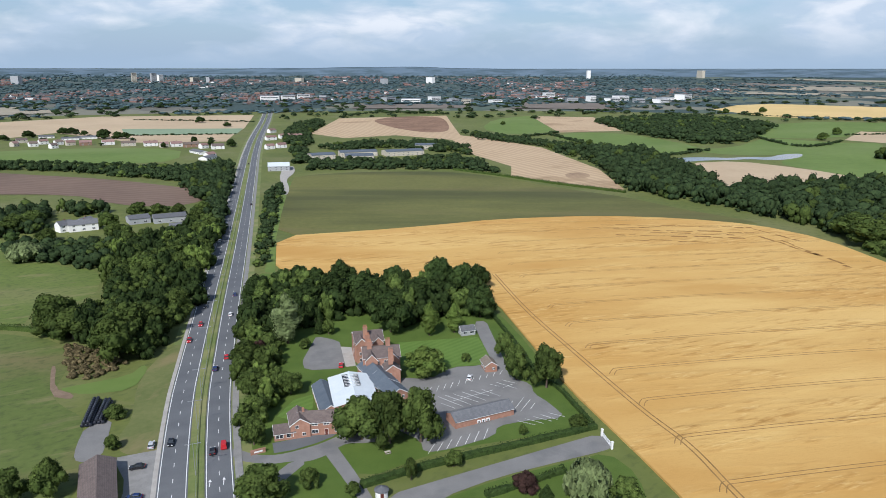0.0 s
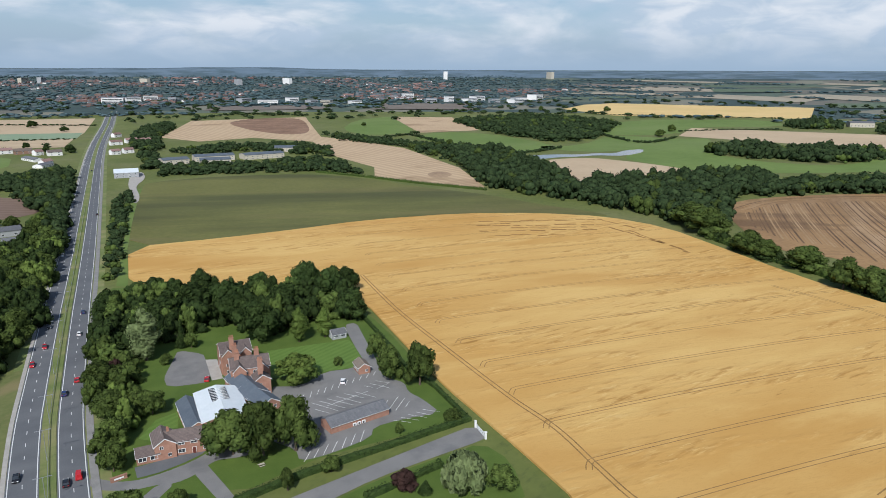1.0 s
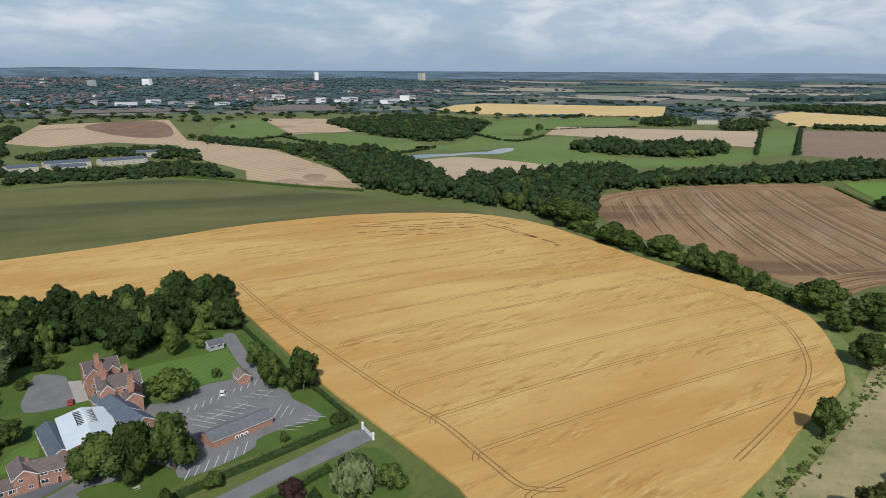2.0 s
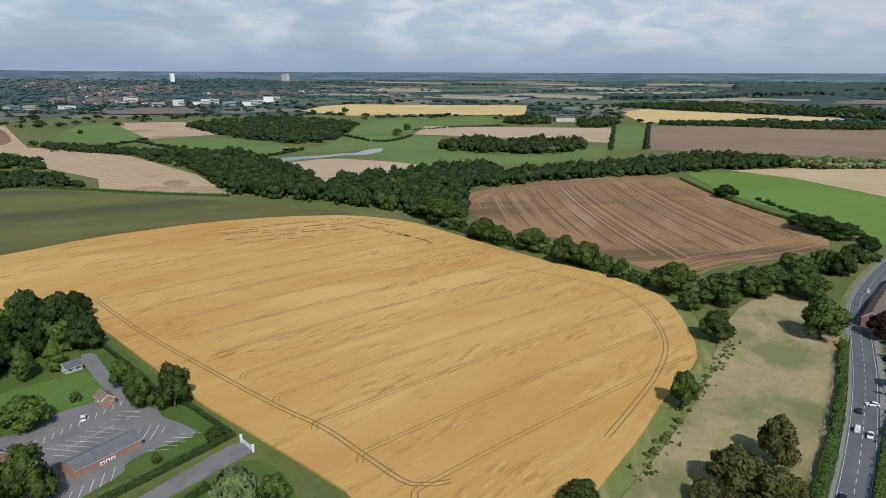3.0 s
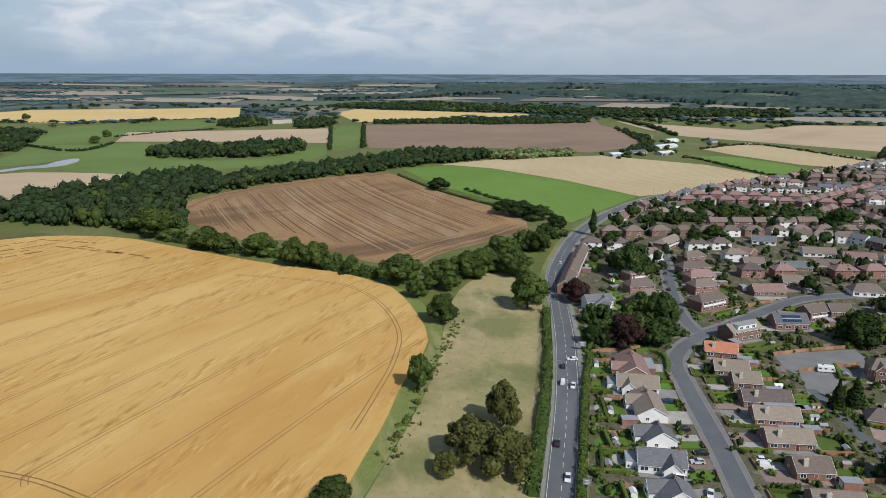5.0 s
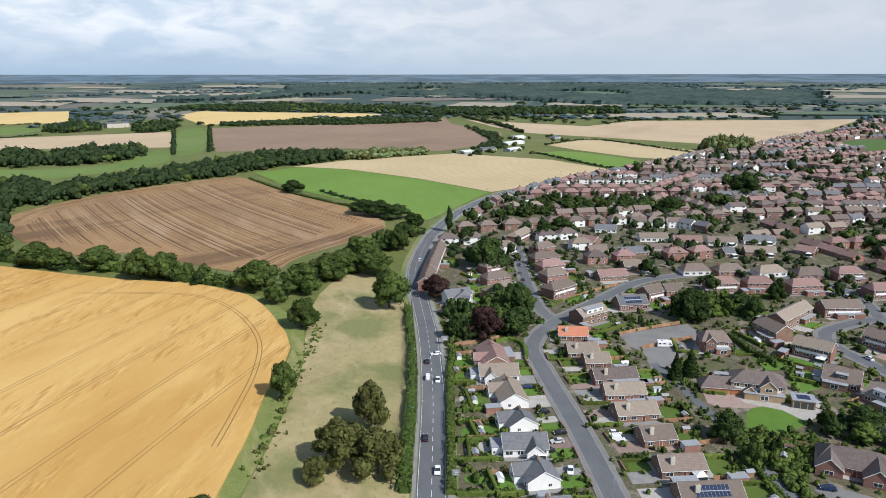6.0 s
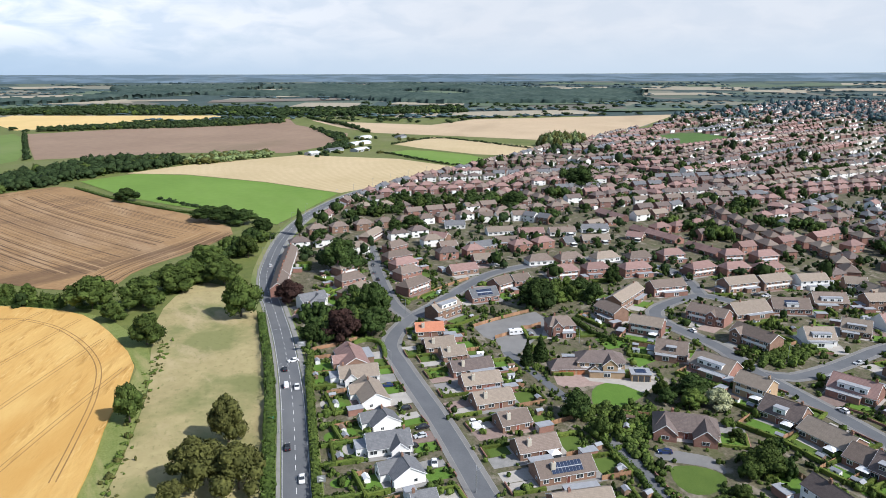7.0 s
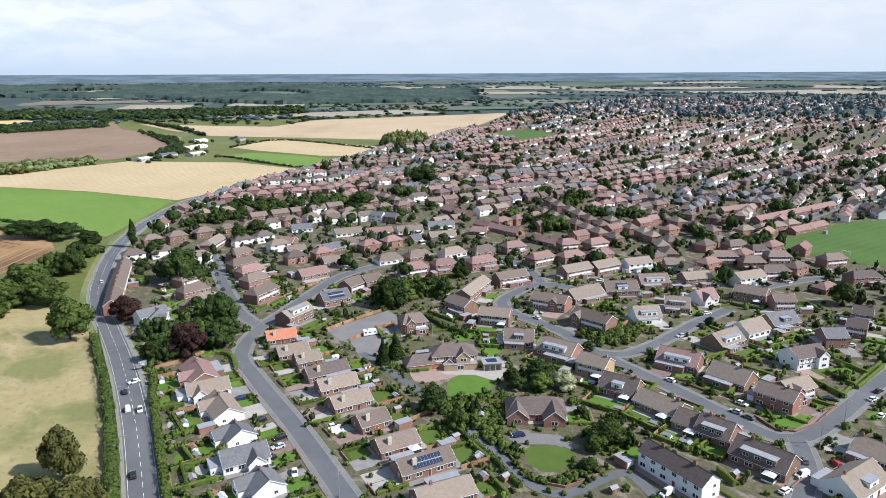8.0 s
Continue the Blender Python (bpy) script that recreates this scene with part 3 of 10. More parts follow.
CAR_PARK = [(21.2, 242.8), (33.5, 238.8), (43.7, 248.6), (54.8, 247.9), (61.1, 253.6), (64.2, 235.9), (69.9, 229), (68.7, 221.2), (71.7, 214.1), (74.3, 202.1), (60.3, 202.4), (50.2, 200.2), (48.1, 194.3), (33.3, 188.7), (24.5, 187.8), (24.6, 195.2), (17.4, 203.5)]
ESTATE_LAWNS = [[(191.0, -146.9), (191.2, -154.0), (184.0, -155.1), (185.4, -162.5), (182.2, -162.0), (178.9, -153.4), (180.9, -147.0)], [(217.3, -194.6), (209.5, -196.6), (212.5, -205.1), (220.9, -204.6)], [(176.2, -109.5), (179.6, -117.6), (174.3, -119.2), (170.5, -111.2)], [(238.5, -229.6), (230.3, -231.7), (235.5, -238.0), (243.6, -237.5)], [(213.5, -146.0), (214.0, -150.9), (207.3, -150.3), (203.7, -144.4)], [(182.8, -181.7), (185.0, -192.0), (179.0, -186.6), (178.0, -179.6)], [(264.7, -66.6), (271.1, -76.9), (263.5, -78.6), (256.5, -70.1)], [(286.8, -57.6), (289.7, -68.7), (278.4, -71.2), (274.8, -61.5)]]
CORNER_WALL = [(189.0, -144.5), (179.3, -145.5), (176.7, -150.9), (180.1, -161.0), (189.5, -175.8)]
TALL_HEDGES = [(211.8, -182.4, 194.8, -184.6, 1.9), (215.9, -193.5, 202.2, -195.0, 1.6), (200.5, -194.0, 215.4, -218.2, 1.6), (224.9, -204.4, 212.0, -207.6, 1.8), (211.1, -206.8, 217.5, -218.6, 1.7), (235.2, -153.1, 239.8, -166.0, 2.2), (198.2, -169.8, 189.5, -175.8, 1.3), (195.1, -151.9, 185.2, -149.2, 1.2), (160.8, -113.5, 152.8, -113.8, 2.0), (197.5, -185.2, 221.2, -223.0, 1.0)]
LANE_WALL = [(189.0, -55.6), (179.2, -56.6), (169.2, -58.8), (164.1, -62.2), (161.4, -67.0), (162.9, -72.6), (165.6, -78.5)]
LANE_SHEDS = [(180.3, -46.4, -60), (168.5, -51.5, -55), (193.7, -42.4, -62), (156.8, -79.3, -70), (157.2, -116.6, -60)]
BUNGALOW_END = [(162.8, -32.5, -76, 16.4)]
CAR_PARK_LANE = [(-32.8, 200.3), (-29.5, 197.5), (-25.1, 194.5), (-19.2, 193.5), (-12.6, 195.4), (-5.8, 198.4), (0.3, 203), (6.8, 207.1), (18.2, 211.1), (16.9, 198.2), (8, 196.2), (1.9, 197.1), (-1.2, 194.9), (-4.6, 190.9), (-9.9, 188.3), (-14.5, 189.3), (-20.5, 188.7), (-27.1, 190.7), (-32, 193.7)]
TURNING_YARD = [(-8.8, 290.2), (0.8, 282.8), (1.4, 276.9), (2.9, 255.1), (0.3, 253.9), (-12.6, 254.4), (-14, 263.3), (-12, 273.5), (-10.4, 282)]
LAWN_STRIPED = [(25.6, 276.9), (41.4, 277.6), (60, 277.9), (62.3, 252.8), (57.8, 249.1), (43.7, 248.6), (35.1, 250), (22.9, 249.2)]
GARDEN_PATH = [(62.1, 296.7), (68.1, 297.3), (67.1, 281.5), (64.6, 237.4), (60.4, 238), (60.8, 275.8)]
LAWN_COURT = [(-20.8, 218.1), (-15.8, 229.8), (-9, 233.2), (-9.2, 221.5), (-15.4, 221.3), (-15.1, 214.5)]
LODGE_LANE = [(12.5, 168), (24, 171.9), (45.1, 178.8), (68.5, 186.5), (81, 190.4), (82.5, 182.5), (79.9, 180.6), (65.3, 177.1), (43.4, 171.6), (26, 164.3), (18.8, 156), (4.2, 153.7)]
DRIVE_FORK = [(-4.6, 190.9), (-1.2, 195.3), (3.4, 181.6), (6.6, 171.4), (8.5, 165), (11.4, 154.9), (5.7, 155.8), (3.8, 167.8), (1, 175.6)]
ENTRANCE = [(-14.5, 189.6), (-9.9, 188.6), (-14.8, 181.5), (-19.4, 174.2), (-21.9, 160.2), (-25.4, 160.8), (-23.3, 175.9), (-18.9, 183.6)]
FARM_YARD = [(-67.2, 199.3), (-62, 200.7), (-53.5, 202.6), (-51.7, 188.3), (-48.4, 164.4), (-59.4, 166.2), (-59.2, 183.8)]
SILO_YARD = [(-81.6, 220.5), (-74.5, 225.9), (-72, 210.7), (-70.9, 201.2), (-74.6, 198), (-78.5, 200.2), (-80.4, 208.6)]
A_ROAD = [(143.9, 38.3), (161.9, 43.5), (223.5, 59.8), (277.6, 76.7), (322.5, 93.1), (360.6, 107.4), (406.2, 118.7), (486.4, 129.6), (576.5, 128.2), (672.4, 109.4), (781.3, 62.7), (878.5, 7.2), (1006.6, -62.3), (1163.3, -151.2), (1390.7, -272.8), (1611.7, -408.8)]
STREET_ONE = [(146.9, -13.8), (168.9, -6.5), (207.7, 6.2), (254, 23.3), (279.2, 30.8), (308.1, 25.6), (332.4, 13.6), (366.8, -3), (388.6, -15.7), (405.8, -35.9), (419.3, -60.3)]
STREET_TWO = [(312.9, 25.5), (330.5, 34.5), (358.6, 42.6), (404.1, 53.4), (454.1, 64), (487.8, 75.1)]
CRESCENT = [(340.6, -136.8), (350.7, -124.2), (340.3, -107.4), (324.5, -93.7), (308.4, -94.1), (289.4, -103.5), (276.3, -109.7), (253.9, -113.8), (233, -121.5), (212.3, -129.4), (191, -136.3), (178.4, -140.4), (173.1, -148.6), (180.5, -166.8), (207.8, -212.8), (230.4, -253.2)]
CLOSE = [(251.7, -115.4), (248.3, -126.3), (258.4, -146.8), (276.2, -173.1), (291.3, -200)]
UPPER_STREET = [(350.7, -124.2), (379.9, -125.3), (402.3, -119.5), (415.3, -104.6), (426.1, -73.7)]
LANE = [(271.1, -18.5), (245.9, -29.7), (224.1, -39.2), (209.2, -44.4), (198.6, -47.9), (186.1, -52.3), (173.1, -55.7), (163.0, -59.3), (158.3, -65.9), (162.0, -75.7), (164.7, -82.8), (165.0, -87.7), (157.6, -89.3), (149.9, -90.1)]
SOUTH_STREET = [(173.1, -148.6), (157, -140.3), (144.4, -128.8), (130.4, -115)]
EAST_STREET = [(316.6, -229.2), (326.3, -260.1), (329.1, -290.8), (315.9, -311.2)]
HEDGE_A_ROAD = [(160.8, 51.1), (187.7, 58.3), (222.5, 67.5), (252.4, 76.4), (283.2, 86.8), (313.2, 96.8)]
HEDGE_HOUSES = [(163.2, 38.2), (189.6, 44.7), (215.7, 51.3), (243.7, 58.4), (263.4, 61.6)]
HEDGE_HOTEL = [(5.1, 173), (25.1, 180.2), (50.5, 186.6), (70.2, 191.5), (81.6, 194.4)]
HEDGE_HOTEL_SIDE = [(72.1, 312.6), (74, 273.7), (74.8, 238.3), (78.7, 222.9), (80, 208.5), (81, 195.2)]
HEDGE_LANE = [(38.1, 162.9), (50.3, 166.8), (63.3, 171.4)]
HEDGE_CORNER = [(342.9, 32.3), (337.7, 28.3), (346.4, 20.3), (360.6, 12.1)]
HEDGE_MANSION = [(309.4, -51.9), (291.4, -58.9), (282.7, -65.4)]
HEDGE_LANE_SIDE = [(205.5, -40.6), (199.3, -44.1), (189.9, -47.4), (181.1, -50.6), (171.8, -52.8), (163.8, -54.9)]
MANSION_TERRACE = [(253.6, -44.2), (243.2, -48.4), (240.1, -60.1), (232.9, -66.6), (246.1, -76.8), (253.8, -75.2), (250.6, -66.7), (246.9, -61.5), (248.8, -53.8), (254.0, -47.4)]
TREE_LINE_BROWN = [(355.0, 157.6), (383.7, 152.4), (412.3, 148.8), (448.9, 147.0), (483.6, 144.5)]
LODGED = [(196.2, 482.7, 301.9, 456.2), (199.8, 466.7, 298.2, 440.1), (195.4, 451.1, 278.6, 427.5), (184.3, 476.8, 227.6, 466.1), (221.9, 454.0, 275.5, 434.9), (200.7, 434.9, 249.6, 419.0), (299.7, 452.8, 310.3, 411.0), (292.0, 430.5, 297.6, 377.1), (298.3, 417.8, 297.9, 343.7)]
CARS_DRIVES = [(405.1, -117.7, 20, 0), (385.9, -118.7, 20, 4), (351.0, -152.7, 100, 1), (349.4, -157.4, 100, 0), (485.4, -301.6, 30, 1), (474.3, -305.6, 30, 5), (493.2, -294.5, 60, 0), (448.0, -246.7, 20, 0), (244.1, -147.6, 35, 0), (237.3, -222.3, 60, 0), (388.3, 51.9, 15, 5), (420.2, 58.7, 15, 4), (374.6, 48.3, 15, 1), (325.0, -258.4, -70, 0), (340.7, -295.8, 10, 4)]
STREET_TERRACES = [(466.9, -359.4), (487.8, -400.3), (516.5, -444.6), (532.2, -475.8), (547.3, -517.2)]
DITCH = [(277.6, 128.1), (246.4, 120.3), (207.7, 109.8), (181.6, 102.3), (157.9, 95.3)]
HEDGE_GREEN = [(699, 401.6), (627.7, 320.7), (583, 257), (566.5, 225.4)]
HEDGE_DARK = [(141.3, 794.2), (181.4, 743.2), (224.7, 677.9), (273.6, 616.2)]
WOOD_BELT = [(361.3, 944), (432.2, 940.3), (397.2, 712.2), (366.4, 597.4), (400.3, 620.4), (457.5, 616.8), (546.2, 624), (613.3, 597.3), (552.5, 537.4), (449.2, 487.9), (366.3, 387.2), (360, 409.9), (352.2, 443.3), (335.6, 485), (326.1, 524.4), (306.9, 573.3), (281.1, 609.9), (298, 709)]
WOOD_BELT_EAST = [(526.7, 544.6), (670.1, 536.7), (773.6, 505.1), (912.6, 496), (947.5, 402.9), (897.4, 364.7), (769.5, 425.9), (717.7, 436), (602.2, 482.7), (497.8, 499.6)]
WOOD_COPSE = [(693.1, 806), (845.7, 880.1), (803.9, 773), (889.9, 792.3), (961.6, 734.4), (852.5, 654.8), (779.5, 651.2), (711, 739)]
WOOD_NORTH = [(571, 1463.7), (743.1, 1544.4), (851.9, 1519.9), (871.7, 1279.9), (634.4, 1016.9), (576.4, 1030.6), (550.6, 1147.5)]
WOOD_MANOR = [(1190.2, 1147), (1357.5, 1210.2), (1305, 1101.5), (1230, 1038.5), (1159.5, 1084)]
WOOD_MANOR_EAST = [(1264.5, 990), (1436.4, 1038.7), (1341.8, 935.1), (1250.3, 904.4), (1210.6, 935.6)]
WOOD_LEFT = [(-130.2, 316.5), (-109.5, 303), (-90.3, 275.5), (-77, 273.4), (-69.1, 286.9), (-67.6, 337.4), (-76.7, 457.1), (-84.3, 527), (-90.5, 528), (-97.4, 510.1), (-108.8, 480.9), (-142.6, 479.8), (-123.9, 399.8), (-106.9, 343.7), (-119.1, 333.4)]
WOOD_LEFT_FAR = [(-266.2, 551.9), (-262, 597.5), (-240.8, 608.2), (-201.4, 606.8), (-179.3, 598.5), (-177.6, 581.9), (-216.4, 581.3), (-209.5, 546.8), (-209.6, 524.2), (-223.5, 504), (-240.7, 495.4)]
WOOD_LEFT_LOW = [(-203.9, 468.4), (-180.6, 473.6), (-143.6, 470.7), (-133, 444.5), (-129.5, 414.6), (-162.1, 429.5), (-188.3, 441.4)]
WOOD_ROAD_LEFT = [(-152, 751.6), (-152.3, 846.3), (-128.8, 883.2), (-111.5, 839.9), (-93.8, 663.6), (-82.8, 536.8), (-78.9, 457.4), (-90.8, 471.6), (-97.9, 529.1), (-104.1, 622.1), (-132.5, 669.7)]
WOOD_ROAD_RIGHT = [(-81.2, 1276.3), (-71.2, 1496.8), (-20.4, 1606.5), (-7.7, 1488.4), (-34.9, 1315.2), (-28.2, 1094.2), (-48.3, 1064.8), (-68, 1126)]
GREEN_STRIP = [(-39.5, 395.5), (-42.5, 520.4), (-46.6, 688.3), (-44.8, 734.7), (-37.9, 733.6), (-39.4, 581.2), (-38.8, 483.1), (-33.3, 392.2)]
BARN_DRIVE = [(-55.6, 840.9), (-43.4, 859.3), (-38.9, 800.4), (-46.8, 750.6), (-39.6, 687.2), (-39.9, 652.1), (-44.2, 655.8), (-45, 698.3), (-53.9, 751.8)]
WOOD_WORKS_WEST = [(-55.1, 1035.2), (-30.6, 1016.7), (-27.1, 878), (-41.1, 869.4)]
SOIL_PATCH = [(91.8, 1591.7), (143.9, 1681.5), (214.4, 1705.8), (271.1, 1662.9), (231, 1323), (181.8, 1282.1), (129.6, 1388.8)]
SOIL_SPOT = [(256.9, 745), (281.5, 754.7), (281.8, 723.7), (263.7, 705.9), (250.1, 712)]
ROUGH_LEFT = [(-73, 267.3), (-66.5, 294.8), (-61.1, 270.9), (-57.3, 231.3), (-53.7, 204.3), (-57.4, 200), (-65.3, 201.3), (-69.4, 210.3), (-68, 224.9), (-72.6, 247.1)]
WOOD_LINE_LEFT = [(-417.7, 887.9), (-293.1, 844.8), (-206.4, 787.9), (-114.2, 716.2), (-121.4, 892.8), (-184.7, 851.4), (-262.5, 863.5), (-387.6, 902.9)]
WOOD_ROADSIDE = [(-47.4, 405.1), (-39.3, 400.2), (-44.3, 586.9), (-47.7, 705.8), (-59, 725.6), (-54.2, 542.6)]
WOOD_FACTORY = [(-23.5, 811.8), (74.9, 810.7), (170.4, 786.1), (191.6, 737.9), (181.8, 873.4), (153.2, 920.3), (96.5, 886.8), (11.2, 894.4), (-23.7, 877.5)]
WOOD_FACTORY_BACK = [(-19.3, 1060.3), (49.8, 1107.7), (158.4, 1117.8), (204.7, 1025.5), (188.2, 934.3), (96.8, 1042.2), (13.1, 1009.9)]
WOOD_HEDGE_FAR = [(240.3, 1285.1), (264.3, 1223), (324.8, 1110.7), (387.4, 973.9), (381.3, 842.3), (374.4, 763.7), (315.5, 693.7), (321.2, 823.5), (313.7, 1041.1), (252, 1121.9)]
WOOD_BUSH_BROWN = [(878.5, 381.4), (1001.6, 362.9), (1033.2, 287.9), (989.4, 275.3), (902.2, 334.2)]
WOOD_YELLOW_EDGE = [(1448.8, 897.2), (1579.7, 796.6), (1715.5, 582.9), (1735.3, 449.3), (1653, 427.4), (1514.4, 619.7), (1472.6, 742.3), (1399.5, 851.2)]
WOOD_DISTANT = [(1823.6, 1318.1), (1975.6, 1289.7), (2173.1, 1097.5), (2087.8, 543), (2133.1, 366.3), (2198.1, 3.4), (2000.1, 1.2), (1870.2, 319.3), (1880.1, 487.8), (1898, 778.5), (1847.2, 1025.8)]
WOOD_RIDGE = [(2872.1, 1342.4), (2759.2, 585.7), (2390.1, 122.3), (2400.7, -337.1), (2520.9, -720.7), (2999.5, -853.7), (3492.5, -89.5), (3733.8, 340.8), (3400.6, 1003.2)]
WOOD_FAR_EAST = [(2039.5, 1498.4), (2388.6, 1278.5), (3236.5, 925.2), (3593.1, 1028.9), (3140.5, 1588.5), (2475.4, 1788.2)]
POPLARS = [(1140.9, -115.4), (1221.5, -149.1), (1207.4, -202.2), (1149.6, -191.3), (1100.9, -143.6)]
WOOD_FARM = [(1534.1, 339.1), (1339.6, 235.1), (1106.9, 180.5), (1049.9, 223.7), (1222.6, 219.6)]
ESTATE_GROUND = [(148.5, 37.1), (199.7, 50.1), (278.2, 72.6), (341.2, 95.3), (396.3, 112.4), (491.2, 122.2), (626.6, 112.5), (751.1, 60.1), (911.6, -28.5), (1147.8, -175.4), (1499.1, -381.2), (1934.6, -584.9), (1938.6, -625.1), (2418.3, -1118.9), (2346.9, -1523.2), (2225.3, -1886.8), (1967.5, -2533.8), (790.7, -1454.9), (115, -254.6), (103.2, -108.2), (129.8, -15.4)]
TREES_FRONT = [(6.4, 198.8, 15.1, 8.5), (14.9, 195.1, 18.3, 7.6), (24.5, 194.5, 18.8, 7.1), (1.6, 203.2, 9.3, 5.2), (20.5, 201.2, 11.6, 5.6), (32.3, 242.5, 12.1, 8.3), (74.6, 225.4, 16.9, 6.2), (66.4, 253.3, 11.6, 4.6), (65.6, 233.7, 14.3, 5.8)]
TREES_FARMHOUSE = [(-230.8, 550.0, 9, 5), (-208.8, 523.9, 8, 5), (-211.6, 493.8, 10, 6), (-169.2, 459.9, 9, 5.5), (-153.3, 451.8, 8, 5), (-140.1, 458.2, 9, 5), (-128.3, 465.1, 8, 4.5), (-113.8, 462.8, 9, 5), (-102.6, 496.5, 8, 5), (-96.2, 519.1, 9, 5), (-152.6, 584.6, 8, 5), (-133.9, 586.3, 7, 4.5), (-175.5, 565.9, 7, 4), (-152.2, 515.0, 6, 3.5), (-108.3, 573.0, 8, 5), (-224.2, 580.1, 7, 4)]
TREES_HAMLET = [(-492.1, 1217.6, 6, 6), (-459.3, 1231.1, 7, 7), (-433.8, 1265.4, 6, 6), (-401.1, 1280.6, 7, 7), (-353.0, 1253.8, 6, 6), (-314.8, 1209.0, 7, 7), (-270.3, 1165.5, 6, 6), (-236.0, 1142.7, 7, 6), (-207.0, 1121.3, 6, 6), (-438.2, 1326.2, 8, 8), (-515.2, 1335.3, 8, 8), (-343.1, 1142.3, 5, 5), (-188.2, 1189.4, 8, 8)]
TREES_GARDEN = [(75.7, 195.3, 4.6, 3.3), (19.1, 174.1, 7.5, 2.2), (32.1, 179.1, 5.5, 3.1), (56.9, 193.6, 4, 1.5), (50.2, 253.1, 3.8, 2), (-13.3, 277.4, 4.3, 2.7), (-3.5, 291.4, 7.6, 3), (2.6, 169.1, 4.6, 2.3), (-8.8, 175.2, 6.3, 2.9)]
TREES_CONIFER = [(-7.1, 293.4, 12.2, 2.5), (54.4, 160.2, 3.8, 2)]
TREES_YEW = [(39.8, 283.2, 14.6, 5), (51.1, 284.8, 13.3, 4.5)]
TREES_WOOD = [(-38.2, 337, 15.8, 8.1), (-13.1, 316.5, 16.9, 9.8), (-1.2, 326.8, 18.9, 10), (3.3, 348.5, 18.3, 7.7), (12.6, 328.9, 17.7, 10.1), (30.7, 344.2, 15.7, 7.6), (23.6, 289.9, 19.2, 9.6), (37.2, 312.4, 18.1, 9.2), (52.1, 338.9, 20.5, 9.3), (63.3, 327.9, 20.3, 9.1), (74.2, 345.1, 14.3, 7.2), (66.5, 302.2, 15.3, 7.2), (15.7, 311.9, 16.7, 8.6), (-18.5, 321.3, 13.4, 7.7), (-9.6, 350.6, 14.8, 7.1), (-26.9, 353.4, 13.2, 7.8), (-19, 372.2, 9.9, 6.3)]
TREES_STRIP = [(-37.6, 291.5, 11.5, 6.9), (-34.7, 260.1, 12.1, 7.4), (-29.8, 235.6, 10.7, 6.8), (-27.1, 216.4, 9.7, 5.3), (-26.5, 200.7, 9.9, 4.5), (-22.2, 239, 9.4, 4.3), (-17, 234.5, 8.7, 5), (-30.1, 265.9, 7.5, 6.1), (-30.4, 290.3, 8.2, 6.1), (-38.3, 267.2, 6.1, 4.3)]
TREES_LODGE = [(-21.8, 170.4, 11, 7), (74.9, 154.4, 7.6, 4.5)]
TREE_PALE = [(-20.5, 283.6, 21.2, 7.9)]
WILLOWS = [(65.1, 158, 11.8, 6.9), (-184.4, 443.3, 12.4, 10.4)]
TREE_PURPLE = [(49.6, 164.2, 5.3, 4), (-30.1, 265.9, 9.5, 3.7)]
TREES_FARM = [(-78.1, 181.5, 11.9, 5.1), (-89.1, 180.7, 9.9, 5.6), (-73.6, 225.8, 4.7, 3.8), (-68.8, 205.1, 4.9, 2.8), (-87, 275, 20.7, 10), (-121.5, 311.7, 18.3, 10.3)]
TREES_LEFT_ROW = [(-498.9, 1284.5, 13.4, 11.2), (-468.1, 1351.7, 12.5, 10.4), (-452.4, 1349.8, 12.5, 10.4), (-424, 1325.3, 9.1, 6.8), (-372.9, 1257.6, 16.6, 13.8), (-350.5, 1254.2, 12.7, 10.6), (-337.4, 1252.2, 11.7, 9.5), (-213.2, 1175.4, 9.3, 5.8), (-173.2, 1084.2, 12.5, 6.2), (-145.5, 1095.9, 12.3, 8.1), (-201.5, 1473.1, 10.1, 8.4), (-270.9, 1576.4, 14, 10.4), (-519.7, 1240.3, 10.5, 8.7), (-242.7, 1095, 8.8, 4.6)]
TREES_WOOD_FRONT = [(-85.8, 291.5, 20.1, 9.9), (-78.3, 298, 16.6, 9), (-72.5, 325.9, 14.6, 7.4), (-75.2, 381.2, 14, 7.2), (-79.6, 436, 13.5, 7.4), (-109.1, 366.5, 12.9, 8.4), (-99.5, 385, 16.4, 10), (-92.9, 418.5, 14.7, 9.3), (-111.9, 303.4, 15.1, 10), (-161.2, 529.5, 12.7, 7.3), (-145.9, 491.7, 12.5, 7.6), (-98.1, 525.3, 14.8, 7.9), (-84.5, 481.9, 14.9, 7.3), (-97.8, 553.8, 14.9, 7.4), (-214.8, 538, 13.9, 10.5), (-222.3, 526.2, 14.3, 10.3), (-189.5, 493.7, 9.8, 7), (-150.1, 568.6, 12.5, 8.7), (-135.3, 568.5, 11.2, 7.2), (-118.6, 565.8, 11.3, 6.7)]
TREES_PASTURE = [(311.9, 106.2, 20.4, 10.2), (275.1, 135.5, 14.4, 7.4), (206.7, 110.5, 14.7, 5.5), (304.1, 164.2, 10.5, 6.5), (321.4, 183.6, 17.9, 12.2), (324.7, 159.7, 16.6, 11.2), (350.9, 155.3, 15.3, 11.4), (368.4, 152.4, 14.3, 11.8), (366.3, 133, 15.6, 10.6), (393.7, 151.6, 15.8, 12.5), (424, 137.1, 15.4, 7.5), (194.6, 73, 16.7, 6.6), (170.1, 73.8, 15.7, 8.5), (168.8, 61.5, 14.9, 8.3), (160.4, 77.4, 7.5, 4.5)]
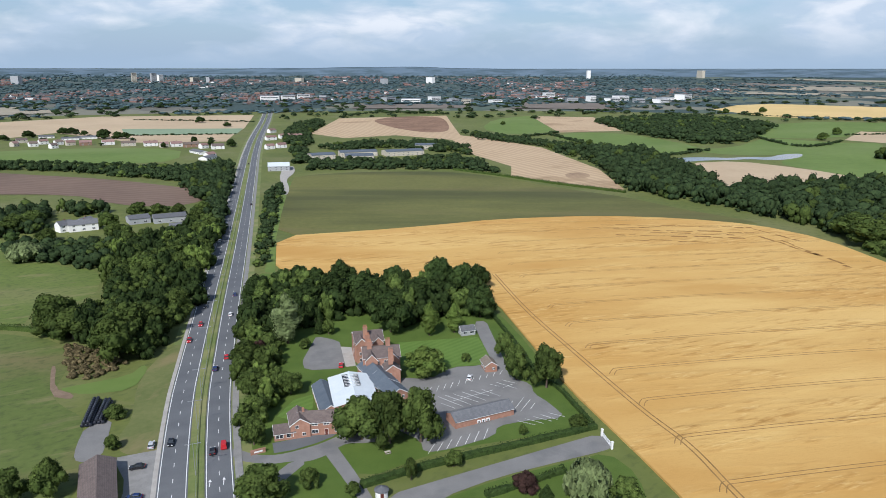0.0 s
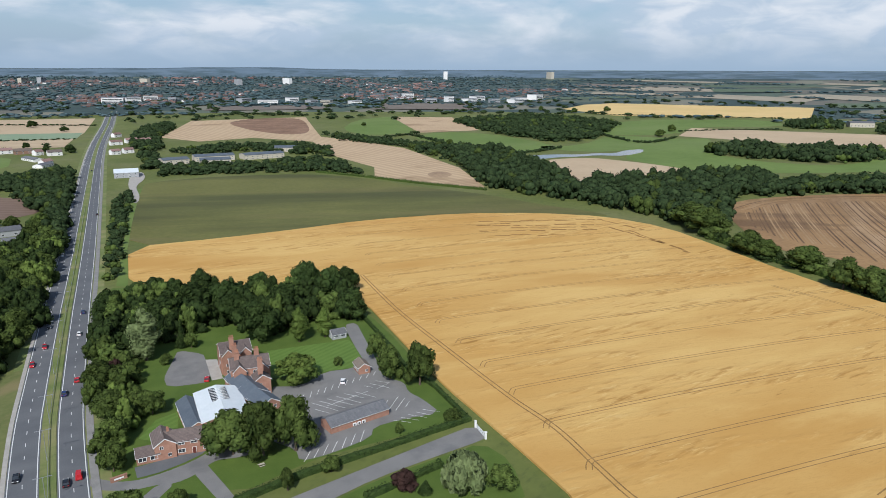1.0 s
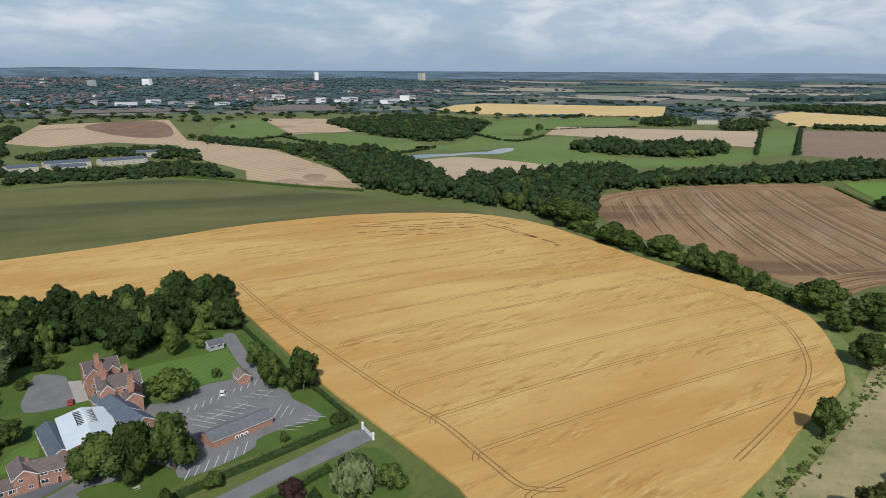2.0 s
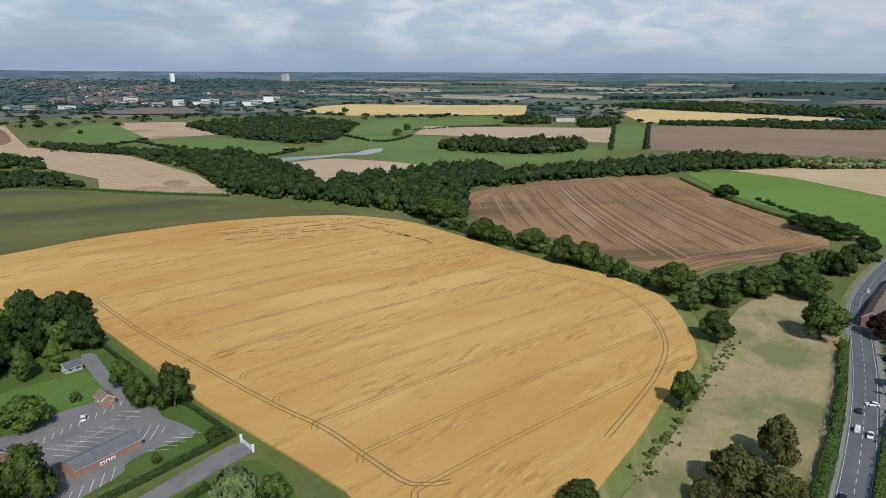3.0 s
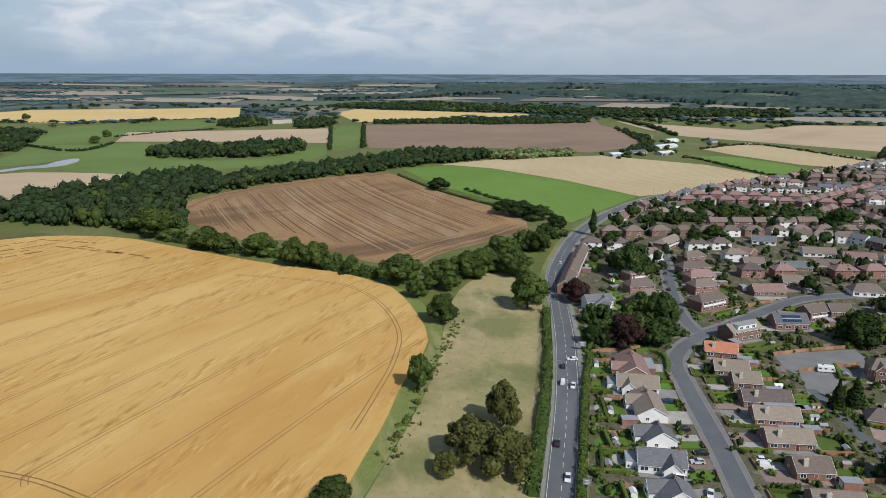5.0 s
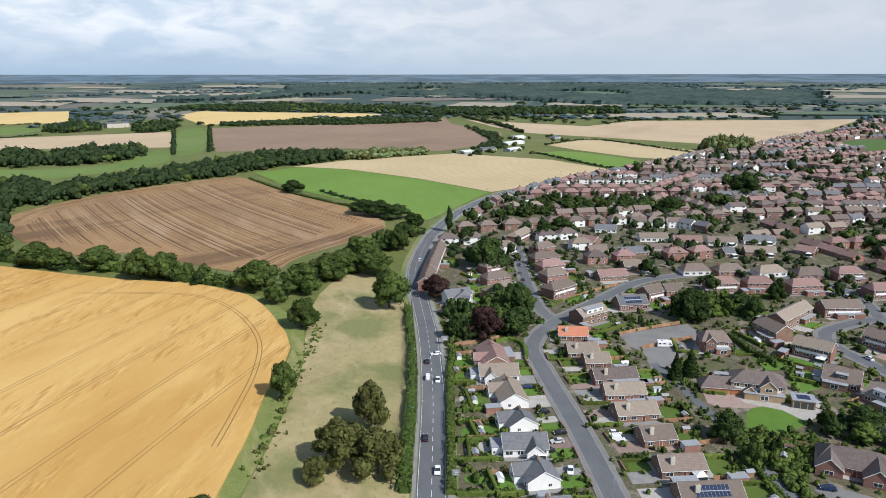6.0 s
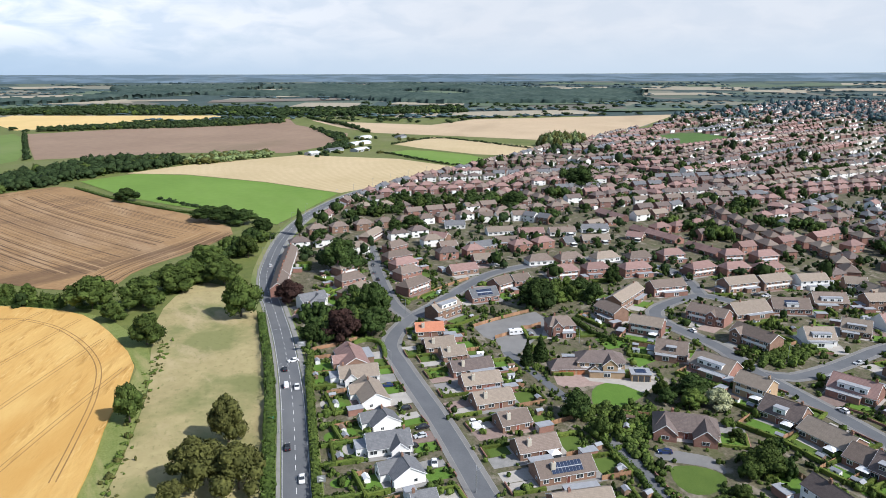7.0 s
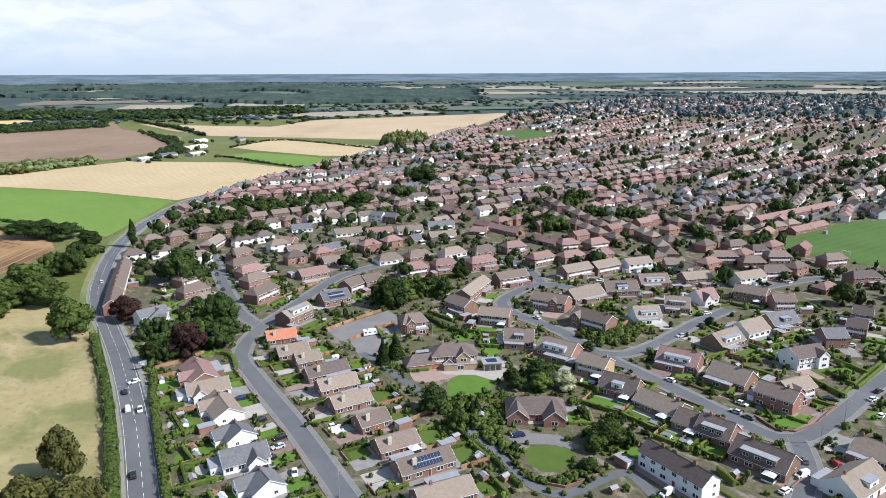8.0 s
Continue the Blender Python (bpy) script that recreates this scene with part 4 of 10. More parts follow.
TREES_HEDGEROW = [(323.8, 259.1, 18.3, 9.1), (329.2, 245.8, 16.1, 10.4), (336.3, 294.7, 15.3, 12.7), (333.3, 337.4, 15.8, 11.9), (332.4, 320.9, 12.7, 7.7), (333.5, 234.2, 9.4, 4.8), (346.1, 389.8, 20.8, 17.3), (353, 415.8, 19.5, 16.3), (338.2, 227, 7.8, 4.1), (327.1, 209.7, 6.3, 5.3), (134.7, 99.1, 7.5, 6.2)]
TREES_GREEN_EDGE = [(535.6, 203.4, 13.5, 13.5), (531, 189.1, 13.3, 13.4), (523.7, 171.6, 12.5, 11.8), (496.8, 149.5, 11.6, 10.1), (625, 311.7, 13.1, 11.2)]
TREE_POPLAR = [(487.7, 119.2, 18.9, 3.8)]
TREES_ESTATE = [(391.5, 71.3, 21.3, 12.4), (313.8, 42.5, 18.1, 7.9), (279.2, 65.2, 9.2, 5), (289.5, 40.4, 11, 7.1), (329.7, -37.3, 15.3, 9.7), (214, -38.8, 10.1, 5.8), (352.8, -62.1, 9, 6.1), (373.4, -82.8, 10.1, 4.9), (339.7, -66.1, 10.3, 5.3), (231.7, -82.7, 8.4, 7), (225.2, -71.8, 6.4, 3.6), (279.8, 60.3, 5.7, 3.5), (598.4, -42.3, 15.4, 12.9), (704.5, -116.8, 23.9, 19.9), (676, -153.6, 11, 9.1), (458, 98.1, 12, 7.8), (511.9, 40.1, 11.3, 9.4), (481.9, 49.7, 14.6, 7.3)]
TREES_DARK_SOUTH = [(181.1, -88.3, 9.2, 6.2), (201.4, -87.9, 3.4, 2.6), (168.9, -76.8, 3.8, 3.0), (178.1, -82.4, 5.8, 3.3), (286.4, -259, 12.8, 6.5), (255.5, -112, 4.3, 2.9), (200, -44.5, 8.8, 3.4), (229.8, -71.3, 7.4, 3.3)]
TREES_ROUND_LIGHT = [(223.1, -80.5, 7.0, 4.6), (209.6, -87.4, 3.0, 2.0), (202.0, -50.2, 4.4, 1.8)]
TREE_BLOSSOM = [(222.1, -89, 7.8, 5.1)]
TREES_COPPER = [(332.5, 87.8, 13.1, 7.9), (282.4, 51.9, 15.1, 8.5)]
TREES_SPIRE = [(258, -26, 10.8, 2.8), (262.7, -31.8, 10.8, 3.3), (262.6, 45.2, 5.8, 1.6), (210.3, -53.2, 5.4, 2), (208.2, -51.1, 5.4, 1.6)]
BUNGALOWS_EAST = [(291.8, 14.9, -79, 12.6), (273.7, 9.8, -73, 12.8), (264.4, 3.8, -72, 9.9), (250.8, -3.4, -69, 16.6), (238.2, -6.9, -72, 14.6), (223.5, -10.7, -69, 14.1), (208.1, -16.9, -67, 10.5), (191.8, -23, -71, 13.3), (178.9, -29.6, -72, 17.3)]
BUNGALOWS_WEST = [(257.8, 44.2, -160, 18.5), (243.6, 39.4, -74, 14.8), (226.4, 32.3, -158, 16.6), (206.1, 25.3, -154, 7.6), (192.7, 22.5, -73, 13.7), (176.2, 15.7, -155, 8.9), (161.1, 9.5, -67, 7)]
TERRACES = [(364.3, 100.3, 10, 45), (399.3, 105.8, 9, 61.6)]
WHITE_HOUSES = [(327.6, 75.3, -52, 11.6), (316, 71.8, -6, 14.8)]
SEMIS_WEST = [(387.2, 68.6, -42, 8), (363.4, 62, -52, 9.2), (343, 56.3, -28, 12.7), (474.9, 64.9, -15, 20.2)]
SEMIS_TWO = [(440, 45, -40, 9.7), (414.4, 41, -54, 12.1), (396.9, 35.7, -51, 10.1), (378.2, 31.8, -49, 8.7), (354.2, 26.6, -35, 13.1)]
DETACHED_NEAR = [(316.3, 9.2, -41, 16.8), (341.4, -9.8, -67, 14.8), (358, -20.2, -45, 12.1), (363.6, -30.5, -64, 10.2)]
BUNGALOWS_MID = [(416, -12.9, -72, 15.4), (391.2, 0.7, -65, 16.7), (449.9, -12, -62, 18), (449, 11, -67, 11.9), (475.8, 17.4, -115, 13.3), (516.5, 7.4, -83, 15.2), (495.4, -25.5, -77, 19.4), (463.6, -30.2, -77, 18.9), (491.7, -47.9, -83, 18.3), (494.7, -70.5, -83, 18.7), (505.5, -95.4, -83, 20.5), (466.9, -49, -83, 11), (463, -69.9, -67, 6.2), (470.7, -90.3, -82, 19.2), (479.7, -120.1, -119, 11.5)]
HIP_ROW_A = [(413.3, -46, -74, 9.2), (417.8, -64.9, -67, 10.2), (420.8, -87.3, -67, 10.4), (421.6, -108.3, -74, 9.7)]
HIP_ROW_RED = [(422.1, -128.3, -74, 9.3), (422.3, -165.5, -82, 7.2), (420.2, -184.5, -74, 9.3), (382.8, -56.7, -70, 10.6), (388.3, -75.8, -75, 8.9), (389.6, -98.6, -71, 11.7), (391.7, -136.4, -65, 11.7), (391.4, -155.8, -70, 10.9), (391.7, -174.6, -71, 11.6)]
SEMIS_CRESCENT = [(361.5, -147.1, -70, 18.4), (366.1, -166.7, -69, 17.3), (354.3, -106.8, -73, 17.9), (337.7, -81.6, -35, 28.3), (311, -115, -131, 16.9), (320.9, -136.2, -69, 19.6), (281.6, -125.1, -147, 18.3), (295.4, -82.6, -118, 13.2), (314.6, -70.3, -149, 12.9)]
DORMER_HOUSES = [(268.5, -85.9, -110, 10), (253.3, -98.5, -138, 13.6), (233.1, -105.7, -138, 9.4), (214.9, -108.3, -137, 10.9)]
EAST_HOUSES = [(367.7, -187.7, -80, 14.6), (361.6, -208.2, -102, 8.9), (349.7, -212.7, -161, 13), (336.2, -181.9, -93, 14.3), (333, -205.2, -87, 13.9), (328.2, -234, -78, 16.8), (302.1, -219, -138, 13.3), (305.1, -194.3, -77, 9.3), (296.3, -174.8, -118, 9.7), (286.2, -152.9, -92, 10.4), (287.8, -226, -101, 8.5), (326.7, -158.7, -94, 15.7)]
EAST_HIPS = [(335.8, -254.9, -90, 11.8), (372.4, -246.4, -102, 11), (356.4, -255.9, -102, 8), (365.6, -279.1, -102, 8.6), (396.7, -270.5, -81, 9.1), (381.9, -276.3, -88, 6.5), (352.8, -306.8, -86, 9.9), (316.1, -295.8, -91, 12.2)]
EAST_DETACHED = [(266.1, -208.8, -81, 13.3), (259.8, -189.7, -72, 12.2), (249.6, -170.5, -68, 13.6), (263.2, -250.2, -132, 6.3), (248.7, -234.8, -136, 5.2), (241.2, -216, -101, 7.6), (225.5, -190.3, -82, 12.8), (233.5, -141.5, -135, 13.9)]
SOUTH_HOUSES = [(215.1, -152.6, -150, 13.2), (194.5, -157.1, -149, 11.7), (199.3, -166.3, -76, 11.3), (199.5, -116.1, -151, 14.8), (186.6, -120, -145, 7.5), (178.7, -124.2, -144, 9.4), (161.4, -128.7, -148, 15), (157.9, -164, -152, 10.3), (145.3, -145.5, -67, 15.2)]
WHITE_TERRACE = [(158.9, -99.6, -159, 22.5)]
MANSION = [(253.8, -53.8, -93, 9), (252.1, -42.1, -85, 9.9)]
BIG_BUNGALOW = [(205.7, -72.7, -103, 12.7)]
PENTAGON_HOUSE = [(294.3, -43.5, -82, 6.6)]
CARS_DUAL = [(-35.5, 200.9, 97, 7), (-38.4, 198, 97, 1), (-51.9, 205.2, -84, 1), (-46.8, 260.4, 95, 2), (-44, 271.6, 95, 3), (-62.1, 292.3, -85, 3), (-60.6, 311.5, -85, 3), (-49.1, 323.4, 94, 0), (-50.7, 354, 94, 2), (-62.5, 337.1, -85, 1), (-67.6, 350.2, -85, 5), (-75.2, 474.3, -85, 0), (-78.4, 528.8, -86, 2), (-67.8, 607.3, 94, 1), (-92.1, 674.9, -85, 5), (-94.2, 708.7, -86, 1), (-98.7, 883.8, 95, 1), (-112, 943.4, -85, 0)]
CARS_HOTEL = [(48.4, 236.9, 73, 0), (1.2, 256, 85, 3), (-57.5, 204.7, 96, 4), (-58.6, 192.4, -174, 1), (-55.6, 176.8, -180, 2)]
CARS_A_ROAD = [(173.6, 44.9, -166, 0), (191, 53.4, 15, 1), (234, 60.7, -166, 0), (235, 64.9, 15, 6), (250, 69.3, 17, 1), (258.4, 68, 122, 0), (402.4, 116.9, 14, 0)]
CARS_STREET_ONE = [(297.6, 37.4, 162, 3), (209, -4.7, -73, 0), (205, -5.8, -78, 6), (183.1, 7.5, -175, 0), (204.8, 12.4, 115, 1), (199.1, 12.7, 114, 4), (192.5, 15, 116, 1), (236.1, 27.4, 105, 2), (261.5, 36.8, 11, 2), (217.9, 19.3, 114, 1), (191.6, -62.5, 88, 2), (426.9, 60.5, -168, 3), (405.3, 54.9, -168, 1)]
CARS_EAST = [(291.5, -24.4, 114, 6), (220.5, -130.6, 22, 0), (192.6, -139.8, 31, 4), (188.1, -141.7, 25, 5), (197.6, -145.4, -150, 0), (261.9, -157.9, 104, 4), (287, -185.5, -84, 0), (153.7, -135.8, 99, 6), (160.3, -141.8, -34, 5), (147.6, -125.9, -68, 0), (191.7, -192.8, -71, 0), (196.9, -199.7, -68, 1), (180.5, -186.1, -60, 0), (195.2, -177.5, 68, 1), (172.9, -89.4, 110, 4), (152.9, -93.3, 109, 6), (297, -103.3, 24, 0), (157.1, -149.7, -4, 3)]
MOTORHOME = [(291.2, -23.8, -77, 0)]
LAMPS_DUAL = [(-41.3, 186.1), (-45.4, 213.6), (-48.3, 238.6), (-53, 281.3), (-55.6, 315.5), (-58.6, 358.4), (-62.8, 404), (-68.9, 479.5), (-77.2, 579.9), (-87.6, 712), (-102.1, 889.7), (-115.4, 1052.1)]
LAMPS_ROADS = [(186.1, 45.5), (254.4, 62.1), (396, 114.7), (305.6, 91.2), (169.2, -4.8), (253.4, 27.8), (318.4, 27.7), (281.9, -50.4), (353, -132), (264.9, -131.5), (166.2, -151.3), (180.6, -172.2), (168.7, -4.6), (294.5, -197.3)]
LODGE = [(-6.1, 207.3, -1, 10.3), (-13, 207.1, -82, 5.1), (-17.6, 205, 7, 5.4)]
SLATE_SHED = [(-4.5, 223.9, -81, 21.1)]
HALL = [(4.7, 225.1, -85, 24.4)]
SLATE_WINGS = [(14.1, 236.9, -72, 18.4), (17.3, 226.4, -70, 15.3)]
MAIN_HOUSE = [(12.1, 264.8, 5, 10.5), (16.1, 248, 1, 12.8)]
TIMBER_GABLE = [(19.3, 241.6, -84, 6.5)]
LONG_GARAGE = [(46, 207, 17, 21.9)]
BRICK_HUT = [(57.6, 244.9, -86, 6.7)]
SUMMERHOUSE = [(56.2, 282.6, 10, 6.4)]
FARM_BARN = [(-65.1, 178.9, -74, 27.5)]
LEFT_SHEDS = [(-145.3, 549.3, 26, 14.9), (-123, 551.2, 19, 23.6), (-106.6, 515.2, 17, 17.3)]
WHITE_FARM = [(-189.5, 525.9, 43, 9.8), (-177.5, 527.8, 22, 19), (-178.4, 535.6, 63, 10.6)]
ROAD_BARN = [(-58.8, 828.2, 3, 24.2)]
FACTORY = [(37.1, 952.3, 7, 49.8), (37.1, 910.9, 1, 36.3), (-10.6, 926.3, 15, 31.5), (98.4, 952.9, 14, 53.2), (141.1, 1025.6, -9, 33.2)]
ROADSIDE_HOUSES = [(-95, 1193.4, 27, 17.7), (-103.9, 1333.7, 47, 15.1), (-74.8, 1223.1, 27, 18.4), (-55, 1220, 27, 18.6), (-86.3, 1055.1, 31, 12.6), (-70.7, 1069.2, 29, 13.6), (-155.9, 959.6, 56, 14.5)]
MANOR = [(1316, 1069.4, -31, 46.8)]
FAR_FARM = [(1013, 223.2, -30, 32.6), (1063, 201.2, -37, 45.9), (1174.8, 179.3, -29, 78.3), (1285.3, 188.5, -33, 52.7), (1303.8, 121.7, -22, 35.9), (1067, 161.9, -29, 47.7)]
OFFICES = [(440.5, 2166.5, -14, 54.6), (523.8, 2160, 15, 55.6), (709.5, 2340.2, -15, 61.6), (779.2, 2174.1, 4, 83.8), (920.5, 2163.2, 11, 123.2), (1013.9, 2075.2, 12, 166.6), (361.7, 2208.8, 6, 84.7), (215.8, 2245, 8, 77.3), (-166.7, 2319.3, 10, 84.4), (-51.3, 2411, 10, 91.8)]
LEFT_ROW_ENDS = [(-479.9, 1205.2, 28, 15.5), (-440.9, 1145.1, 35, 12.2), (-439.4, 1180.4, 36, 12.8), (-412.7, 1167.2, 41, 11.6), (-391.6, 1155, 34, 12.8), (-368.6, 1151.4, 22, 17.1), (-337.2, 1155.5, 22, 17.5), (-301.5, 1132.2, 16, 20.5), (-268.1, 1127, 17, 19.9), (-244.4, 1106.2, 35, 12), (-227.8, 1112.1, 23, 16.3), (-204.4, 1100, 13, 22.4), (-183.3, 1080, 39, 10.9), (-161.6, 1068.5, 18, 17.6), (-468.6, 1149.4, 59, 9.2), (-401.5, 1113.9, 46, 9.9)]
LEFT_ROW_SHEDS = [(-471.1, 1283, 18, 23.4), (-421.6, 1246.1, 14, 26.6), (-398.8, 1263.1, 14, 27.3), (-178.8, 1013.9, -58, 38.1), (-156.1, 942.8, 70, 25.5)]
BALE_ROWS = [(-81.1, 220.4), (-83.3, 238.9), (-77.7, 221.8), (-79.1, 237.4)]
GATE = [(81.4, 188.9), (81.5, 181)]
KIOSK = [(10.3, 167.3)]
TRAM_MAIN = [(88.5, 369.2), (90.2, 308), (95.1, 255.9), (100.7, 204.9), (105.1, 178.3), (105.3, 152.8), (106.5, 135), (115.8, 129)]
TRAM_EDGE = [(291.8, 275.9), (303.4, 220.9), (297.7, 194.4), (280.2, 169.6), (253.4, 145.9), (224.6, 131.8), (194.3, 122.1), (169.3, 115)]
TOWERS = [(-860.6, 3436.8), (-780.3, 3447.5), (-751.6, 3451), (-603.1, 3466.4), (-536, 3471.8), (1333.9, 3553.8), (1899.1, 3446.6), (258, 3285.3), (481.1, 3348.6), (-129.2, 3485.1), (-1259.5, 3196.9)]
PARKING_COURT = [(301.5, -4.7), (322.8, -35.4), (311.6, -40), (293, -35.7), (275.5, -26.8), (264.7, -21.6), (265.3, -17.6), (282.1, -15), (288, -9.6)]
MANSION_LAWN = [(237.6, -48.3), (244.5, -58.1), (234.6, -68.9), (223.4, -58.6), (218, -48.5), (225, -45.9)]
MANSION_DRIVE = [(250.3, -35.1), (249, -47.7), (245.4, -64.2), (239.5, -72.6), (234.7, -66.7), (243.6, -57.9), (238.5, -48.5), (236.8, -36)]
CHALET_LAWN = [(184.0, -61.6), (185.0, -68.4), (182.4, -74.8), (177.2, -76.9), (170.2, -70.3), (169.6, -64.0), (175.2, -60.7)]
CHALET_DRIVE = [(190.9, -58.1), (194.2, -63.7), (189.2, -77.8), (179.3, -77.5), (184.2, -73.2), (186.9, -61.8)]
GARDEN_WOOD_LANE = [(222.8, -46.2), (223.5, -66.3), (210, -65.6), (197.3, -58), (183, -57.7), (196.2, -48.3), (216.6, -38.9)]
GARDEN_WOOD_SOUTH = [(186.3, -55.0), (182.9, -58.6), (172.5, -58.9), (167.0, -62.3), (167.4, -69.3), (175.3, -76.8), (175.5, -82.2), (166.5, -79.6), (162.9, -68.4), (164.1, -62.2), (170.9, -57.6)]
CORNER_SHRUBS = [(259.5, -118.2), (276.3, -128.0), (277.8, -138.8), (279.9, -147.3), (273.7, -148.1), (263.9, -136.3), (257.0, -124.0)]
CORNER_SHRUBS_WEST = [(268.8, -112.1), (279.6, -119.0), (274.8, -124.6), (262.3, -117.3)]
GARDEN_WOOD_EAST = [(194.7, -87.2), (197.1, -95.3), (187.5, -98.3), (176.1, -92.9), (174.1, -82.5), (183.2, -81.1)]
GARDEN_WOOD_COPPER = [(314.3, 79.7), (277.5, 58.7), (299, 38.9), (329.2, 38.1), (344.3, 49.1), (333.8, 60.9), (311.8, 67.2)]
GARDEN_WOOD_MID = [(542.7, 93.4), (558.3, 66.1), (590.3, 51.3), (566.5, -4.1), (600.3, -23.8), (647.4, -5.2), (646.4, 60.6), (599.2, 93.2)]
GARDEN_WOOD_BACK = [(333, -28.9), (325.3, -45.1), (344.1, -68.8), (365.1, -69.7), (364.8, -44.2), (372.7, -32.5)]
GROVE_HOTEL = [(-44, 333.6), (-35.6, 354.7), (-21.6, 362.3), (2, 356.6), (31.5, 351.9), (59.6, 339.6), (71.2, 323.9), (64.7, 300.1), (51.1, 306.2), (35.3, 297.3), (16.8, 307.8), (1.3, 314.2), (-9, 304.4), (-18.4, 288.4), (-27, 277.1), (-32.8, 266.3)]
GROVE_STRIP = [(-41.1, 292.1), (-30.4, 290.3), (-20.5, 243.5), (-16, 233.4), (-24.6, 219.9), (-23, 199.4), (-29.5, 200.5), (-34.2, 236.3)]
HEDGEROW_A = [(390.3, 1211.8), (394.6, 1040.6), (412.6, 935.7), (440.2, 867.3)]
HEDGEROW_B = [(122.6, 1840.5), (218.1, 1810.8), (297.6, 1735.5)]
HEDGEROW_C = [(1390.9, 980.9), (890.3, 631.6)]
HEDGEROW_D = [(1352, 864.3), (940.8, 603.5)]
HEDGEROW_E = [(1170.4, 123.8), (1285.6, 63.8), (1246.9, 2.4), (1104.4, -101.8)]
HEDGEROW_F = [(1045.3, 123.1), (933.3, 45.3), (879.4, 0.2)]
HEDGEROW_G = [(899.4, 1119.2), (995.7, 1116.7), (1123.5, 1083.2)]
HEDGEROW_H = [(727.8, 1128), (702.8, 957.8), (823.9, 1026.6)]
HEDGEROW_I = [(1819.1, 409.2), (1564.8, 264.8), (1397.8, 191.4)]
HEDGEROW_J = [(996.6, 1579.7), (1158.9, 1437.3), (1342.5, 1292.6)]
HEDGEROW_K = [(-422.7, 1663.8), (-160, 1593.2)]
HEDGEROW_L = [(-348.3, 1305), (-162.7, 1311.2)]
HEDGEROW_M = [(-401.5, 936.6), (-295.1, 909.2), (-165.3, 848.3)]
HEDGEROW_N = [(259.7, 1201.7), (300.6, 1163.8), (417.4, 1245.6)]
HEDGEROW_O = [(379.3, 998.3), (424.1, 884.4), (546.5, 941.6)]
HEDGEROW_P = [(636.3, 287.3), (590.9, 229.9), (568.4, 191)]
MEADOW_POND = [(502.6, 970), (586.2, 956.9), (742, 1108.6), (803.8, 998.2), (875.1, 994.4), (714.8, 831.2), (691, 718), (758.2, 633.1), (920.2, 696.9), (950.4, 677.1), (798.4, 575.8), (670.5, 604.2), (566.5, 647.4), (549.5, 741.1), (550.3, 794.6), (641.1, 879.4), (541.4, 868.5)]
MEADOW_NORTH = [(693.4, 1111.2), (955.9, 1415.4), (1306.3, 1270.8), (1165.4, 1124), (997.2, 1199.4), (852.1, 1067.1)]
MEADOW_MANOR = [(1284.7, 901.5), (1376.9, 886.4), (956.2, 614.3), (858.9, 615.5)]
MEADOW_WEST = [(294.1, 1362.2), (370.1, 1579), (478, 1675.4), (480.4, 1619.6), (428.2, 1279.5), (317.8, 1221.8)]
MEADOW_MID = [(370, 1164.4), (458.3, 1260.6), (536.1, 1211.5), (556.2, 976.5), (479.6, 891.5), (426.9, 892.4), (401.8, 1035.9)]
MEADOW_ROAD = [(-486.1, 1039.4), (-462.1, 1083.9), (-333.5, 1109.1), (-213.2, 1074.9), (-190.9, 931.7), (-261.2, 903.9), (-396.8, 925.1)]
SCRUB = [(-113.2, 297.1), (-90.6, 284.3), (-80.3, 273.9), (-87.6, 259.2), (-99.3, 258.6)]
GREEN_TRACK = [(-100.8, 251.6), (-94, 254.3), (-77.9, 260.1), (-75.2, 270.3), (-72.4, 264.5), (-73.6, 247.2), (-89.3, 245.2)]
HEDGE_WHEAT_TOP = [(341.2, 390.4), (333.9, 327.4), (336, 289.6), (329.8, 240), (323.7, 199.8)]
HEDGE_PASTURE_TOP = [(324.2, 192.7), (323.2, 173.9), (338.2, 160.6), (371.8, 151.2), (396.7, 135.9)]
PICNIC = [(13.7, 189.2)]
LODGE_SIGN = [(-24.8, 195.4)]
ORANGERY = [(245.9, -67.7)]
HEDGE_BRIGHT = [(277.6, 46.8), (281.7, 41.8), (279.1, 35.7), (271.7, 32.8), (263.3, 31.3)]
FENCE_CORNER = [(270.2, 62.7), (275.3, 54.3), (283.2, 45.8)]
FENCE_COURT = [(300, -4.7), (308, -13.7), (316.5, -24.4), (324.5, -35.5)]
FENCE_COURT_LOW = [(286, -14.4), (290.9, -20.6), (297.5, -28.3), (304.4, -36.3)]
FENCE_TIMBER = [(207.7, -28.8), (213.1, -38)]
FENCE_WHITE = [(341.2, 23.4), (365.4, 7.7), (377.7, -2.9)]
BAYS_LAWN = [(32.3, 229.9), (33.3, 231.9), (34.6, 228.4), (36.2, 233.1), (37.3, 229.5), (39, 234), (40.1, 230.6), (41.8, 235.1), (42.9, 231.8), (44.6, 236.1), (45.8, 232.9), (47.5, 237.1), (48.6, 234.1), (50.4, 238.1), (51.6, 235.3), (53.3, 239.2), (54.5, 236.4), (56.3, 240.2), (57.5, 237.7), (59.3, 241.3), (60.5, 238.9), (62.3, 242.4)]
BAYS_MIDDLE = [(34.6, 219.2), (38.9, 214.5), (34.5, 224.2), (41.8, 215.5), (37.2, 224.9), (44.7, 216.4), (40.2, 225.5), (47.8, 217.8), (43.5, 226.5), (50.7, 218.5), (46.6, 227.6), (52.5, 221.9), (50.9, 227.4), (56.6, 220.8), (39.2, 220.1), (55, 226.3)]
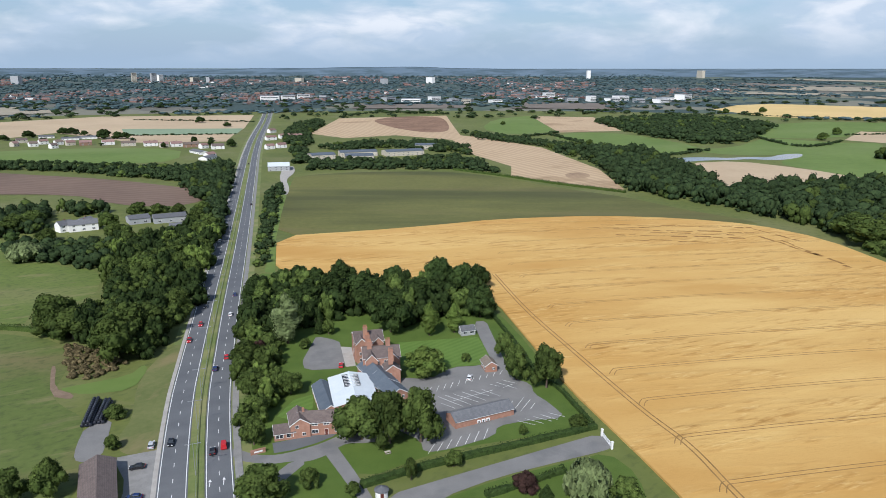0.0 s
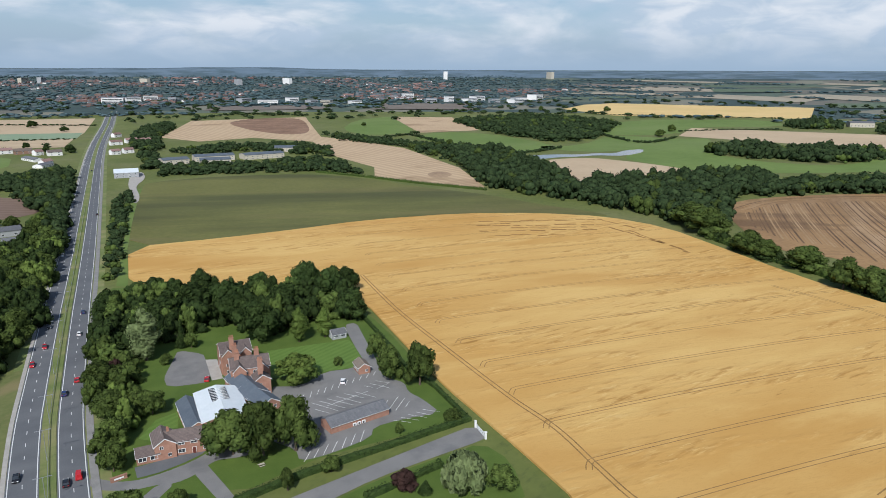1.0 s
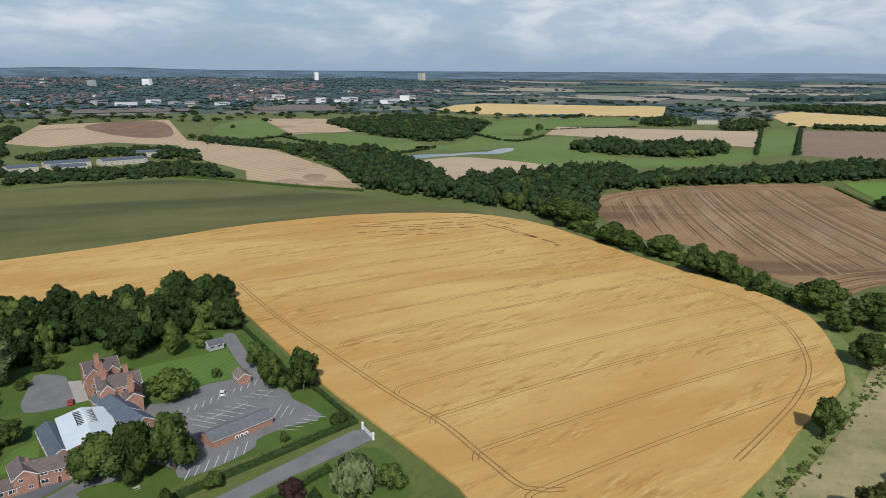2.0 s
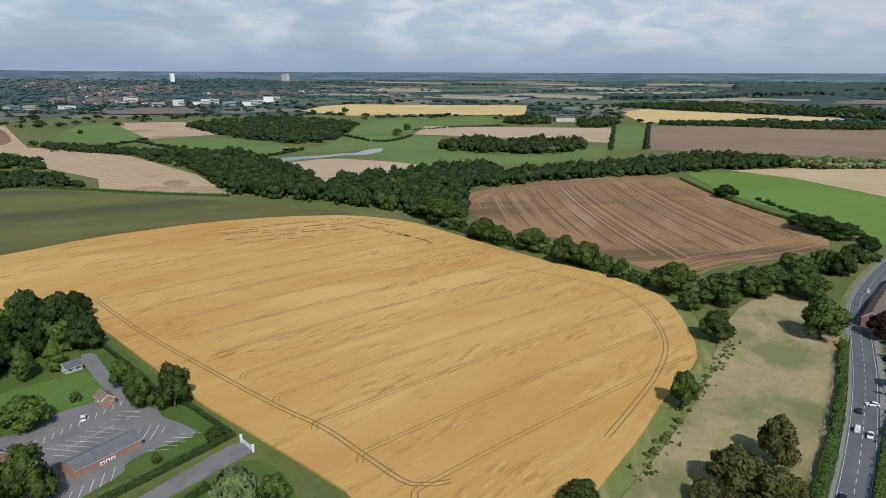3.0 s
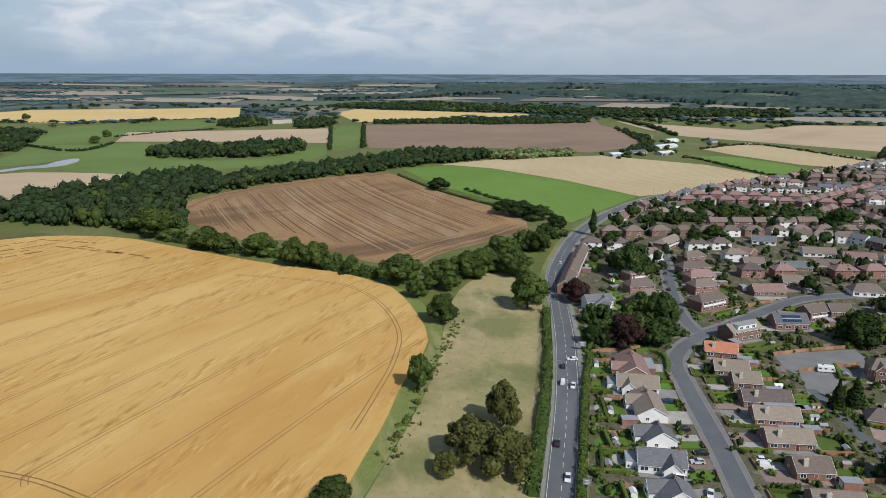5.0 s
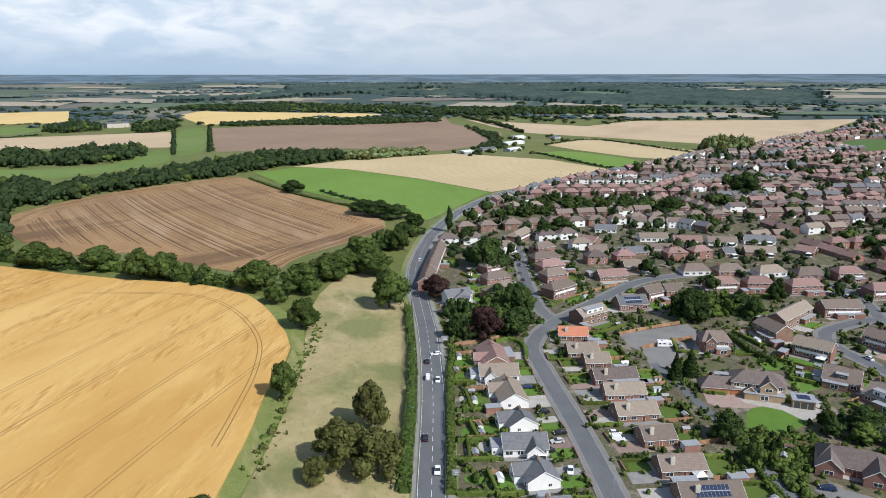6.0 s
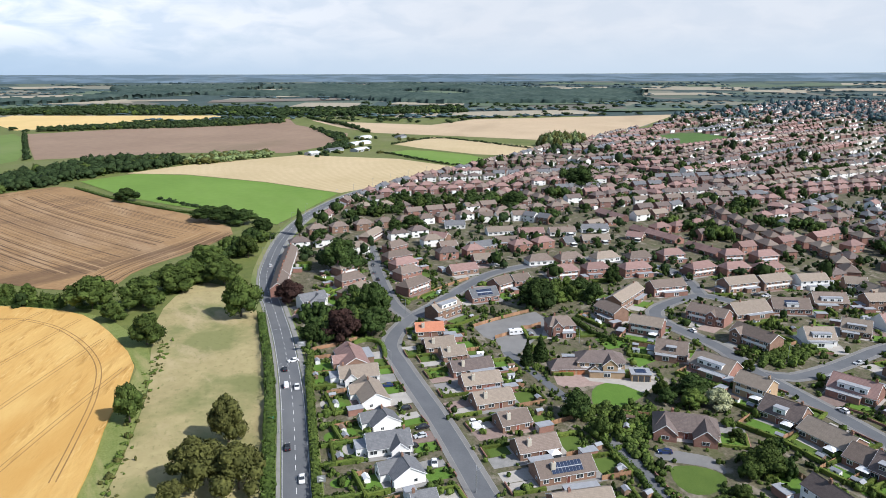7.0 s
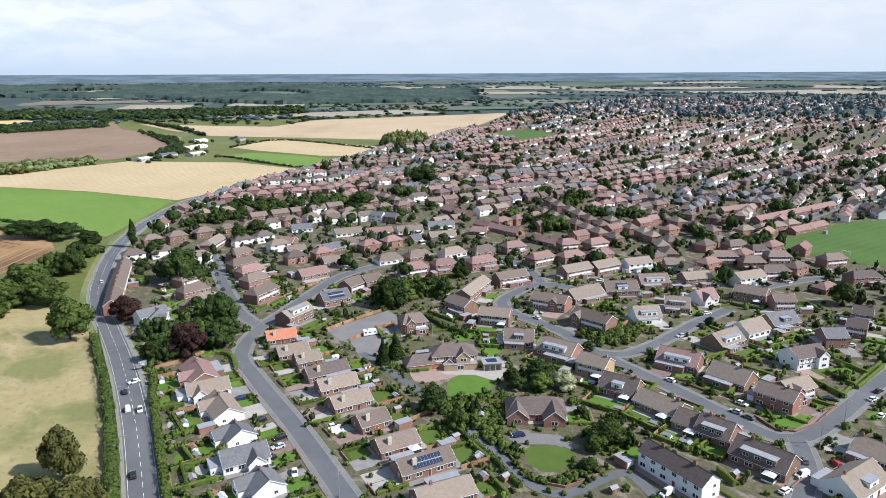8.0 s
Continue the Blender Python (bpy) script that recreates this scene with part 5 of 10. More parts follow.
BAYS_CORNER = [(64.1, 218.5), (56.5, 207.4), (66, 216.7), (60.4, 208.9), (66.9, 214), (64.2, 210), (60, 217.1), (57.8, 213.8), (60.2, 234), (64.7, 230.2), (55, 231.2), (57.8, 228.8), (57.5, 232.5), (63.5, 226.2), (58.7, 227.3), (63.6, 230.2)]
BAYS_EAST = [(57.7, 202.6), (62.7, 199.1), (60.6, 203.6), (65.6, 199.6), (63.6, 204.6), (68.7, 200.6), (66.4, 205.5), (71, 201.4), (69.4, 206.4), (74.2, 202.7)]
BAYS_SOUTH = [(47, 199.2), (44, 192.6), (43.8, 198), (40.8, 191.6), (40.6, 196.8), (37.8, 190.7), (37.5, 195.6), (34.7, 189.8), (34.4, 194.5), (31.7, 188.9), (31.4, 193.3), (28.7, 188), (28.4, 192.2), (25.8, 187.1)]
STACKS = [(11, 260.8), (11.5, 252.8), (11.8, 246.9), (18.9, 248.1), (19, 236.9)]
ARROWS = [(-36.5, 181), (-32.8, 181.6)]
HEDGE_MEADOW = [(-162.7, 322.4), (-148.1, 320.8), (-132.1, 315.4), (-115.7, 302.7)]
DIRT = [(-110.3, 273.2), (-108.6, 274), (-102, 252.7), (-93, 246.2), (-92.8, 242.2), (-101.2, 246.2)]
PLOUGH_INNER = [(429, 446.7), (486.5, 473.5), (573, 459.5), (676.6, 418.6), (652.7, 374.9), (605.7, 309.4), (540.6, 222.4), (505.1, 188.6), (449.9, 201.5), (408.4, 211.8), (379.3, 208.8), (376.4, 232.5), (384.7, 279.6), (396.4, 319), (378.3, 347.2), (386.4, 383.7)]
HEADLAND_TOP = [(429.9, 465.7), (485.4, 487.3), (541.5, 486.5), (592.2, 474.7), (647.9, 453.8), (698.7, 428.4)]
HEADLAND_LOW = [(360.6, 192.1), (390.1, 192), (420.6, 184), (449.8, 175.6), (493.9, 168.3)]

ROWS_RED = [(689.6, -306.9, 735.1, -419.9, 7), (655.5, -293.4, 699.9, -402.5, 7), (588.1, -263.0, 575.7, -291.2, 3), (673.3, -248.3, 681.1, -287.6, 3), (689.1, -17.0, 816.4, -77.7, 6), (612.8, -19.7, 663.0, -38.6, 2), (708.8, -161.0, 736.1, -196.9, 3), (688.9, -195.3, 720.1, -228.0, 3), (1009.0, -217.0, 1105.6, -315.7, 6), (875.6, -170.9, 818.7, -238.4, 6), (957.8, -232.9, 933.2, -275.2, 4), (671.2, -168.2, 657.7, -178.6, 2), (641.0, -221.7, 669.7, -246.4, 2), (769.0, -435.1, 725.0, -442.4, 3)]
ROWS_BROWN = [(734.6, -62.7, 794.0, -108.8, 4), (690.2, -63.8, 671.4, -82.0, 2), (648.4, -58.9, 599.4, -82.1, 3), (666.5, -104.6, 692.2, -143.7, 3), (641.5, -122.4, 664.1, -149.3, 2), (575.5, -207.5, 474.8, -211.4, 6), (531.0, -185.6, 433.9, -202.5, 7), (538.6, -260.8, 475.0, -271.9, 5), (504.5, -287.1, 470.7, -313.1, 5), (473.1, -270.5, 440.2, -279.5, 3), (436.8, -304.9, 447.7, -350.1, 4), (1040.4, -306.3, 947.2, -345.8, 5), (908.7, -287.9, 989.4, -374.2, 5), (888.4, -376.8, 900.3, -418.8, 3), (940.8, -476.4, 902.7, -538.9, 6), (777.6, -447.2, 717.4, -476.6, 5), (703.6, -538.7, 602.2, -555.8, 8), (487.3, -224.0, 417.0, -233.2, 6), (463.5, -235.5, 387.7, -219.6, 3)]
ROWS_SLATE = [(615.0, -303.5, 647.8, -337.6, 2), (583.6, -310.8, 559.9, -321.3, 3), (623.6, -362.5, 601.4, -366.5, 2), (634.8, -397.3, 644.7, -423.7, 2), (568.7, -380.0, 607.5, -436.7, 4), (636.8, -460.2, 654.5, -492.5, 2), (580.5, -340.0, 561.3, -356.8, 3), (549.2, -385.2, 563.5, -418.9, 2)]
ROWS_PALE = [(959.8, -126.7, 911.5, -155.0, 4), (593.6, -179.3, 614.2, -201.7, 2), (548.5, -139.5, 555.8, -154.5, 2), (539.0, -462.0, 573.2, -534.4, 5), (507.7, -457.1, 473.0, -446.9, 3), (540.1, -17.0, 546.6, -42.2, 3), (542.2, -51.7, 535.3, -61.7, 2), (1007.8, -82.4, 1137.1, -139.1, 4), (1035.1, -177.6, 1135.5, -232.5, 3)]
ROWS_TERRACE = [(472.5, -336.8, 519.2, -443.0, 5), (432.0, -337.5, 466.8, -418.9, 4), (506.1, -124.5, 466.1, -146.8, 3), (454.2, -148.9, 430.1, -161.8, 2), (570.5, -111.0, 538.8, -125.3, 1), (512.7, -332.0, 523.4, -370.3, 2)]
TREE_CLUMPS = [(809.6, -149.3, 7), (790.2, -122.6, 4), (835.9, -280.0, 6), (794.0, -291.0, 4), (809.7, -396.5, 6), (840.5, -450.6, 5), (699.9, -465.6, 5), (882.3, -600.5, 6), (804.4, -638.4, 5), (626.5, -37.8, 6), (612.7, -19.6, 3), (549.2, -46.4, 4), (652.7, -95.9, 3), (521.8, -153.6, 2), (499.8, -172.0, 4), (478.7, -171.5, 3), (519.7, -243.3, 4), (509.2, -258.0, 4), (414.4, -298.8, 5), (414.5, -256.8, 2), (604.5, -242.4, 3), (619.7, -217.4, 3), (771.7, -565.9, 3), (752.2, -653.1, 6), (768.0, -715.6, 5), (1163.5, -707.8, 4), (1155.9, -498.3, 5), (625.5, -145.1, 4), (564.4, -219.1, 2), (513.6, -392.9, 4)]

# ---------------------------------------------------------------- building blocks
def ground_z(x, y):
    """Level land near by, rising far off so its skyline fits the camera's view."""
    r = math.hypot(x, y)
    return 112.0 * min(max((r - 1300.0) / 3400.0, 0.0), 1.2) ** 1.6


class Shape:
    """Collects vertices and faces of one mesh."""

    def __init__(self):
        self.v, self.f = [], []

    def add(self, pts, faces):
        k = len(self.v)
        self.v += [tuple(p) for p in pts]
        self.f += [tuple(k + i for i in q) for q in faces]
        return self

    def box(self, x0, y0, z0, x1, y1, z1):
        return self.add([(x0, y0, z0), (x1, y0, z0), (x1, y1, z0), (x0, y1, z0), (x0, y0, z1), (x1, y0, z1), (x1, y1, z1), (x0, y1, z1)],
                        [(3, 2, 1, 0), (4, 5, 6, 7), (0, 1, 5, 4), (1, 2, 6, 5), (2, 3, 7, 6), (3, 0, 4, 7)])

    def extrude_x(self, section, x0, x1):
        """A closed section of (y, z) points drawn along x."""
        k = len(section)
        pts = [(x0, y, z) for y, z in section] + [(x1, y, z) for y, z in section]
        return self.add(pts, [tuple(range(k - 1, -1, -1)), tuple(range(k, 2 * k))] + [(i, (i + 1) % k, k + (i + 1) % k, k + i) for i in range(k)])

    def ring_stack(self, rings, sides=8):
        """Circles of (x, y, z, radius) joined into a tapered tube."""
        k = len(self.v)
        for x, y, z, r in rings:
            self.v += [(x + r * math.cos(a * math.tau / sides), y + r * math.sin(a * math.tau / sides), z) for a in range(sides)]
        for i in range(len(rings) - 1):
            self.f += [(k + i * sides + a, k + i * sides + (a + 1) % sides, k + (i + 1) * sides + (a + 1) % sides, k + (i + 1) * sides + a) for a in range(sides)]
        self.f.append(tuple(k + (len(rings) - 1) * sides + a for a in range(sides)))
        return self

    def mesh(self, name, mat, smooth=False):
        me = bpy.data.meshes.new(name)
        me.from_pydata(self.v, [], self.f)
        me.materials.append(mat)
        if smooth:
            me.polygons.foreach_set("use_smooth", [True] * len(me.polygons))
        me.update()
        return me


def part(name, shape, mat, parent, label="", at=None, smooth=False):
    """Links a shape (or a mesh that is shared) as one mesh object under a thing or a part."""
    ob = new(name, shape if isinstance(shape, bpy.types.Mesh) else shape.mesh(name, mat, smooth))
    ob.parent = parent
    if at is not None:
        ob.matrix_basis = at
    if label:
        ob["label"] = label
    return ob


def thing(name, x, y, turn=0.0, label="", category="", group="", z=None):
    ob = new(name)
    ob.empty_display_size = 0.5
    ob.matrix_basis = pose(x, y, ground_z(x, y) if z is None else z, 0, 0, turn)
    return tagged(ob, label, category, group)


def inside(x, y, poly):
    hit = False
    for (x0, y0), (x1, y1) in zip(poly, poly[1:] + poly[:1]):
        if (y0 > y) != (y1 > y) and x < (x1 - x0) * (y - y0) / (y1 - y0) + x0:
            hit = not hit
    return hit


def rounded(poly, steps=2):
    """Cuts the corners of an outline, so that field edges curve."""
    for _ in range(steps):
        poly = [q for (x0, y0), (x1, y1) in zip(poly, poly[1:] + poly[:1])
                for q in ((x0 * .78 + x1 * .22, y0 * .78 + y1 * .22), (x0 * .22 + x1 * .78, y0 * .22 + y1 * .78))]
    return poly


def sheet(name, poly, mat, lift, label, category="field", smooth_steps=1, skirt=0.0):
    """A piece of ground over an outline, laid on the land; skirt: depth of its edge, for crops."""
    poly = rounded(list(poly), smooth_steps) if smooth_steps else list(poly)
    bm = bmesh.new()
    face = bm.faces.new([bm.verts.new((x, y, 0)) for x, y in poly])
    face.normal_update()
    if face.normal.z < 0:
        face.normal_flip()
    bmesh.ops.triangulate(bm, faces=bm.faces[:])
    for _ in range(4):
        far = [e for e in bm.edges if e.calc_length() > 70 and max(v.co.length for v in e.verts) > 1200]
        if not far:
            break
        bmesh.ops.subdivide_edges(bm, edges=far, cuts=1)
        bmesh.ops.triangulate(bm, faces=bm.faces[:])
    if skirt:
        rim = [e for e in bm.edges if e.is_boundary]
        made = bmesh.ops.extrude_edge_only(bm, edges=rim)["geom"]
        low = {v for v in made if isinstance(v, bmesh.types.BMVert)}
    else:
        low = set()
    for v in bm.verts:
        v.co.z = ground_z(v.co.x, v.co.y) + lift - (skirt if v in low else 0)
    me = bpy.data.meshes.new(name)
    bm.to_mesh(me)
    bm.free()
    me.materials.append(mat)
    return tagged(new(name, me), label, category, kind="structure")


def spline(pts, step=6.0):
    """A smooth line of points through the given ones."""
    out = []
    n = len(pts)
    for i in range(n - 1):
        p0, p1, p2, p3 = (Vector(pts[max(0, min(n - 1, j))]) for j in (i - 1, i, i + 1, i + 2))
        k = max(2, int((p2 - p1).length / step))
        for s in range(k):
            t = s / k
            q = 0.5 * (2 * p1 + (p2 - p0) * t + (2 * p0 - 5 * p1 + 4 * p2 - p3) * t * t + (3 * p1 - p0 - 3 * p2 + p3) * t ** 3)
            out.append((q.x, q.y))
    out.append(tuple(pts[-1]))
    return out


def normals(line):
    res = []
    for i in range(len(line)):
        a, b = line[max(0, i - 1)], line[min(len(line) - 1, i + 1)]
        dx, dy = b[0] - a[0], b[1] - a[1]
        d = math.hypot(dx, dy) or 1
        res.append((-dy / d, dx / d))
    return res


def ribbon(shape, line, left, right, lift, thick=0.0):
    """A strip along a line, between two sideways distances (left is positive); thick: a kerb's height below its top."""
    nn = normals(line)
    k = len(shape.v)
    for (x, y), (nx, ny) in zip(line, nn):
        z = ground_z(x, y) + lift
        shape.v += [(x + nx * left, y + ny * left, z), (x + nx * right, y + ny * right, z)]
        if thick:
            shape.v += [(x + nx * left, y + ny * left, z - thick), (x + nx * right, y + ny * right, z - thick)]
    s = 4 if thick else 2
    for i in range(len(line) - 1):
        a, b = k + i * s, k + (i + 1) * s
        shape.f.append((a, a + 1, b + 1, b))
        if thick:
            shape.f += [(a + 2, a, b, b + 2), (a + 1, a + 3, b + 3, b + 1)]
    return shape


def dashes(shape, line, offset, width, on, off, lift):
    """Painted dashes along a line."""
    walked, nn = 0.0, normals(line)
    for i in range(len(line) - 1):
        (x0, y0), (x1, y1) = line[i], line[i + 1]
        d = math.hypot(x1 - x0, y1 - y0)
        s = 0.0
        while s < d:
            ph = (walked + s) % (on + off)
            if ph < on:
                e = min(d, s + on - ph)
                seg = [(x0 + (x1 - x0) * u / d, y0 + (y1 - y0) * u / d) for u in (s, e)]
                ribbon(shape, seg, offset + width / 2, offset - width / 2, lift)
                s = e + 0.01
            else:
                s += on + off - ph
        walked += d


def along(line, step, offset=0.0, start=0.0):
    """Points at even steps along a line, with the heading in degrees."""
    res, left = [], start
    for (x0, y0), (x1, y1) in zip(line, line[1:]):
        d = math.hypot(x1 - x0, y1 - y0)
        while left < d:
            u = left / d
            nx, ny = -(y1 - y0) / d, (x1 - x0) / d
            res.append((x0 + (x1 - x0) * u + nx * offset, y0 + (y1 - y0) * u + ny * offset, math.degrees(math.atan2(y1 - y0, x1 - x0))))
            left += step
        left -= d
    return res


# ---------------------------------------------------------------- trees
def leaf_cloud(rng, lobes, count, size, droop=0.0, rings=4, sides=6, ragged=0.24):
    """Leaf clumps on the skin of some lobes, over darker cores: arrays of vertices and quads."""
    V, Q = [], []
    for cx, cy, cz, rx, rz in lobes:
        k = len(V)
        for i in range(rings + 1):
            th = math.pi * i / rings
            for j in range(sides):
                ph = math.tau * (j + 0.5 * (i % 2)) / sides
                w = 0.97 - ragged * rng.random()
                V.append((cx + rx * w * math.sin(th) * math.cos(ph), cy + rx * w * math.sin(th) * math.sin(ph), cz + rz * w * math.cos(th)))
        for i in range(rings):
            for j in range(sides):
                Q.append((k + i * sides + j, k + (i + 1) * sides + j, k + (i + 1) * sides + (j + 1) % sides, k + i * sides + (j + 1) % sides))
    area = [l[3] * l[4] for l in lobes]
    for _ in range(count):
        cx, cy, cz, rx, rz = rng.choices(lobes, area)[0]
        d = Vector((rng.gauss(0, 1), rng.gauss(0, 1), rng.gauss(0.25, 1))).normalized()
        w = rng.uniform(0.86, 1.10)
        p = Vector((cx + d.x * rx * w, cy + d.y * rx * w, cz + d.z * rz * w))
        nrm = (d + Vector((rng.gauss(0, .42), rng.gauss(0, .42), rng.gauss(.08, .42)))).normalized()
        u = nrm.orthogonal().normalized()
        u.rotate(Matrix.Rotation(rng.random() * math.tau, 3, nrm))
        s = size * rng.uniform(0.45, 1.4)
        t = nrm.cross(u) * s
        u = u * s
        bend = nrm * s * 0.35
        k = len(V)
        low = Vector((0, 0, -droop * s))
        V += [tuple(p - u + low - bend), tuple(p - t * .8), tuple(p + u + low - bend), tuple(p + t * .8)]
        Q.append((k, k + 1, k + 2, k + 3))
    return V, Q


def crown_lobes(rng, kind):
    """Where the masses of foliage sit in a tree one unit tall with a crown of radius one."""
    L = []
    if kind == "round":
        L.append((0, 0, 0.55, 0.66, 0.34))
        for i in range(11):
            a = i * math.tau / 11 * 2 + rng.random() * .6
            r = rng.uniform(0.46, 0.76)
            w = rng.uniform(0.22, 0.42)
            L.append((r * math.cos(a), r * math.sin(a), rng.uniform(0.20, 0.62), w, w * rng.uniform(0.44, 0.58)))
        for i in range(8):
            a = i * math.tau / 5 + rng.random()
            r = rng.uniform(0.16, 0.48)
            w = rng.uniform(0.20, 0.36)
            L.append((r * math.cos(a), r * math.sin(a), rng.uniform(0.64, 0.82), w, w * rng.uniform(0.42, 0.54)))
        L.append((rng.uniform(-.12, .12), rng.uniform(-.12, .12), 0.84, 0.26, 0.14))
    elif kind == "tall":
        for i in range(9):
            z = 0.20 + 0.72 * i / 8
            w = 0.55 * math.sin(math.pi * (0.18 + 0.78 * i / 8)) + 0.16
            a = rng.random() * math.tau
            L.append((0.30 * math.cos(a) * w, 0.30 * math.sin(a) * w, z, w, 0.13))
    elif kind == "cone":
        for i in range(8):
            z = 0.08 + 0.84 * i / 7
            L.append((rng.uniform(-.05, .05), rng.uniform(-.05, .05), z, 0.95 * (1 - i / 7.6) + 0.08, 0.10))
    elif kind == "willow":
        L.append((0, 0, 0.62, 0.7, 0.30))
        for i in range(9):
            a = i * math.tau / 9 + rng.random() * .4
            r = rng.uniform(.5, .72)
            L.append((r * math.cos(a), r * math.sin(a), rng.uniform(.34, .52), rng.uniform(.24, .34), rng.uniform(.26, .34)))
    elif kind == "bush":
        L.append((0, 0, 0.42, 0.7, 0.40))
        for i in range(5):
            a = i * math.tau / 5 + rng.random()
            L.append((.5 * math.cos(a), .5 * math.sin(a), rng.uniform(.28, .55), rng.uniform(.35, .5), rng.uniform(.25, .35)))
    return L


def quads_mesh(name, V, Q, mat):
    me = bpy.data.meshes.new(name)
    me.from_pydata(V, [], Q)
    me.materials.append(mat)
    me.polygons.foreach_set("use_smooth", [True] * len(me.polygons))
    me.update()
    return me


CROWN_CACHE = {}
ASPECT = {"round": 2.0, "tall": 2.8, "cone": 3.6, "willow": 1.5, "bush": 1.3}      # usual height of a crown in radii


def crown_mesh(kind, leaf, variant, count=2600):
    key = (kind, leaf, variant)
    if key not in CROWN_CACHE:
        rng = random.Random(f"{kind}{variant}")
        lobes = [(a, b, c * ASPECT[kind], d, e * ASPECT[kind]) for a, b, c, d, e in crown_lobes(rng, kind)]
        V, Q = leaf_cloud(rng, lobes, count, {"cone": 0.10, "bush": 0.12, "willow": 0.10}.get(kind, 0.058), 1.2 if kind == "willow" else 0.2, 7, 11, 0.42)
        CROWN_CACHE[key] = quads_mesh("crown", V, Q, LEAF[leaf])
    return CROWN_CACHE[key]


TRUNK = {}


def trunk_mesh(variant):
    if variant not in TRUNK:
        rng = random.Random(variant)
        s = Shape().ring_stack([(0, 0, -0.03, .075), (0, 0, .05, .052), (.01, 0, .25, .042), (.02, .01, .5, .026), (.02, .02, .75, .010)], 7)
        for i in range(5):
            a, z = i * 1.3 + rng.random(), rng.uniform(.24, .5)
            c, d = math.cos(a), math.sin(a)
            s.ring_stack([(0.01, 0, z, .024), (.16 * c, .16 * d, z + .10, .016), (.42 * c, .42 * d, z + .2, .006)], 5)
        TRUNK[variant] = s.mesh("trunk", BARK, True)
    return TRUNK[variant]


TREE_COUNT = [0]


def tree(x, y, h, r, kind="round", leaf="oak", label="", category="tree", group="", name="tree"):
    """One tree: a tapered trunk with limbs and a crown of leaf clumps."""
    v = TREE_COUNT[0] % 4
    TREE_COUNT[0] += 1
    rng = random.Random(TREE_COUNT[0])
    t = thing(name, x, y, rng.uniform(0, 360), label, category, group)
    size = Matrix.Diagonal((r, r, h / ASPECT[kind], 1))
    if kind != "bush":
        part("trunk", trunk_mesh(v), None, t, at=Matrix.Diagonal((h * .45, h * .45, h * .8, 1)))
    part("crown", crown_mesh(kind, leaf, v), None, t, at=size)
    return t


SMALL = {}


def small_crown(kind, variant, count, cores, size=0.19):
    """A light crown for woods seen far off, as arrays."""
    key = (kind, variant, count, size)
    if key not in SMALL:
        rng = random.Random(variant * 7 + count)
        lobes = [(a, b, c * 1.7, d, e * 1.7) for a, b, c, d, e in crown_lobes(rng, kind)[:cores]]
        V, Q = leaf_cloud(rng, lobes, count, size, 0.2, 4 if count > 40 else 3, 6 if count > 40 else 5)
        SMALL[key] = np.array(V), np.array(Q)
    return SMALL[key]


def stand(name, spots, leaf, label, category="wood", count=70, cores=5, kind="round", lift=0.0, size=0.19):
    """Many trees that nobody could count, joined into one object. spots: x, y, height, radius."""
    rng = random.Random(len(spots) * 13 + 5)
    VV, QQ, k = [], [], 0
    for x, y, h, r in spots:
        V, Q = small_crown(kind, rng.randrange(5), count, cores, size)
        a = rng.random() * math.tau
        c, s = math.cos(a), math.sin(a)
        P = np.empty_like(V)
        P[:, 0] = x + r * (V[:, 0] * c - V[:, 1] * s)
        P[:, 1] = y + r * (V[:, 0] * s + V[:, 1] * c)
        P[:, 2] = ground_z(x, y) + lift - 0.15 * h + 1.15 * h * V[:, 2] / 1.7
        VV.append(P); QQ.append(Q + k); k += len(V)
    if not VV:
        return None
    me = bpy.data.meshes.new(name)
    me.from_pydata(np.concatenate(VV).tolist(), [], np.concatenate(QQ).tolist())
    me.materials.append(LEAF[leaf])
    me.polygons.foreach_set("use_smooth", [True] * len(me.polygons))
    me.update()
    return tagged(new(name, me), label, category, kind="stuff")


def mixed_stand(name, spots, leaves, label, category="wood", **more):
    """One stand for each kind of leaf, the spots dealt out among them."""
    rng = random.Random(len(spots) + 3)
    dealt = {lf: [] for lf, share in leaves}
    for s in spots:
        dealt[rng.choices([lf for lf, share in leaves], [share for lf, share in leaves])[0]].append(s)
    for lf, got in dealt.items():
        stand(name, got, lf, label, category, **more)


def fill(poly, spacing, h, r, seed=1, avoid=()):
    """Uneven spots for trees within an outline."""
    rng = random.Random(seed)
    xs, ys = [p[0] for p in poly], [p[1] for p in poly]
    spots, y, row = [], min(ys), 0
    while y < max(ys):
        x = min(xs) + (row % 2) * spacing / 2
        while x < max(xs):
            px, py = x + rng.uniform(-.4, .4) * spacing, y + rng.uniform(-.4, .4) * spacing
            if inside(px, py, poly) and not any(inside(px, py, q) for q in avoid):
                spots.append((px, py, h * rng.uniform(.7, 1.2), r * rng.uniform(.75, 1.25)))
            x += spacing
        y += spacing * .87
        row += 1
    return spots


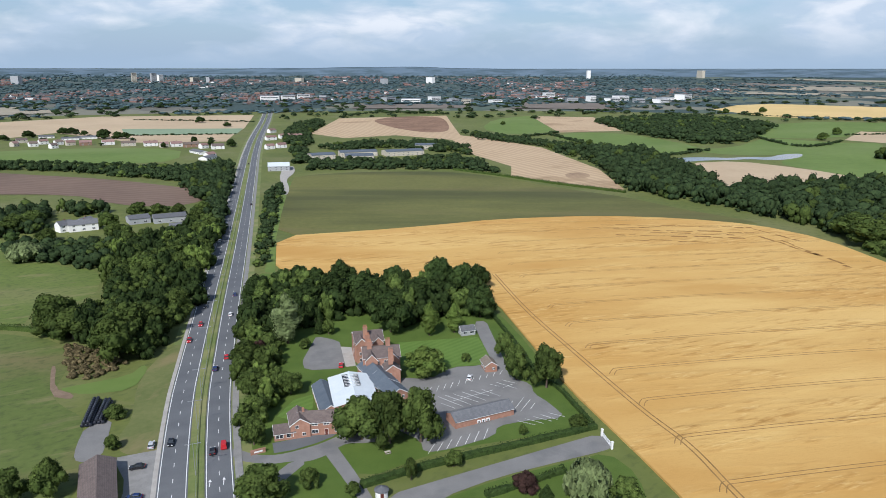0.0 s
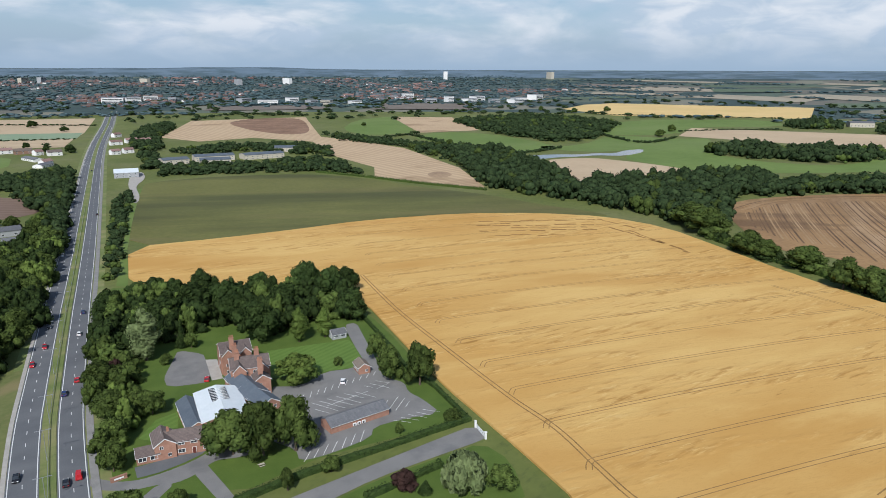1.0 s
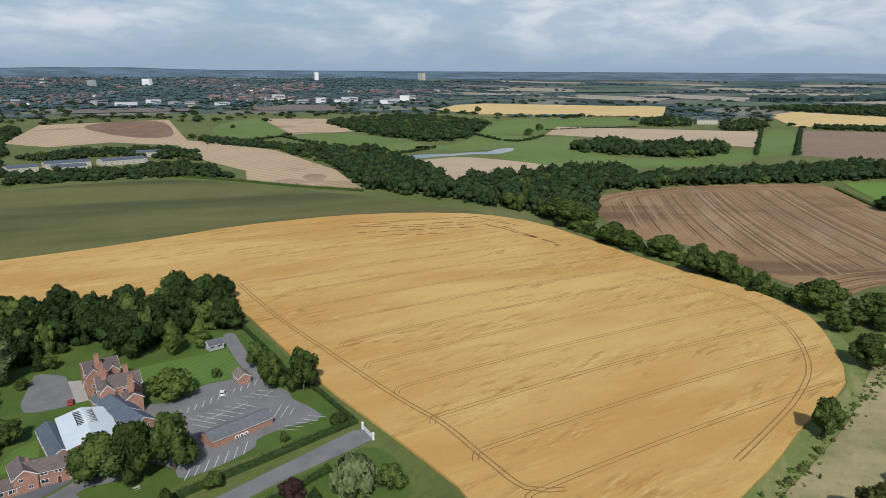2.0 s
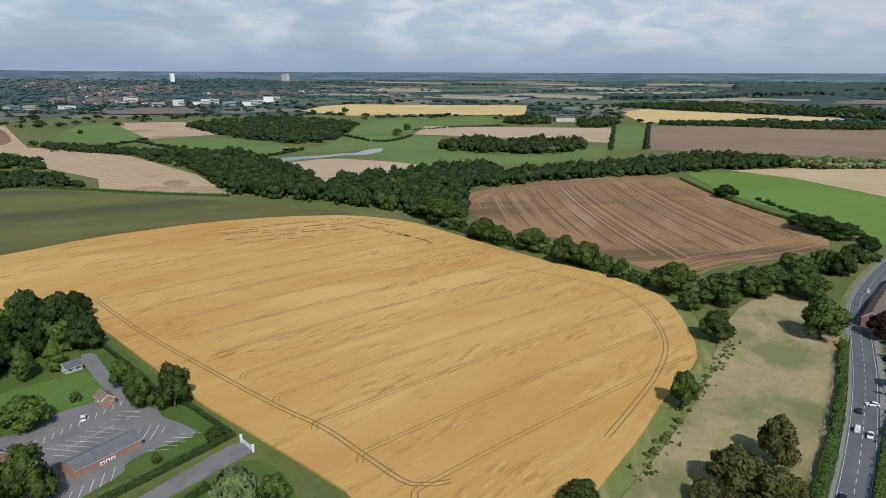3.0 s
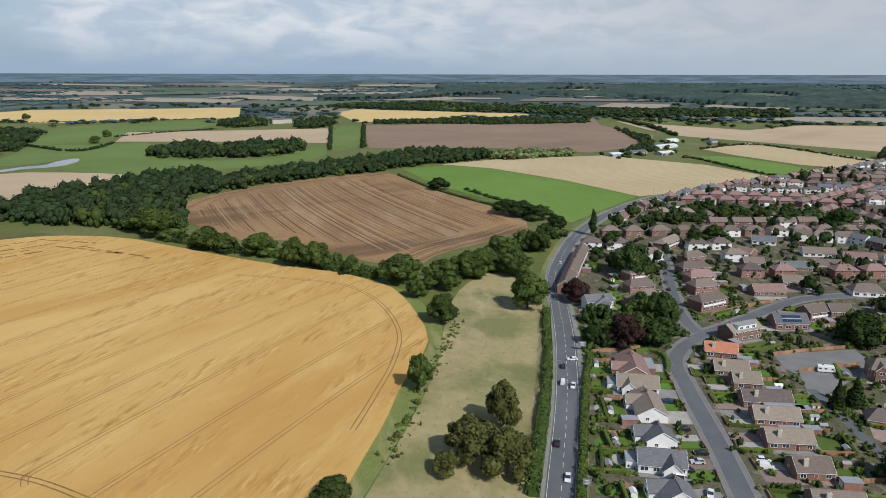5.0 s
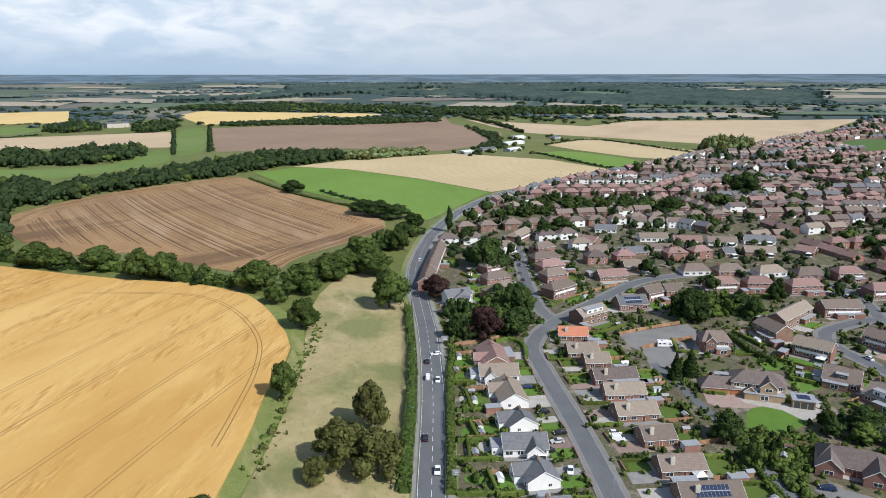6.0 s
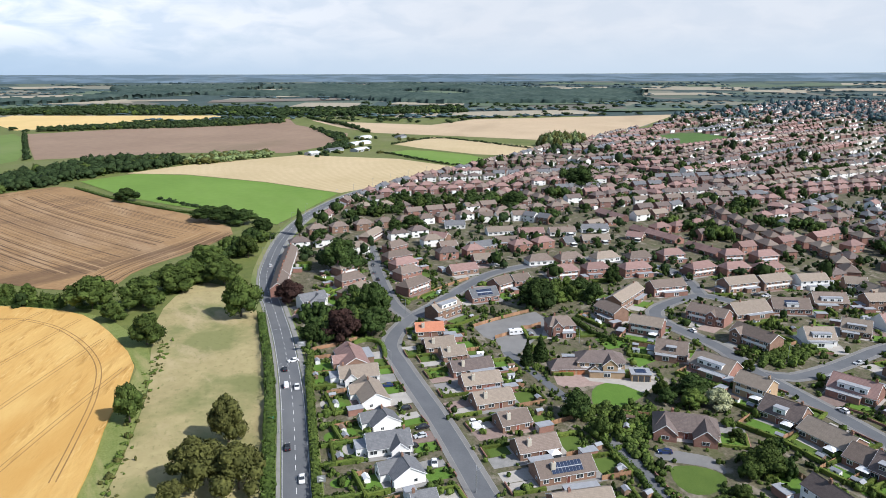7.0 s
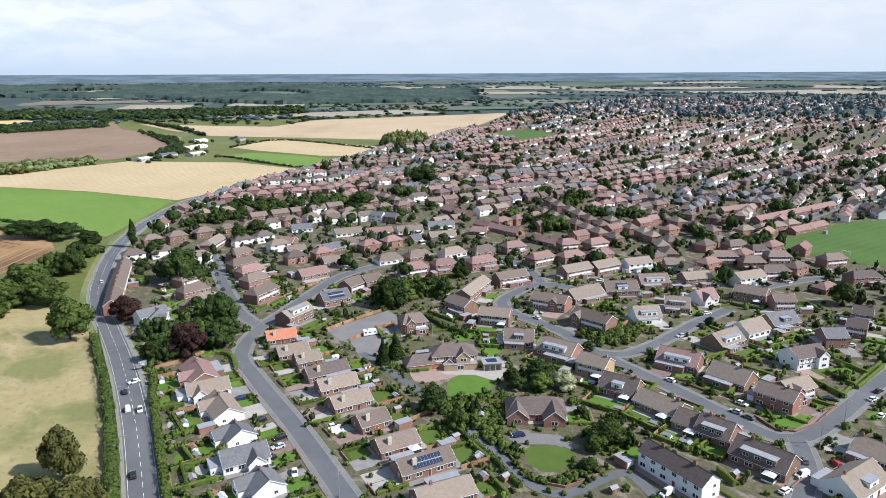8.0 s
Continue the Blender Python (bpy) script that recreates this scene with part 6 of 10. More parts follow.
def hedge(name, line, width, height, label, leaf="hedge", density=16.0, ragged=0.2):
    """A hedge along a line: a dense core under leaf clumps."""
    rng = random.Random(int(abs(line[0][0]) * 10 + len(line)))
    pts = spline(line, 3.0)
    nn = normals(pts)
    s = Shape()
    k = 0
    for (x, y), (nx, ny) in zip(pts, nn):
        z, w, h = ground_z(x, y), width * .42 * rng.uniform(1 - ragged, 1 + ragged), height * .92 * rng.uniform(1 - ragged, 1 + ragged * .5)
        s.v += [(x + nx * w * 1.1, y + ny * w * 1.1, z - .1), (x + nx * w, y + ny * w, z + h * .85), (x + nx * w * .4, y + ny * w * .4, z + h),
                (x - nx * w * .4, y - ny * w * .4, z + h), (x - nx * w, y - ny * w, z + h * .85), (x - nx * w * 1.1, y - ny * w * 1.1, z - .1)]
    for i in range(len(pts) - 1):
        a, b = i * 6, i * 6 + 6
        s.f += [(a + j, a + j + 1, b + j + 1, b + j) for j in range(5)]
    s.f += [tuple(range(5, -1, -1)), tuple(range(len(s.v) - 6, len(s.v)))]
    length = sum(math.hypot(b[0] - a[0], b[1] - a[1]) for a, b in zip(pts, pts[1:]))
    size = min(0.34, 0.14 * height + .09) * (0.6 if ragged < .15 else 1)
    for _ in range(min(5000, int(length * density))):
        i = rng.randrange(len(pts) - 1)
        u = rng.random()
        x, y = pts[i][0] * (1 - u) + pts[i + 1][0] * u, pts[i][1] * (1 - u) + pts[i + 1][1] * u
        nx, ny = nn[i]
        side, up = rng.choice((-1, 1, 0)), rng.random()
        if side:
            p = Vector((x + nx * side * width * .5, y + ny * side * width * .5, ground_z(x, y) + up * height))
            nr = Vector((nx * side, ny * side, .3))
        else:
            w = (up - .5) * width
            p = Vector((x + nx * w, y + ny * w, ground_z(x, y) + height * rng.uniform(.93, 1 + ragged)))
            nr = Vector((0, 0, 1))
        nr = (nr + Vector((rng.gauss(0, .5), rng.gauss(0, .5), rng.gauss(0, .5)))).normalized()
        a = nr.orthogonal().normalized() * size * rng.uniform(.6, 1.3)
        b = nr.cross(a)
        s.add([p - a, p - b, p + a, p + b], [(0, 1, 2, 3)])
    return tagged(new(name, s.mesh(name, LEAF[leaf])), label, "hedge")


# ---------------------------------------------------------------- houses
def window_meshes():
    f = Shape()
    for x0, x1, z0, z1 in ((-.5, .5, 0, .07), (-.5, .5, .93, 1), (-.5, -.44, .07, .93), (.44, .5, .07, .93), (-.025, .025, .07, .93)):
        f.box(x0, -0.06, z0, x1, 0.02, z1)
    p = Shape().box(-.45, -0.02, .06, .45, 0.02, .95)
    s = Shape().box(-.56, -.16, -.07, .56, 0.02, -.005)
    return f.mesh("window", UPVC), p.mesh("pane", GLASS), s.mesh("sill", BRICK["stone"])


WINDOW, PANE, SILL = window_meshes()


def plain_window():
    s = Shape().box(-.5, -.04, 0, .5, .02, 1)
    k = len(s.f)
    s.box(-.44, -.06, .08, -.03, 0, .92).box(.03, -.06, .08, .44, 0, .92)
    me = s.mesh("window", UPVC)
    me.materials.append(GLASS)
    me.polygons.foreach_set("material_index", [0] * k + [1] * (len(s.f) - k))
    return me


PLAIN_WINDOW = plain_window()
DOOR = Shape().box(-.5, -.07, 0, .5, .02, 2.05).mesh("door", DOOR_M)
DOOR_FRAME = Shape().box(-.58, -.05, 0, .58, .01, 2.15).mesh("door_frame", UPVC)


def window(parent, x, y, z, turn, w, h, sill=False, plain=False):
    """A framed window that looks along -y when turn is 0."""
    m = pose(x, y, z, 0, 0, turn) @ Matrix.Diagonal((w, 1, h, 1))
    win = part("window", PLAIN_WINDOW if plain else WINDOW, None, parent, at=m)
    if not plain:
        part("pane", PANE, None, win)
    if sill:
        part("sill", SILL, None, win)
    return win




def gable_roof(L, W, eaves, ridge, over=0.35, thick=0.18):
    w = W / 2 + over
    e = eaves - (ridge - eaves) / (W / 2) * over
    return Shape().extrude_x([(-w, e), (-w, e + thick), (0, ridge + thick), (w, e + thick), (w, e), (0, ridge)][::-1], -L / 2 - .22, L / 2 + .22)


def hip_roof(L, W, eaves, ridge, over=0.4, thick=0.16, top=None):
    w, l = W / 2 + over, L / 2 + over
    e = eaves - (ridge - eaves) / (W / 2) * over
    t = max(0.15, L / 2 - W / 2) if top is None else top / 2
    return Shape().add([(-l, -w, e), (l, -w, e), (l, w, e), (-l, w, e), (-l, -w, e + thick), (l, -w, e + thick), (l, w, e + thick), (-l, w, e + thick), (-t, 0, ridge + thick), (t, 0, ridge + thick)],
                       [(3, 2, 1, 0), (0, 1, 5, 4), (1, 2, 6, 5), (2, 3, 7, 6), (3, 0, 4, 7), (4, 5, 9, 8), (5, 6, 9), (6, 7, 8, 9), (7, 4, 8)])


def gable_walls(L, W, eaves, ridge):
    w = W / 2
    return Shape().extrude_x([(-w, -.3), (-w, eaves), (0, ridge), (w, eaves), (w, -.3)][::-1], -L / 2, L / 2)


def chimney(h, x, y, z0, z1, w=0.75, d=0.55, pots=2, brick="red"):
    s = Shape().box(x - w / 2, y - d / 2, z0, x + w / 2, y + d / 2, z1).box(x - w / 2 - .07, y - d / 2 - .07, z1 - .32, x + w / 2 + .07, y + d / 2 + .07, z1 - .12)
    c = part("chimney", s, BRICK[brick], h)
    for i in range(pots):
        px = x + (i - (pots - 1) / 2) * w / pots
        part("chimney_pot", Shape().ring_stack([(px, y, z1, .13), (px, y, z1 + .3, .11), (px, y, z1 + .36, .14), (px, y, z1 + .45, .12)], 8), POT, c)
    return c


def faces_camera(x, y, turn):
    """1 where the +y side of a house that stands so looks towards the middle of the place."""
    a = radians(turn)
    return 1 if (-math.sin(a)) * -x + math.cos(a) * -y > 0 else -1


def house(x, y, turn, L, W=8.0, eaves=2.6, ridge=5.4, hip=False, roof="brown", wall="red", stack=True, dormer=0, solar=0, conservatory=False, garage=False, porch=True, wings=(), stacks=0, extension=0,
          label="", group="", boards=True, name="house", storeys=None, light=False, windows=True, top=None, sides=True, timber=False):
    """A house with its ridge along its own x axis. light: fewer parts, for houses far off."""
    rng = random.Random(int(x * 7 + y * 13))
    h = thing(name, x, y, turn, label, "house", group)
    far = light or math.hypot(x, y) > 300
    storeys = storeys or (2 if eaves > 4 else 1)
    f = faces_camera(x, y, turn)
    part("wall", gable_walls(L, W, eaves, ridge) if not hip else Shape().box(-L / 2, -W / 2, -.3, L / 2, W / 2, eaves + .05), BRICK[wall], h)
    part("roof", hip_roof(L, W, eaves, ridge, top=top) if hip else gable_roof(L, W, eaves, ridge), TILES[roof], h)
    if not light:
        if not hip:
            part("ridge_tiles", Shape().extrude_x([(-.16, ridge + .12), (0, ridge + .30), (.16, ridge + .12)][::-1], -L / 2 - .2, L / 2 + .2), TILES[roof], h)
            if boards:
                sl = (ridge - eaves) / (W / 2)
                w, e = W / 2 + .36, eaves - sl * .36
                for s in (-1, 1):
                    xx = s * (L / 2 + .24)
                    part("bargeboard", Shape().extrude_x([(-w, e - .1), (-w, e + .16), (0, ridge + .17), (w, e + .16), (w, e - .1), (0, ridge - .1)][::-1], xx - .04, xx + .04), UPVC, h)
        e = eaves - (ridge - eaves) / (W / 2) * .35
        for s in ((f,) if far else (-1, 1)):
            part("gutter", Shape().box(-L / 2 - .15, s * (W / 2 + .36) - .06, e - .06, L / 2 + .15, s * (W / 2 + .36) + .06, e + .05), UPVC, h)
    if stack == "flank":
        chimney(h, -L * .24, f * W * .30, 0, ridge + .7, 1.3, .8, 1, "stone")
    elif stack:
        chimney(h, rng.choice((-1, 1)) * L * (.05 if light else rng.choice((.22, .38))), 0, ridge - .9, ridge + 1.1, brick="brown" if wall == "white" else (wall if wall in BRICK else "red"), pots=0 if far else 2)
    for k in range(stacks):
        chimney(h, (k + .5 - stacks / 2) * L / stacks, 0, ridge - .8, ridge + 1.1, 1.0, .6, 0 if light else 3, "brown" if wall == "white" else wall)
    for dx, proj, ww, we, wr in wings:
        length = W / 2 + proj
        wg = part("wing", gable_walls(length, ww, we, wr), BRICK[wall], h, at=pose(dx, f * length / 2, 0, 0, 0, 90 * f))
        part("wing_roof", gable_roof(length, ww, we, wr), TILES[roof], wg)
        if boards:
            sl = (wr - we) / (ww / 2)
            bw, be = ww / 2 + .36, we - sl * .36
            xx = length / 2 + .24
            part("bargeboard", Shape().extrude_x([(-bw, be - .1), (-bw, be + .16), (0, wr + .17), (bw, be + .16), (bw, be - .1), (0, wr - .1)][::-1], xx - .04, xx + .04), UPVC, wg)
        for st in range(2 if we > 4 else 1):
            window(wg, length / 2 + .02, 0, .85 + 2.6 * st, 90, min(2.4, ww * .45), 1.2, plain=True)
    if windows:
        n = max(2, int(L / (6.0 if light else 3.4)))
        for st in range(storeys):
            z = .85 + st * 2.6
            for i in range(n):
                px = (i + .5 - n / 2) * L / n
                for s in ((f,) if far else (-1, 1)):
                    if st == 0 and i == n // 2 and not far and s == f and porch:
                        d = part("door", DOOR, None, h, at=pose(px, s * (W / 2 + .02), 0, 0, 0, 180 if s > 0 else 0))
                        part("door_frame", DOOR_FRAME, None, d)
                    else:
                        window(h, px, s * (W / 2 + .02), z, 180 if s > 0 else 0, rng.choice((1.7, 2.1, 2.4)) if st == 0 else rng.choice((1.6, 1.9)), 1.3, plain=far or s != f)
            if sides and not far:
                for s in (-1, 1):
                    window(h, s * (L / 2 + .02), W * .18 * rng.choice((-1, 1)), z, 90 if s > 0 else -90, 1.1, 1.05, plain=far)
    if storeys == 2 and wall not in ("white", "orange") and not light and rng.random() < .5:
        part("cladding_panel", Shape().box(-L * .42, f * (W / 2 + .03) - .03, 2.35, L * .42, f * (W / 2 + .03) + .03, 3.35), UPVC, h, "white weatherboard panel between the floors")
    if dormer:
        side = f if dormer > 0 else -f
        dw, dd = L * (.62 if abs(dormer) == 1 else .3), W * .34
        z0 = eaves + .35
        z1 = min(ridge - .15, z0 + 2.0)
        y0, y1 = side * (W / 2 - .55), side * .2
        lo, hi = min(y0, y1), max(y0, y1)
        d = part("dormer", Shape().box(-dw / 2, lo, z0 - .6, dw / 2, hi, z1), UPVC if rng.random() < .6 else TILES[roof], h)
        part("dormer_roof", Shape().box(-dw / 2 - .2, lo - .2, z1, dw / 2 + .2, hi + .2, z1 + .14), LEAD, d)
        k = 3 if abs(dormer) == 1 else 1
        for i in range(k):
            window(d, (i + .5 - k / 2) * dw / k, y0 + side * .02, z0 + .3, 180 if side > 0 else 0, min(1.7, dw / k * .8), min(1.15, z1 - z0 - .4))
    if timber:
        for i in range(9):
            px = (i - 4) * L / 8.2
            part("timber", Shape().box(px - .09, f * (W / 2 + .035) - .04, 2.5, px + .09, f * (W / 2 + .035) + .04, eaves), DARK_WOOD, h)
        part("timber", Shape().box(-L / 2, f * (W / 2 + .04) - .045, 2.35, L / 2, f * (W / 2 + .04) + .045, 2.55), DARK_WOOD, h)
    if solar:
        sl = math.degrees(math.atan2(ridge - eaves, W / 2))
        cols, rows = solar, 2
        up = .40 * W / 2 / math.cos(radians(sl))
        part("panel_rails", Shape().box(-cols * .53 - .04, -1.62, -.03, cols * .53 + .04, 1.62, -.005), LEAD, h, "grey metal rails under the panels", at=pose(0, f * (W / 2 - up * math.cos(radians(sl))), eaves + up * math.sin(radians(sl)) + .36, -sl * f, 0, 0))
        for i in range(cols):
            for j in range(rows):
                up = (.22 + .36 * j) * W / 2 / math.cos(radians(sl))
                cy = f * (W / 2 - up * math.cos(radians(sl)))
                cz = eaves + up * math.sin(radians(sl)) + .36
                part("solar_panel", Shape().box(-.49, -.77, -.02, .49, .77, .03), SOLAR, h, at=pose((i + .5 - cols / 2) * 1.06, cy, cz, -sl * f, 0, 0))
    if conservatory:
        cx, cy0 = L * .28, f * W / 2
        lo, hi = min(cy0, cy0 + f * 3), max(cy0, cy0 + f * 3)
        c = part("conservatory", Shape().box(cx - 1.7, lo, 0, cx + 1.7, hi, .6), UPVC, h)
        part("glazing", Shape().box(cx - 1.65, lo + .05, .6, cx + 1.65, hi - .05, 2.1), GLASS, c)
        part("conservatory_roof", Shape().add([(cx - 1.8, lo - .1, 2.1), (cx + 1.8, lo - .1, 2.1), (cx + 1.8, hi + .1, 2.1), (cx - 1.8, hi + .1, 2.1), (cx, (lo + hi) / 2, 2.9)], [(3, 2, 1, 0), (0, 1, 4), (1, 2, 4), (2, 3, 4), (3, 0, 4)]), UPVC, c)
    if extension:
        ew, ed = L * rng.uniform(.4, .75), rng.uniform(2.2, 3.4)
        ex, y0 = rng.choice((-1, 1)) * (L - ew) / 2 * .8, extension * f * W / 2
        lo, hi = min(y0, y0 + extension * f * ed), max(y0, y0 + extension * f * ed)
        xt = part("extension", Shape().box(ex - ew / 2, lo, -.2, ex + ew / 2, hi, 2.45), BRICK[wall], h)
        part("extension_roof", Shape().box(ex - ew / 2 - .2, lo - .15, 2.45, ex + ew / 2 + .2, hi + .15, 2.62), LEAD, xt)
        window(xt, ex, y0 + extension * f * (ed + .02), .5, 180 if extension * f > 0 else 0, min(2.6, ew * .5), 1.7, plain=True)
    if garage:
        gx = -L / 2 - 1.7
        g = part("garage", Shape().box(gx - 1.6, -W * .3, -.2, gx + 1.6, W * .3, 2.4), BRICK[wall], h)
        part("garage_roof", Shape().box(gx - 1.75, -W * .3 - .15, 2.4, gx + 1.75, W * .3 + .15, 2.58), LEAD, g)
        part("garage_door", Shape().box(gx - 1.2, f * (W * .3 + .01) - .03, 0, gx + 1.2, f * (W * .3 + .01) + .03, 2.05), UPVC, g)
    return h


# ---------------------------------------------------------------- land
def land():
    """One sheet of ground from under the camera to the skyline."""
    s = Shape()
    radii = [0, 60, 150, 300, 500, 800, 1100] + [1300 + 85 * i for i in range(43)]
    sides = 120
    s.v.append((0, 0, 0))
    for r in radii[1:]:
        s.v += [(r * math.cos(a * math.tau / sides), r * math.sin(a * math.tau / sides), ground_z(r, 0) - .02) for a in range(sides)]
    s.f += [(0, 1 + a, 1 + (a + 1) % sides) for a in range(sides)]
    for i in range(len(radii) - 2):
        k = 1 + i * sides
        s.f += [(k + a, k + sides + a, k + sides + (a + 1) % sides, k + (a + 1) % sides) for a in range(sides)]
    tagged(new("ground", s.mesh("ground", GRASS)), "green meadow land reaching to the skyline", "ground", kind="structure")


land()

def crest(deg):
    """Height of the low hills on the skyline, by direction."""
    return 7 + 3 * math.sin(deg * .21 + 1) + 2 * math.sin(deg * .47) + 1.5 * math.sin(deg * 1.13 + 2) + 22 * math.exp(-((deg - 84) / 11) ** 2) + 9 * math.exp(-((deg - 50) / 4) ** 2)


def ring(name, r0, r1, mat, lift, label, a0=-80, a1=150, hills=0.0):
    """A band of far land round the place; hills: how much of the crest it rises to half way."""
    s = Shape()
    rr = [r0 + (r1 - r0) * i / 30 for i in range(31)]
    n = 230
    for r in rr:
        s.v += [(r * math.cos(radians(a0 + (a1 - a0) * k / n)), r * math.sin(radians(a0 + (a1 - a0) * k / n)), ground_z(r, 0) + lift + hills * crest(a0 + (a1 - a0) * k / n) * math.sin(math.pi * (r - r0) / (r1 - r0))) for k in range(n + 1)]
    for i in range(30):
        s.f += [(i * (n + 1) + k, (i + 1) * (n + 1) + k, (i + 1) * (n + 1) + k + 1, i * (n + 1) + k + 1) for k in range(n)]
    return tagged(new(name, s.mesh(name, mat)), label, "far land", kind="structure")


def rough_grain(m, *patches):
    """Broad patches, then tufts and thin dry streaks over them."""
    m = streaked(m, *patches)
    m = streaked(m, (0.045, 0.065, 0.02), 0.4, (1.5, 1), 25, (0.5, 0.66), 0.5)
    return streaked(m, (0.24, 0.20, 0.10), 0.12, (5, 1), 15, (0.56, 0.66), 0.45)


ring("backdrop_farmland", 1900, 4300, DISTANT, 0.15, "patchwork of far fields and woods with haze in its colours")
ring("backdrop_hills", 4000, 4840, SKYLINE, 0.9, "skyline hills with haze painted in as blue grey", hills=1.0)
for q, lab in ((MEADOW_POND, "fresh green meadow round the pond"), (MEADOW_NORTH, "green pasture below a wheat strip"), (MEADOW_MANOR, "green paddock below the country house"), (MEADOW_WEST, "small green field by a stubble field"), (MEADOW_MID, "green meadow beside the tree belt"), (MEADOW_ROAD, "bright green field before a row of houses"), (GREEN_TRACK, "bright green mown track")):
    sheet("meadow", q, MEADOW_M, 0.1, lab, "meadow")
sheet("field_wheat", WHEAT, WHEAT_M, 0.75, "ripe golden wheat field with flattened streaks", skirt=0.8)
sheet("field_dark_crop", DARK_GREEN, CROP_M, 0.35, "dark olive green crop field behind the wheat", skirt=0.4)
sheet("field_stubble", STUBBLE_FAR, STUBBLE_M, 0.2, "pinkish cut stubble field with pale rows", "field", 0)
sheet("field_stubble", STUBBLE_PATCH, STUBBLE_M, 0.2, "small pinkish stubble field among green meadows", "field", 0)
sheet("field_stubble", STUBBLE_POND, FLAT_TAN, 0.2, "tan stubble field beside the pond")
sheet("field_far_wheat", YELLOW_STRIP, YELLOW_M, 0.3, "long strip of pale yellow wheat in the distance", "field", 0)
sheet("field_stubble", STUBBLE_MANOR, FLAT_TAN, 0.2, "tan stubble strip below the country house", "field", 0)
sheet("field_far_wheat", YELLOW_MANOR, YELLOW_M, 0.3, "strip of yellow wheat behind a row of trees", "field", 0)
sheet("field_brown", BROWN_FAR, BROWN_M, 0.2, "bare reddish brown field", "field", 0)
sheet("field_ploughed", PLOUGHED, PLOUGH_M, 0.2, "brown striped field with curved drill rows")
sheet("field_bright_crop", BRIGHT_GREEN, BRIGHT_M, 0.3, "bright green crop field beside the road", "field", 0)
sheet("field_pale_stubble", PALE_STUBBLE, PALE_M, 0.2, "pale straw coloured stubble field", "field", 0)
sheet("field_pale_stubble", PALE_SECOND, PALE_M, 0.2, "small pale stubble field with hedges", "field", 0)
sheet("field_green", GREEN_SECOND, BRIGHT_M, 0.2, "light green grass paddock")
sheet("field_pale_stubble", PALE_THIRD, FLAT_TAN, 0.2, "broad pale stubble field reaching the houses", "field", 0)
sheet("playing_field", SPORTS, PITCH_M, 0.2, "green playing field among distant houses")
sheet("playing_field", PLAYING_FIELD, PITCH_M, 0.15, "mown green football field beside the houses")
sheet("pasture", PASTURE, PASTURE_M, 0.06, "dry tan and green grazing pasture by the road")
sheet("verge_wheat", VERGE, EDGE_M, 0.03, "rough green grass strip along the wheat")
sheet("field_brown", BROWN_LEFT, EARTH_M, 0.2, "bare brown field beyond the farm trees")
sheet("field_pale_stubble", PALE_LEFT, FLAT_TAN, 0.2, "pale tan fields beyond a row of houses", "field", 0)
sheet("bare_patch", SOIL_PATCH, material("damp_soil", (0.15, 0.082, 0.05), (0.30, 0.185, 0.115), 0.02, fine=8), 0.24, "dark bare soil in the stubble", "soil", 2)
sheet("bare_patch", SOIL_SPOT, material("dry_soil", (0.24, 0.16, 0.10), (0.40, 0.28, 0.17), 0.03, fine=8), 0.24, "brown bare patch in the stubble", "soil", 2)
sheet("rough_grass", ROUGH_LEFT, streaked(material("rough_roadside_grass", (0.10, 0.125, 0.035), (0.16, 0.17, 0.06), 0.05, fine=9, bump=0.2), (0.23, 0.185, 0.09), 0.05, (2, 1), 60, (0.5, 0.62), 0.7), 0.035, "rough tan and green grass by the road", "grass", 1)
sheet("meadow", GREEN_STRIP, MEADOW_M, 0.06, "bright green grass strip beside roadside trees", "grass", 0)
sheet("drive", BARN_DRIVE, GRAVEL, 0.4, "pale curved drive to the roadside barn", "drive", 2)
sheet("dirt_track", DIRT, SOIL, 0.09, "bare brown soil at the meadow corner", "soil", 1)
sheet("field_teal", TEAL_STRIP, TEAL_M, 0.4, "narrow blue green crop strip", "field", 0)
sheet("meadow", MEADOW_LEFT, rough_grain(material("left_meadow", (0.098, 0.138, 0.026), (0.145, 0.182, 0.042), 0.02, fine=24), (0.20, 0.185, 0.08), 0.015, (2, 1), 0, (.5, .65), .6), 0.05, "mown light green meadow")
sheet("meadow", MEADOW_LOW, rough_grain(material("rough_meadow", (0.082, 0.115, 0.024), (0.125, 0.155, 0.040), 0.02, fine=24), (0.18, 0.14, 0.068), 0.02, (2, 1), 0, (.5, .65), .7), 0.05, "rough green and brown meadow")
sheet("pond", POND, WATER, 0.15, "still grey pond among meadows", "pond")
sheet("grounds", HOTEL_LAWN, LAWN, 0.02, "green lawns round the brick house", "lawn")
sheet("grounds", SOUTH_LAWN, LAWN, 0.021, "green garden beyond the lane", "lawn")
sheet("grounds", WEST_LAWN, LAWN, 0.022, "green lawn at the entrance", "lawn")
sheet("forecourt", FORECOURT, ROAD_DARK, 0.066, "dark asphalt forecourt before the lodge", "drive", 0)
sheet("terrace", TERRACE, GRAVEL, 0.068, "pale stone terrace beside the house", "terrace", 0)
sheet("garden_ground", ESTATE_GROUND, GARDEN, 0.02, "garden plots of lawn, paving and planting", "gardens", 0)
sheet("parking_court", PARKING_COURT, ASPHALT, 0.06, "grey asphalt parking court behind houses", "car park", 0)
sheet("lawn", MANSION_LAWN, LAWN_FRESH, 0.06, "curved green lawn before the large house", "lawn", 2)
sheet("driveway", MANSION_DRIVE, PATIO, 0.062, "pink paved forecourt of the large house", "driveway")
sheet("terrace", MANSION_TERRACE, GRAVEL, 0.075, "pale stone terrace round the large house", "terrace", 0)
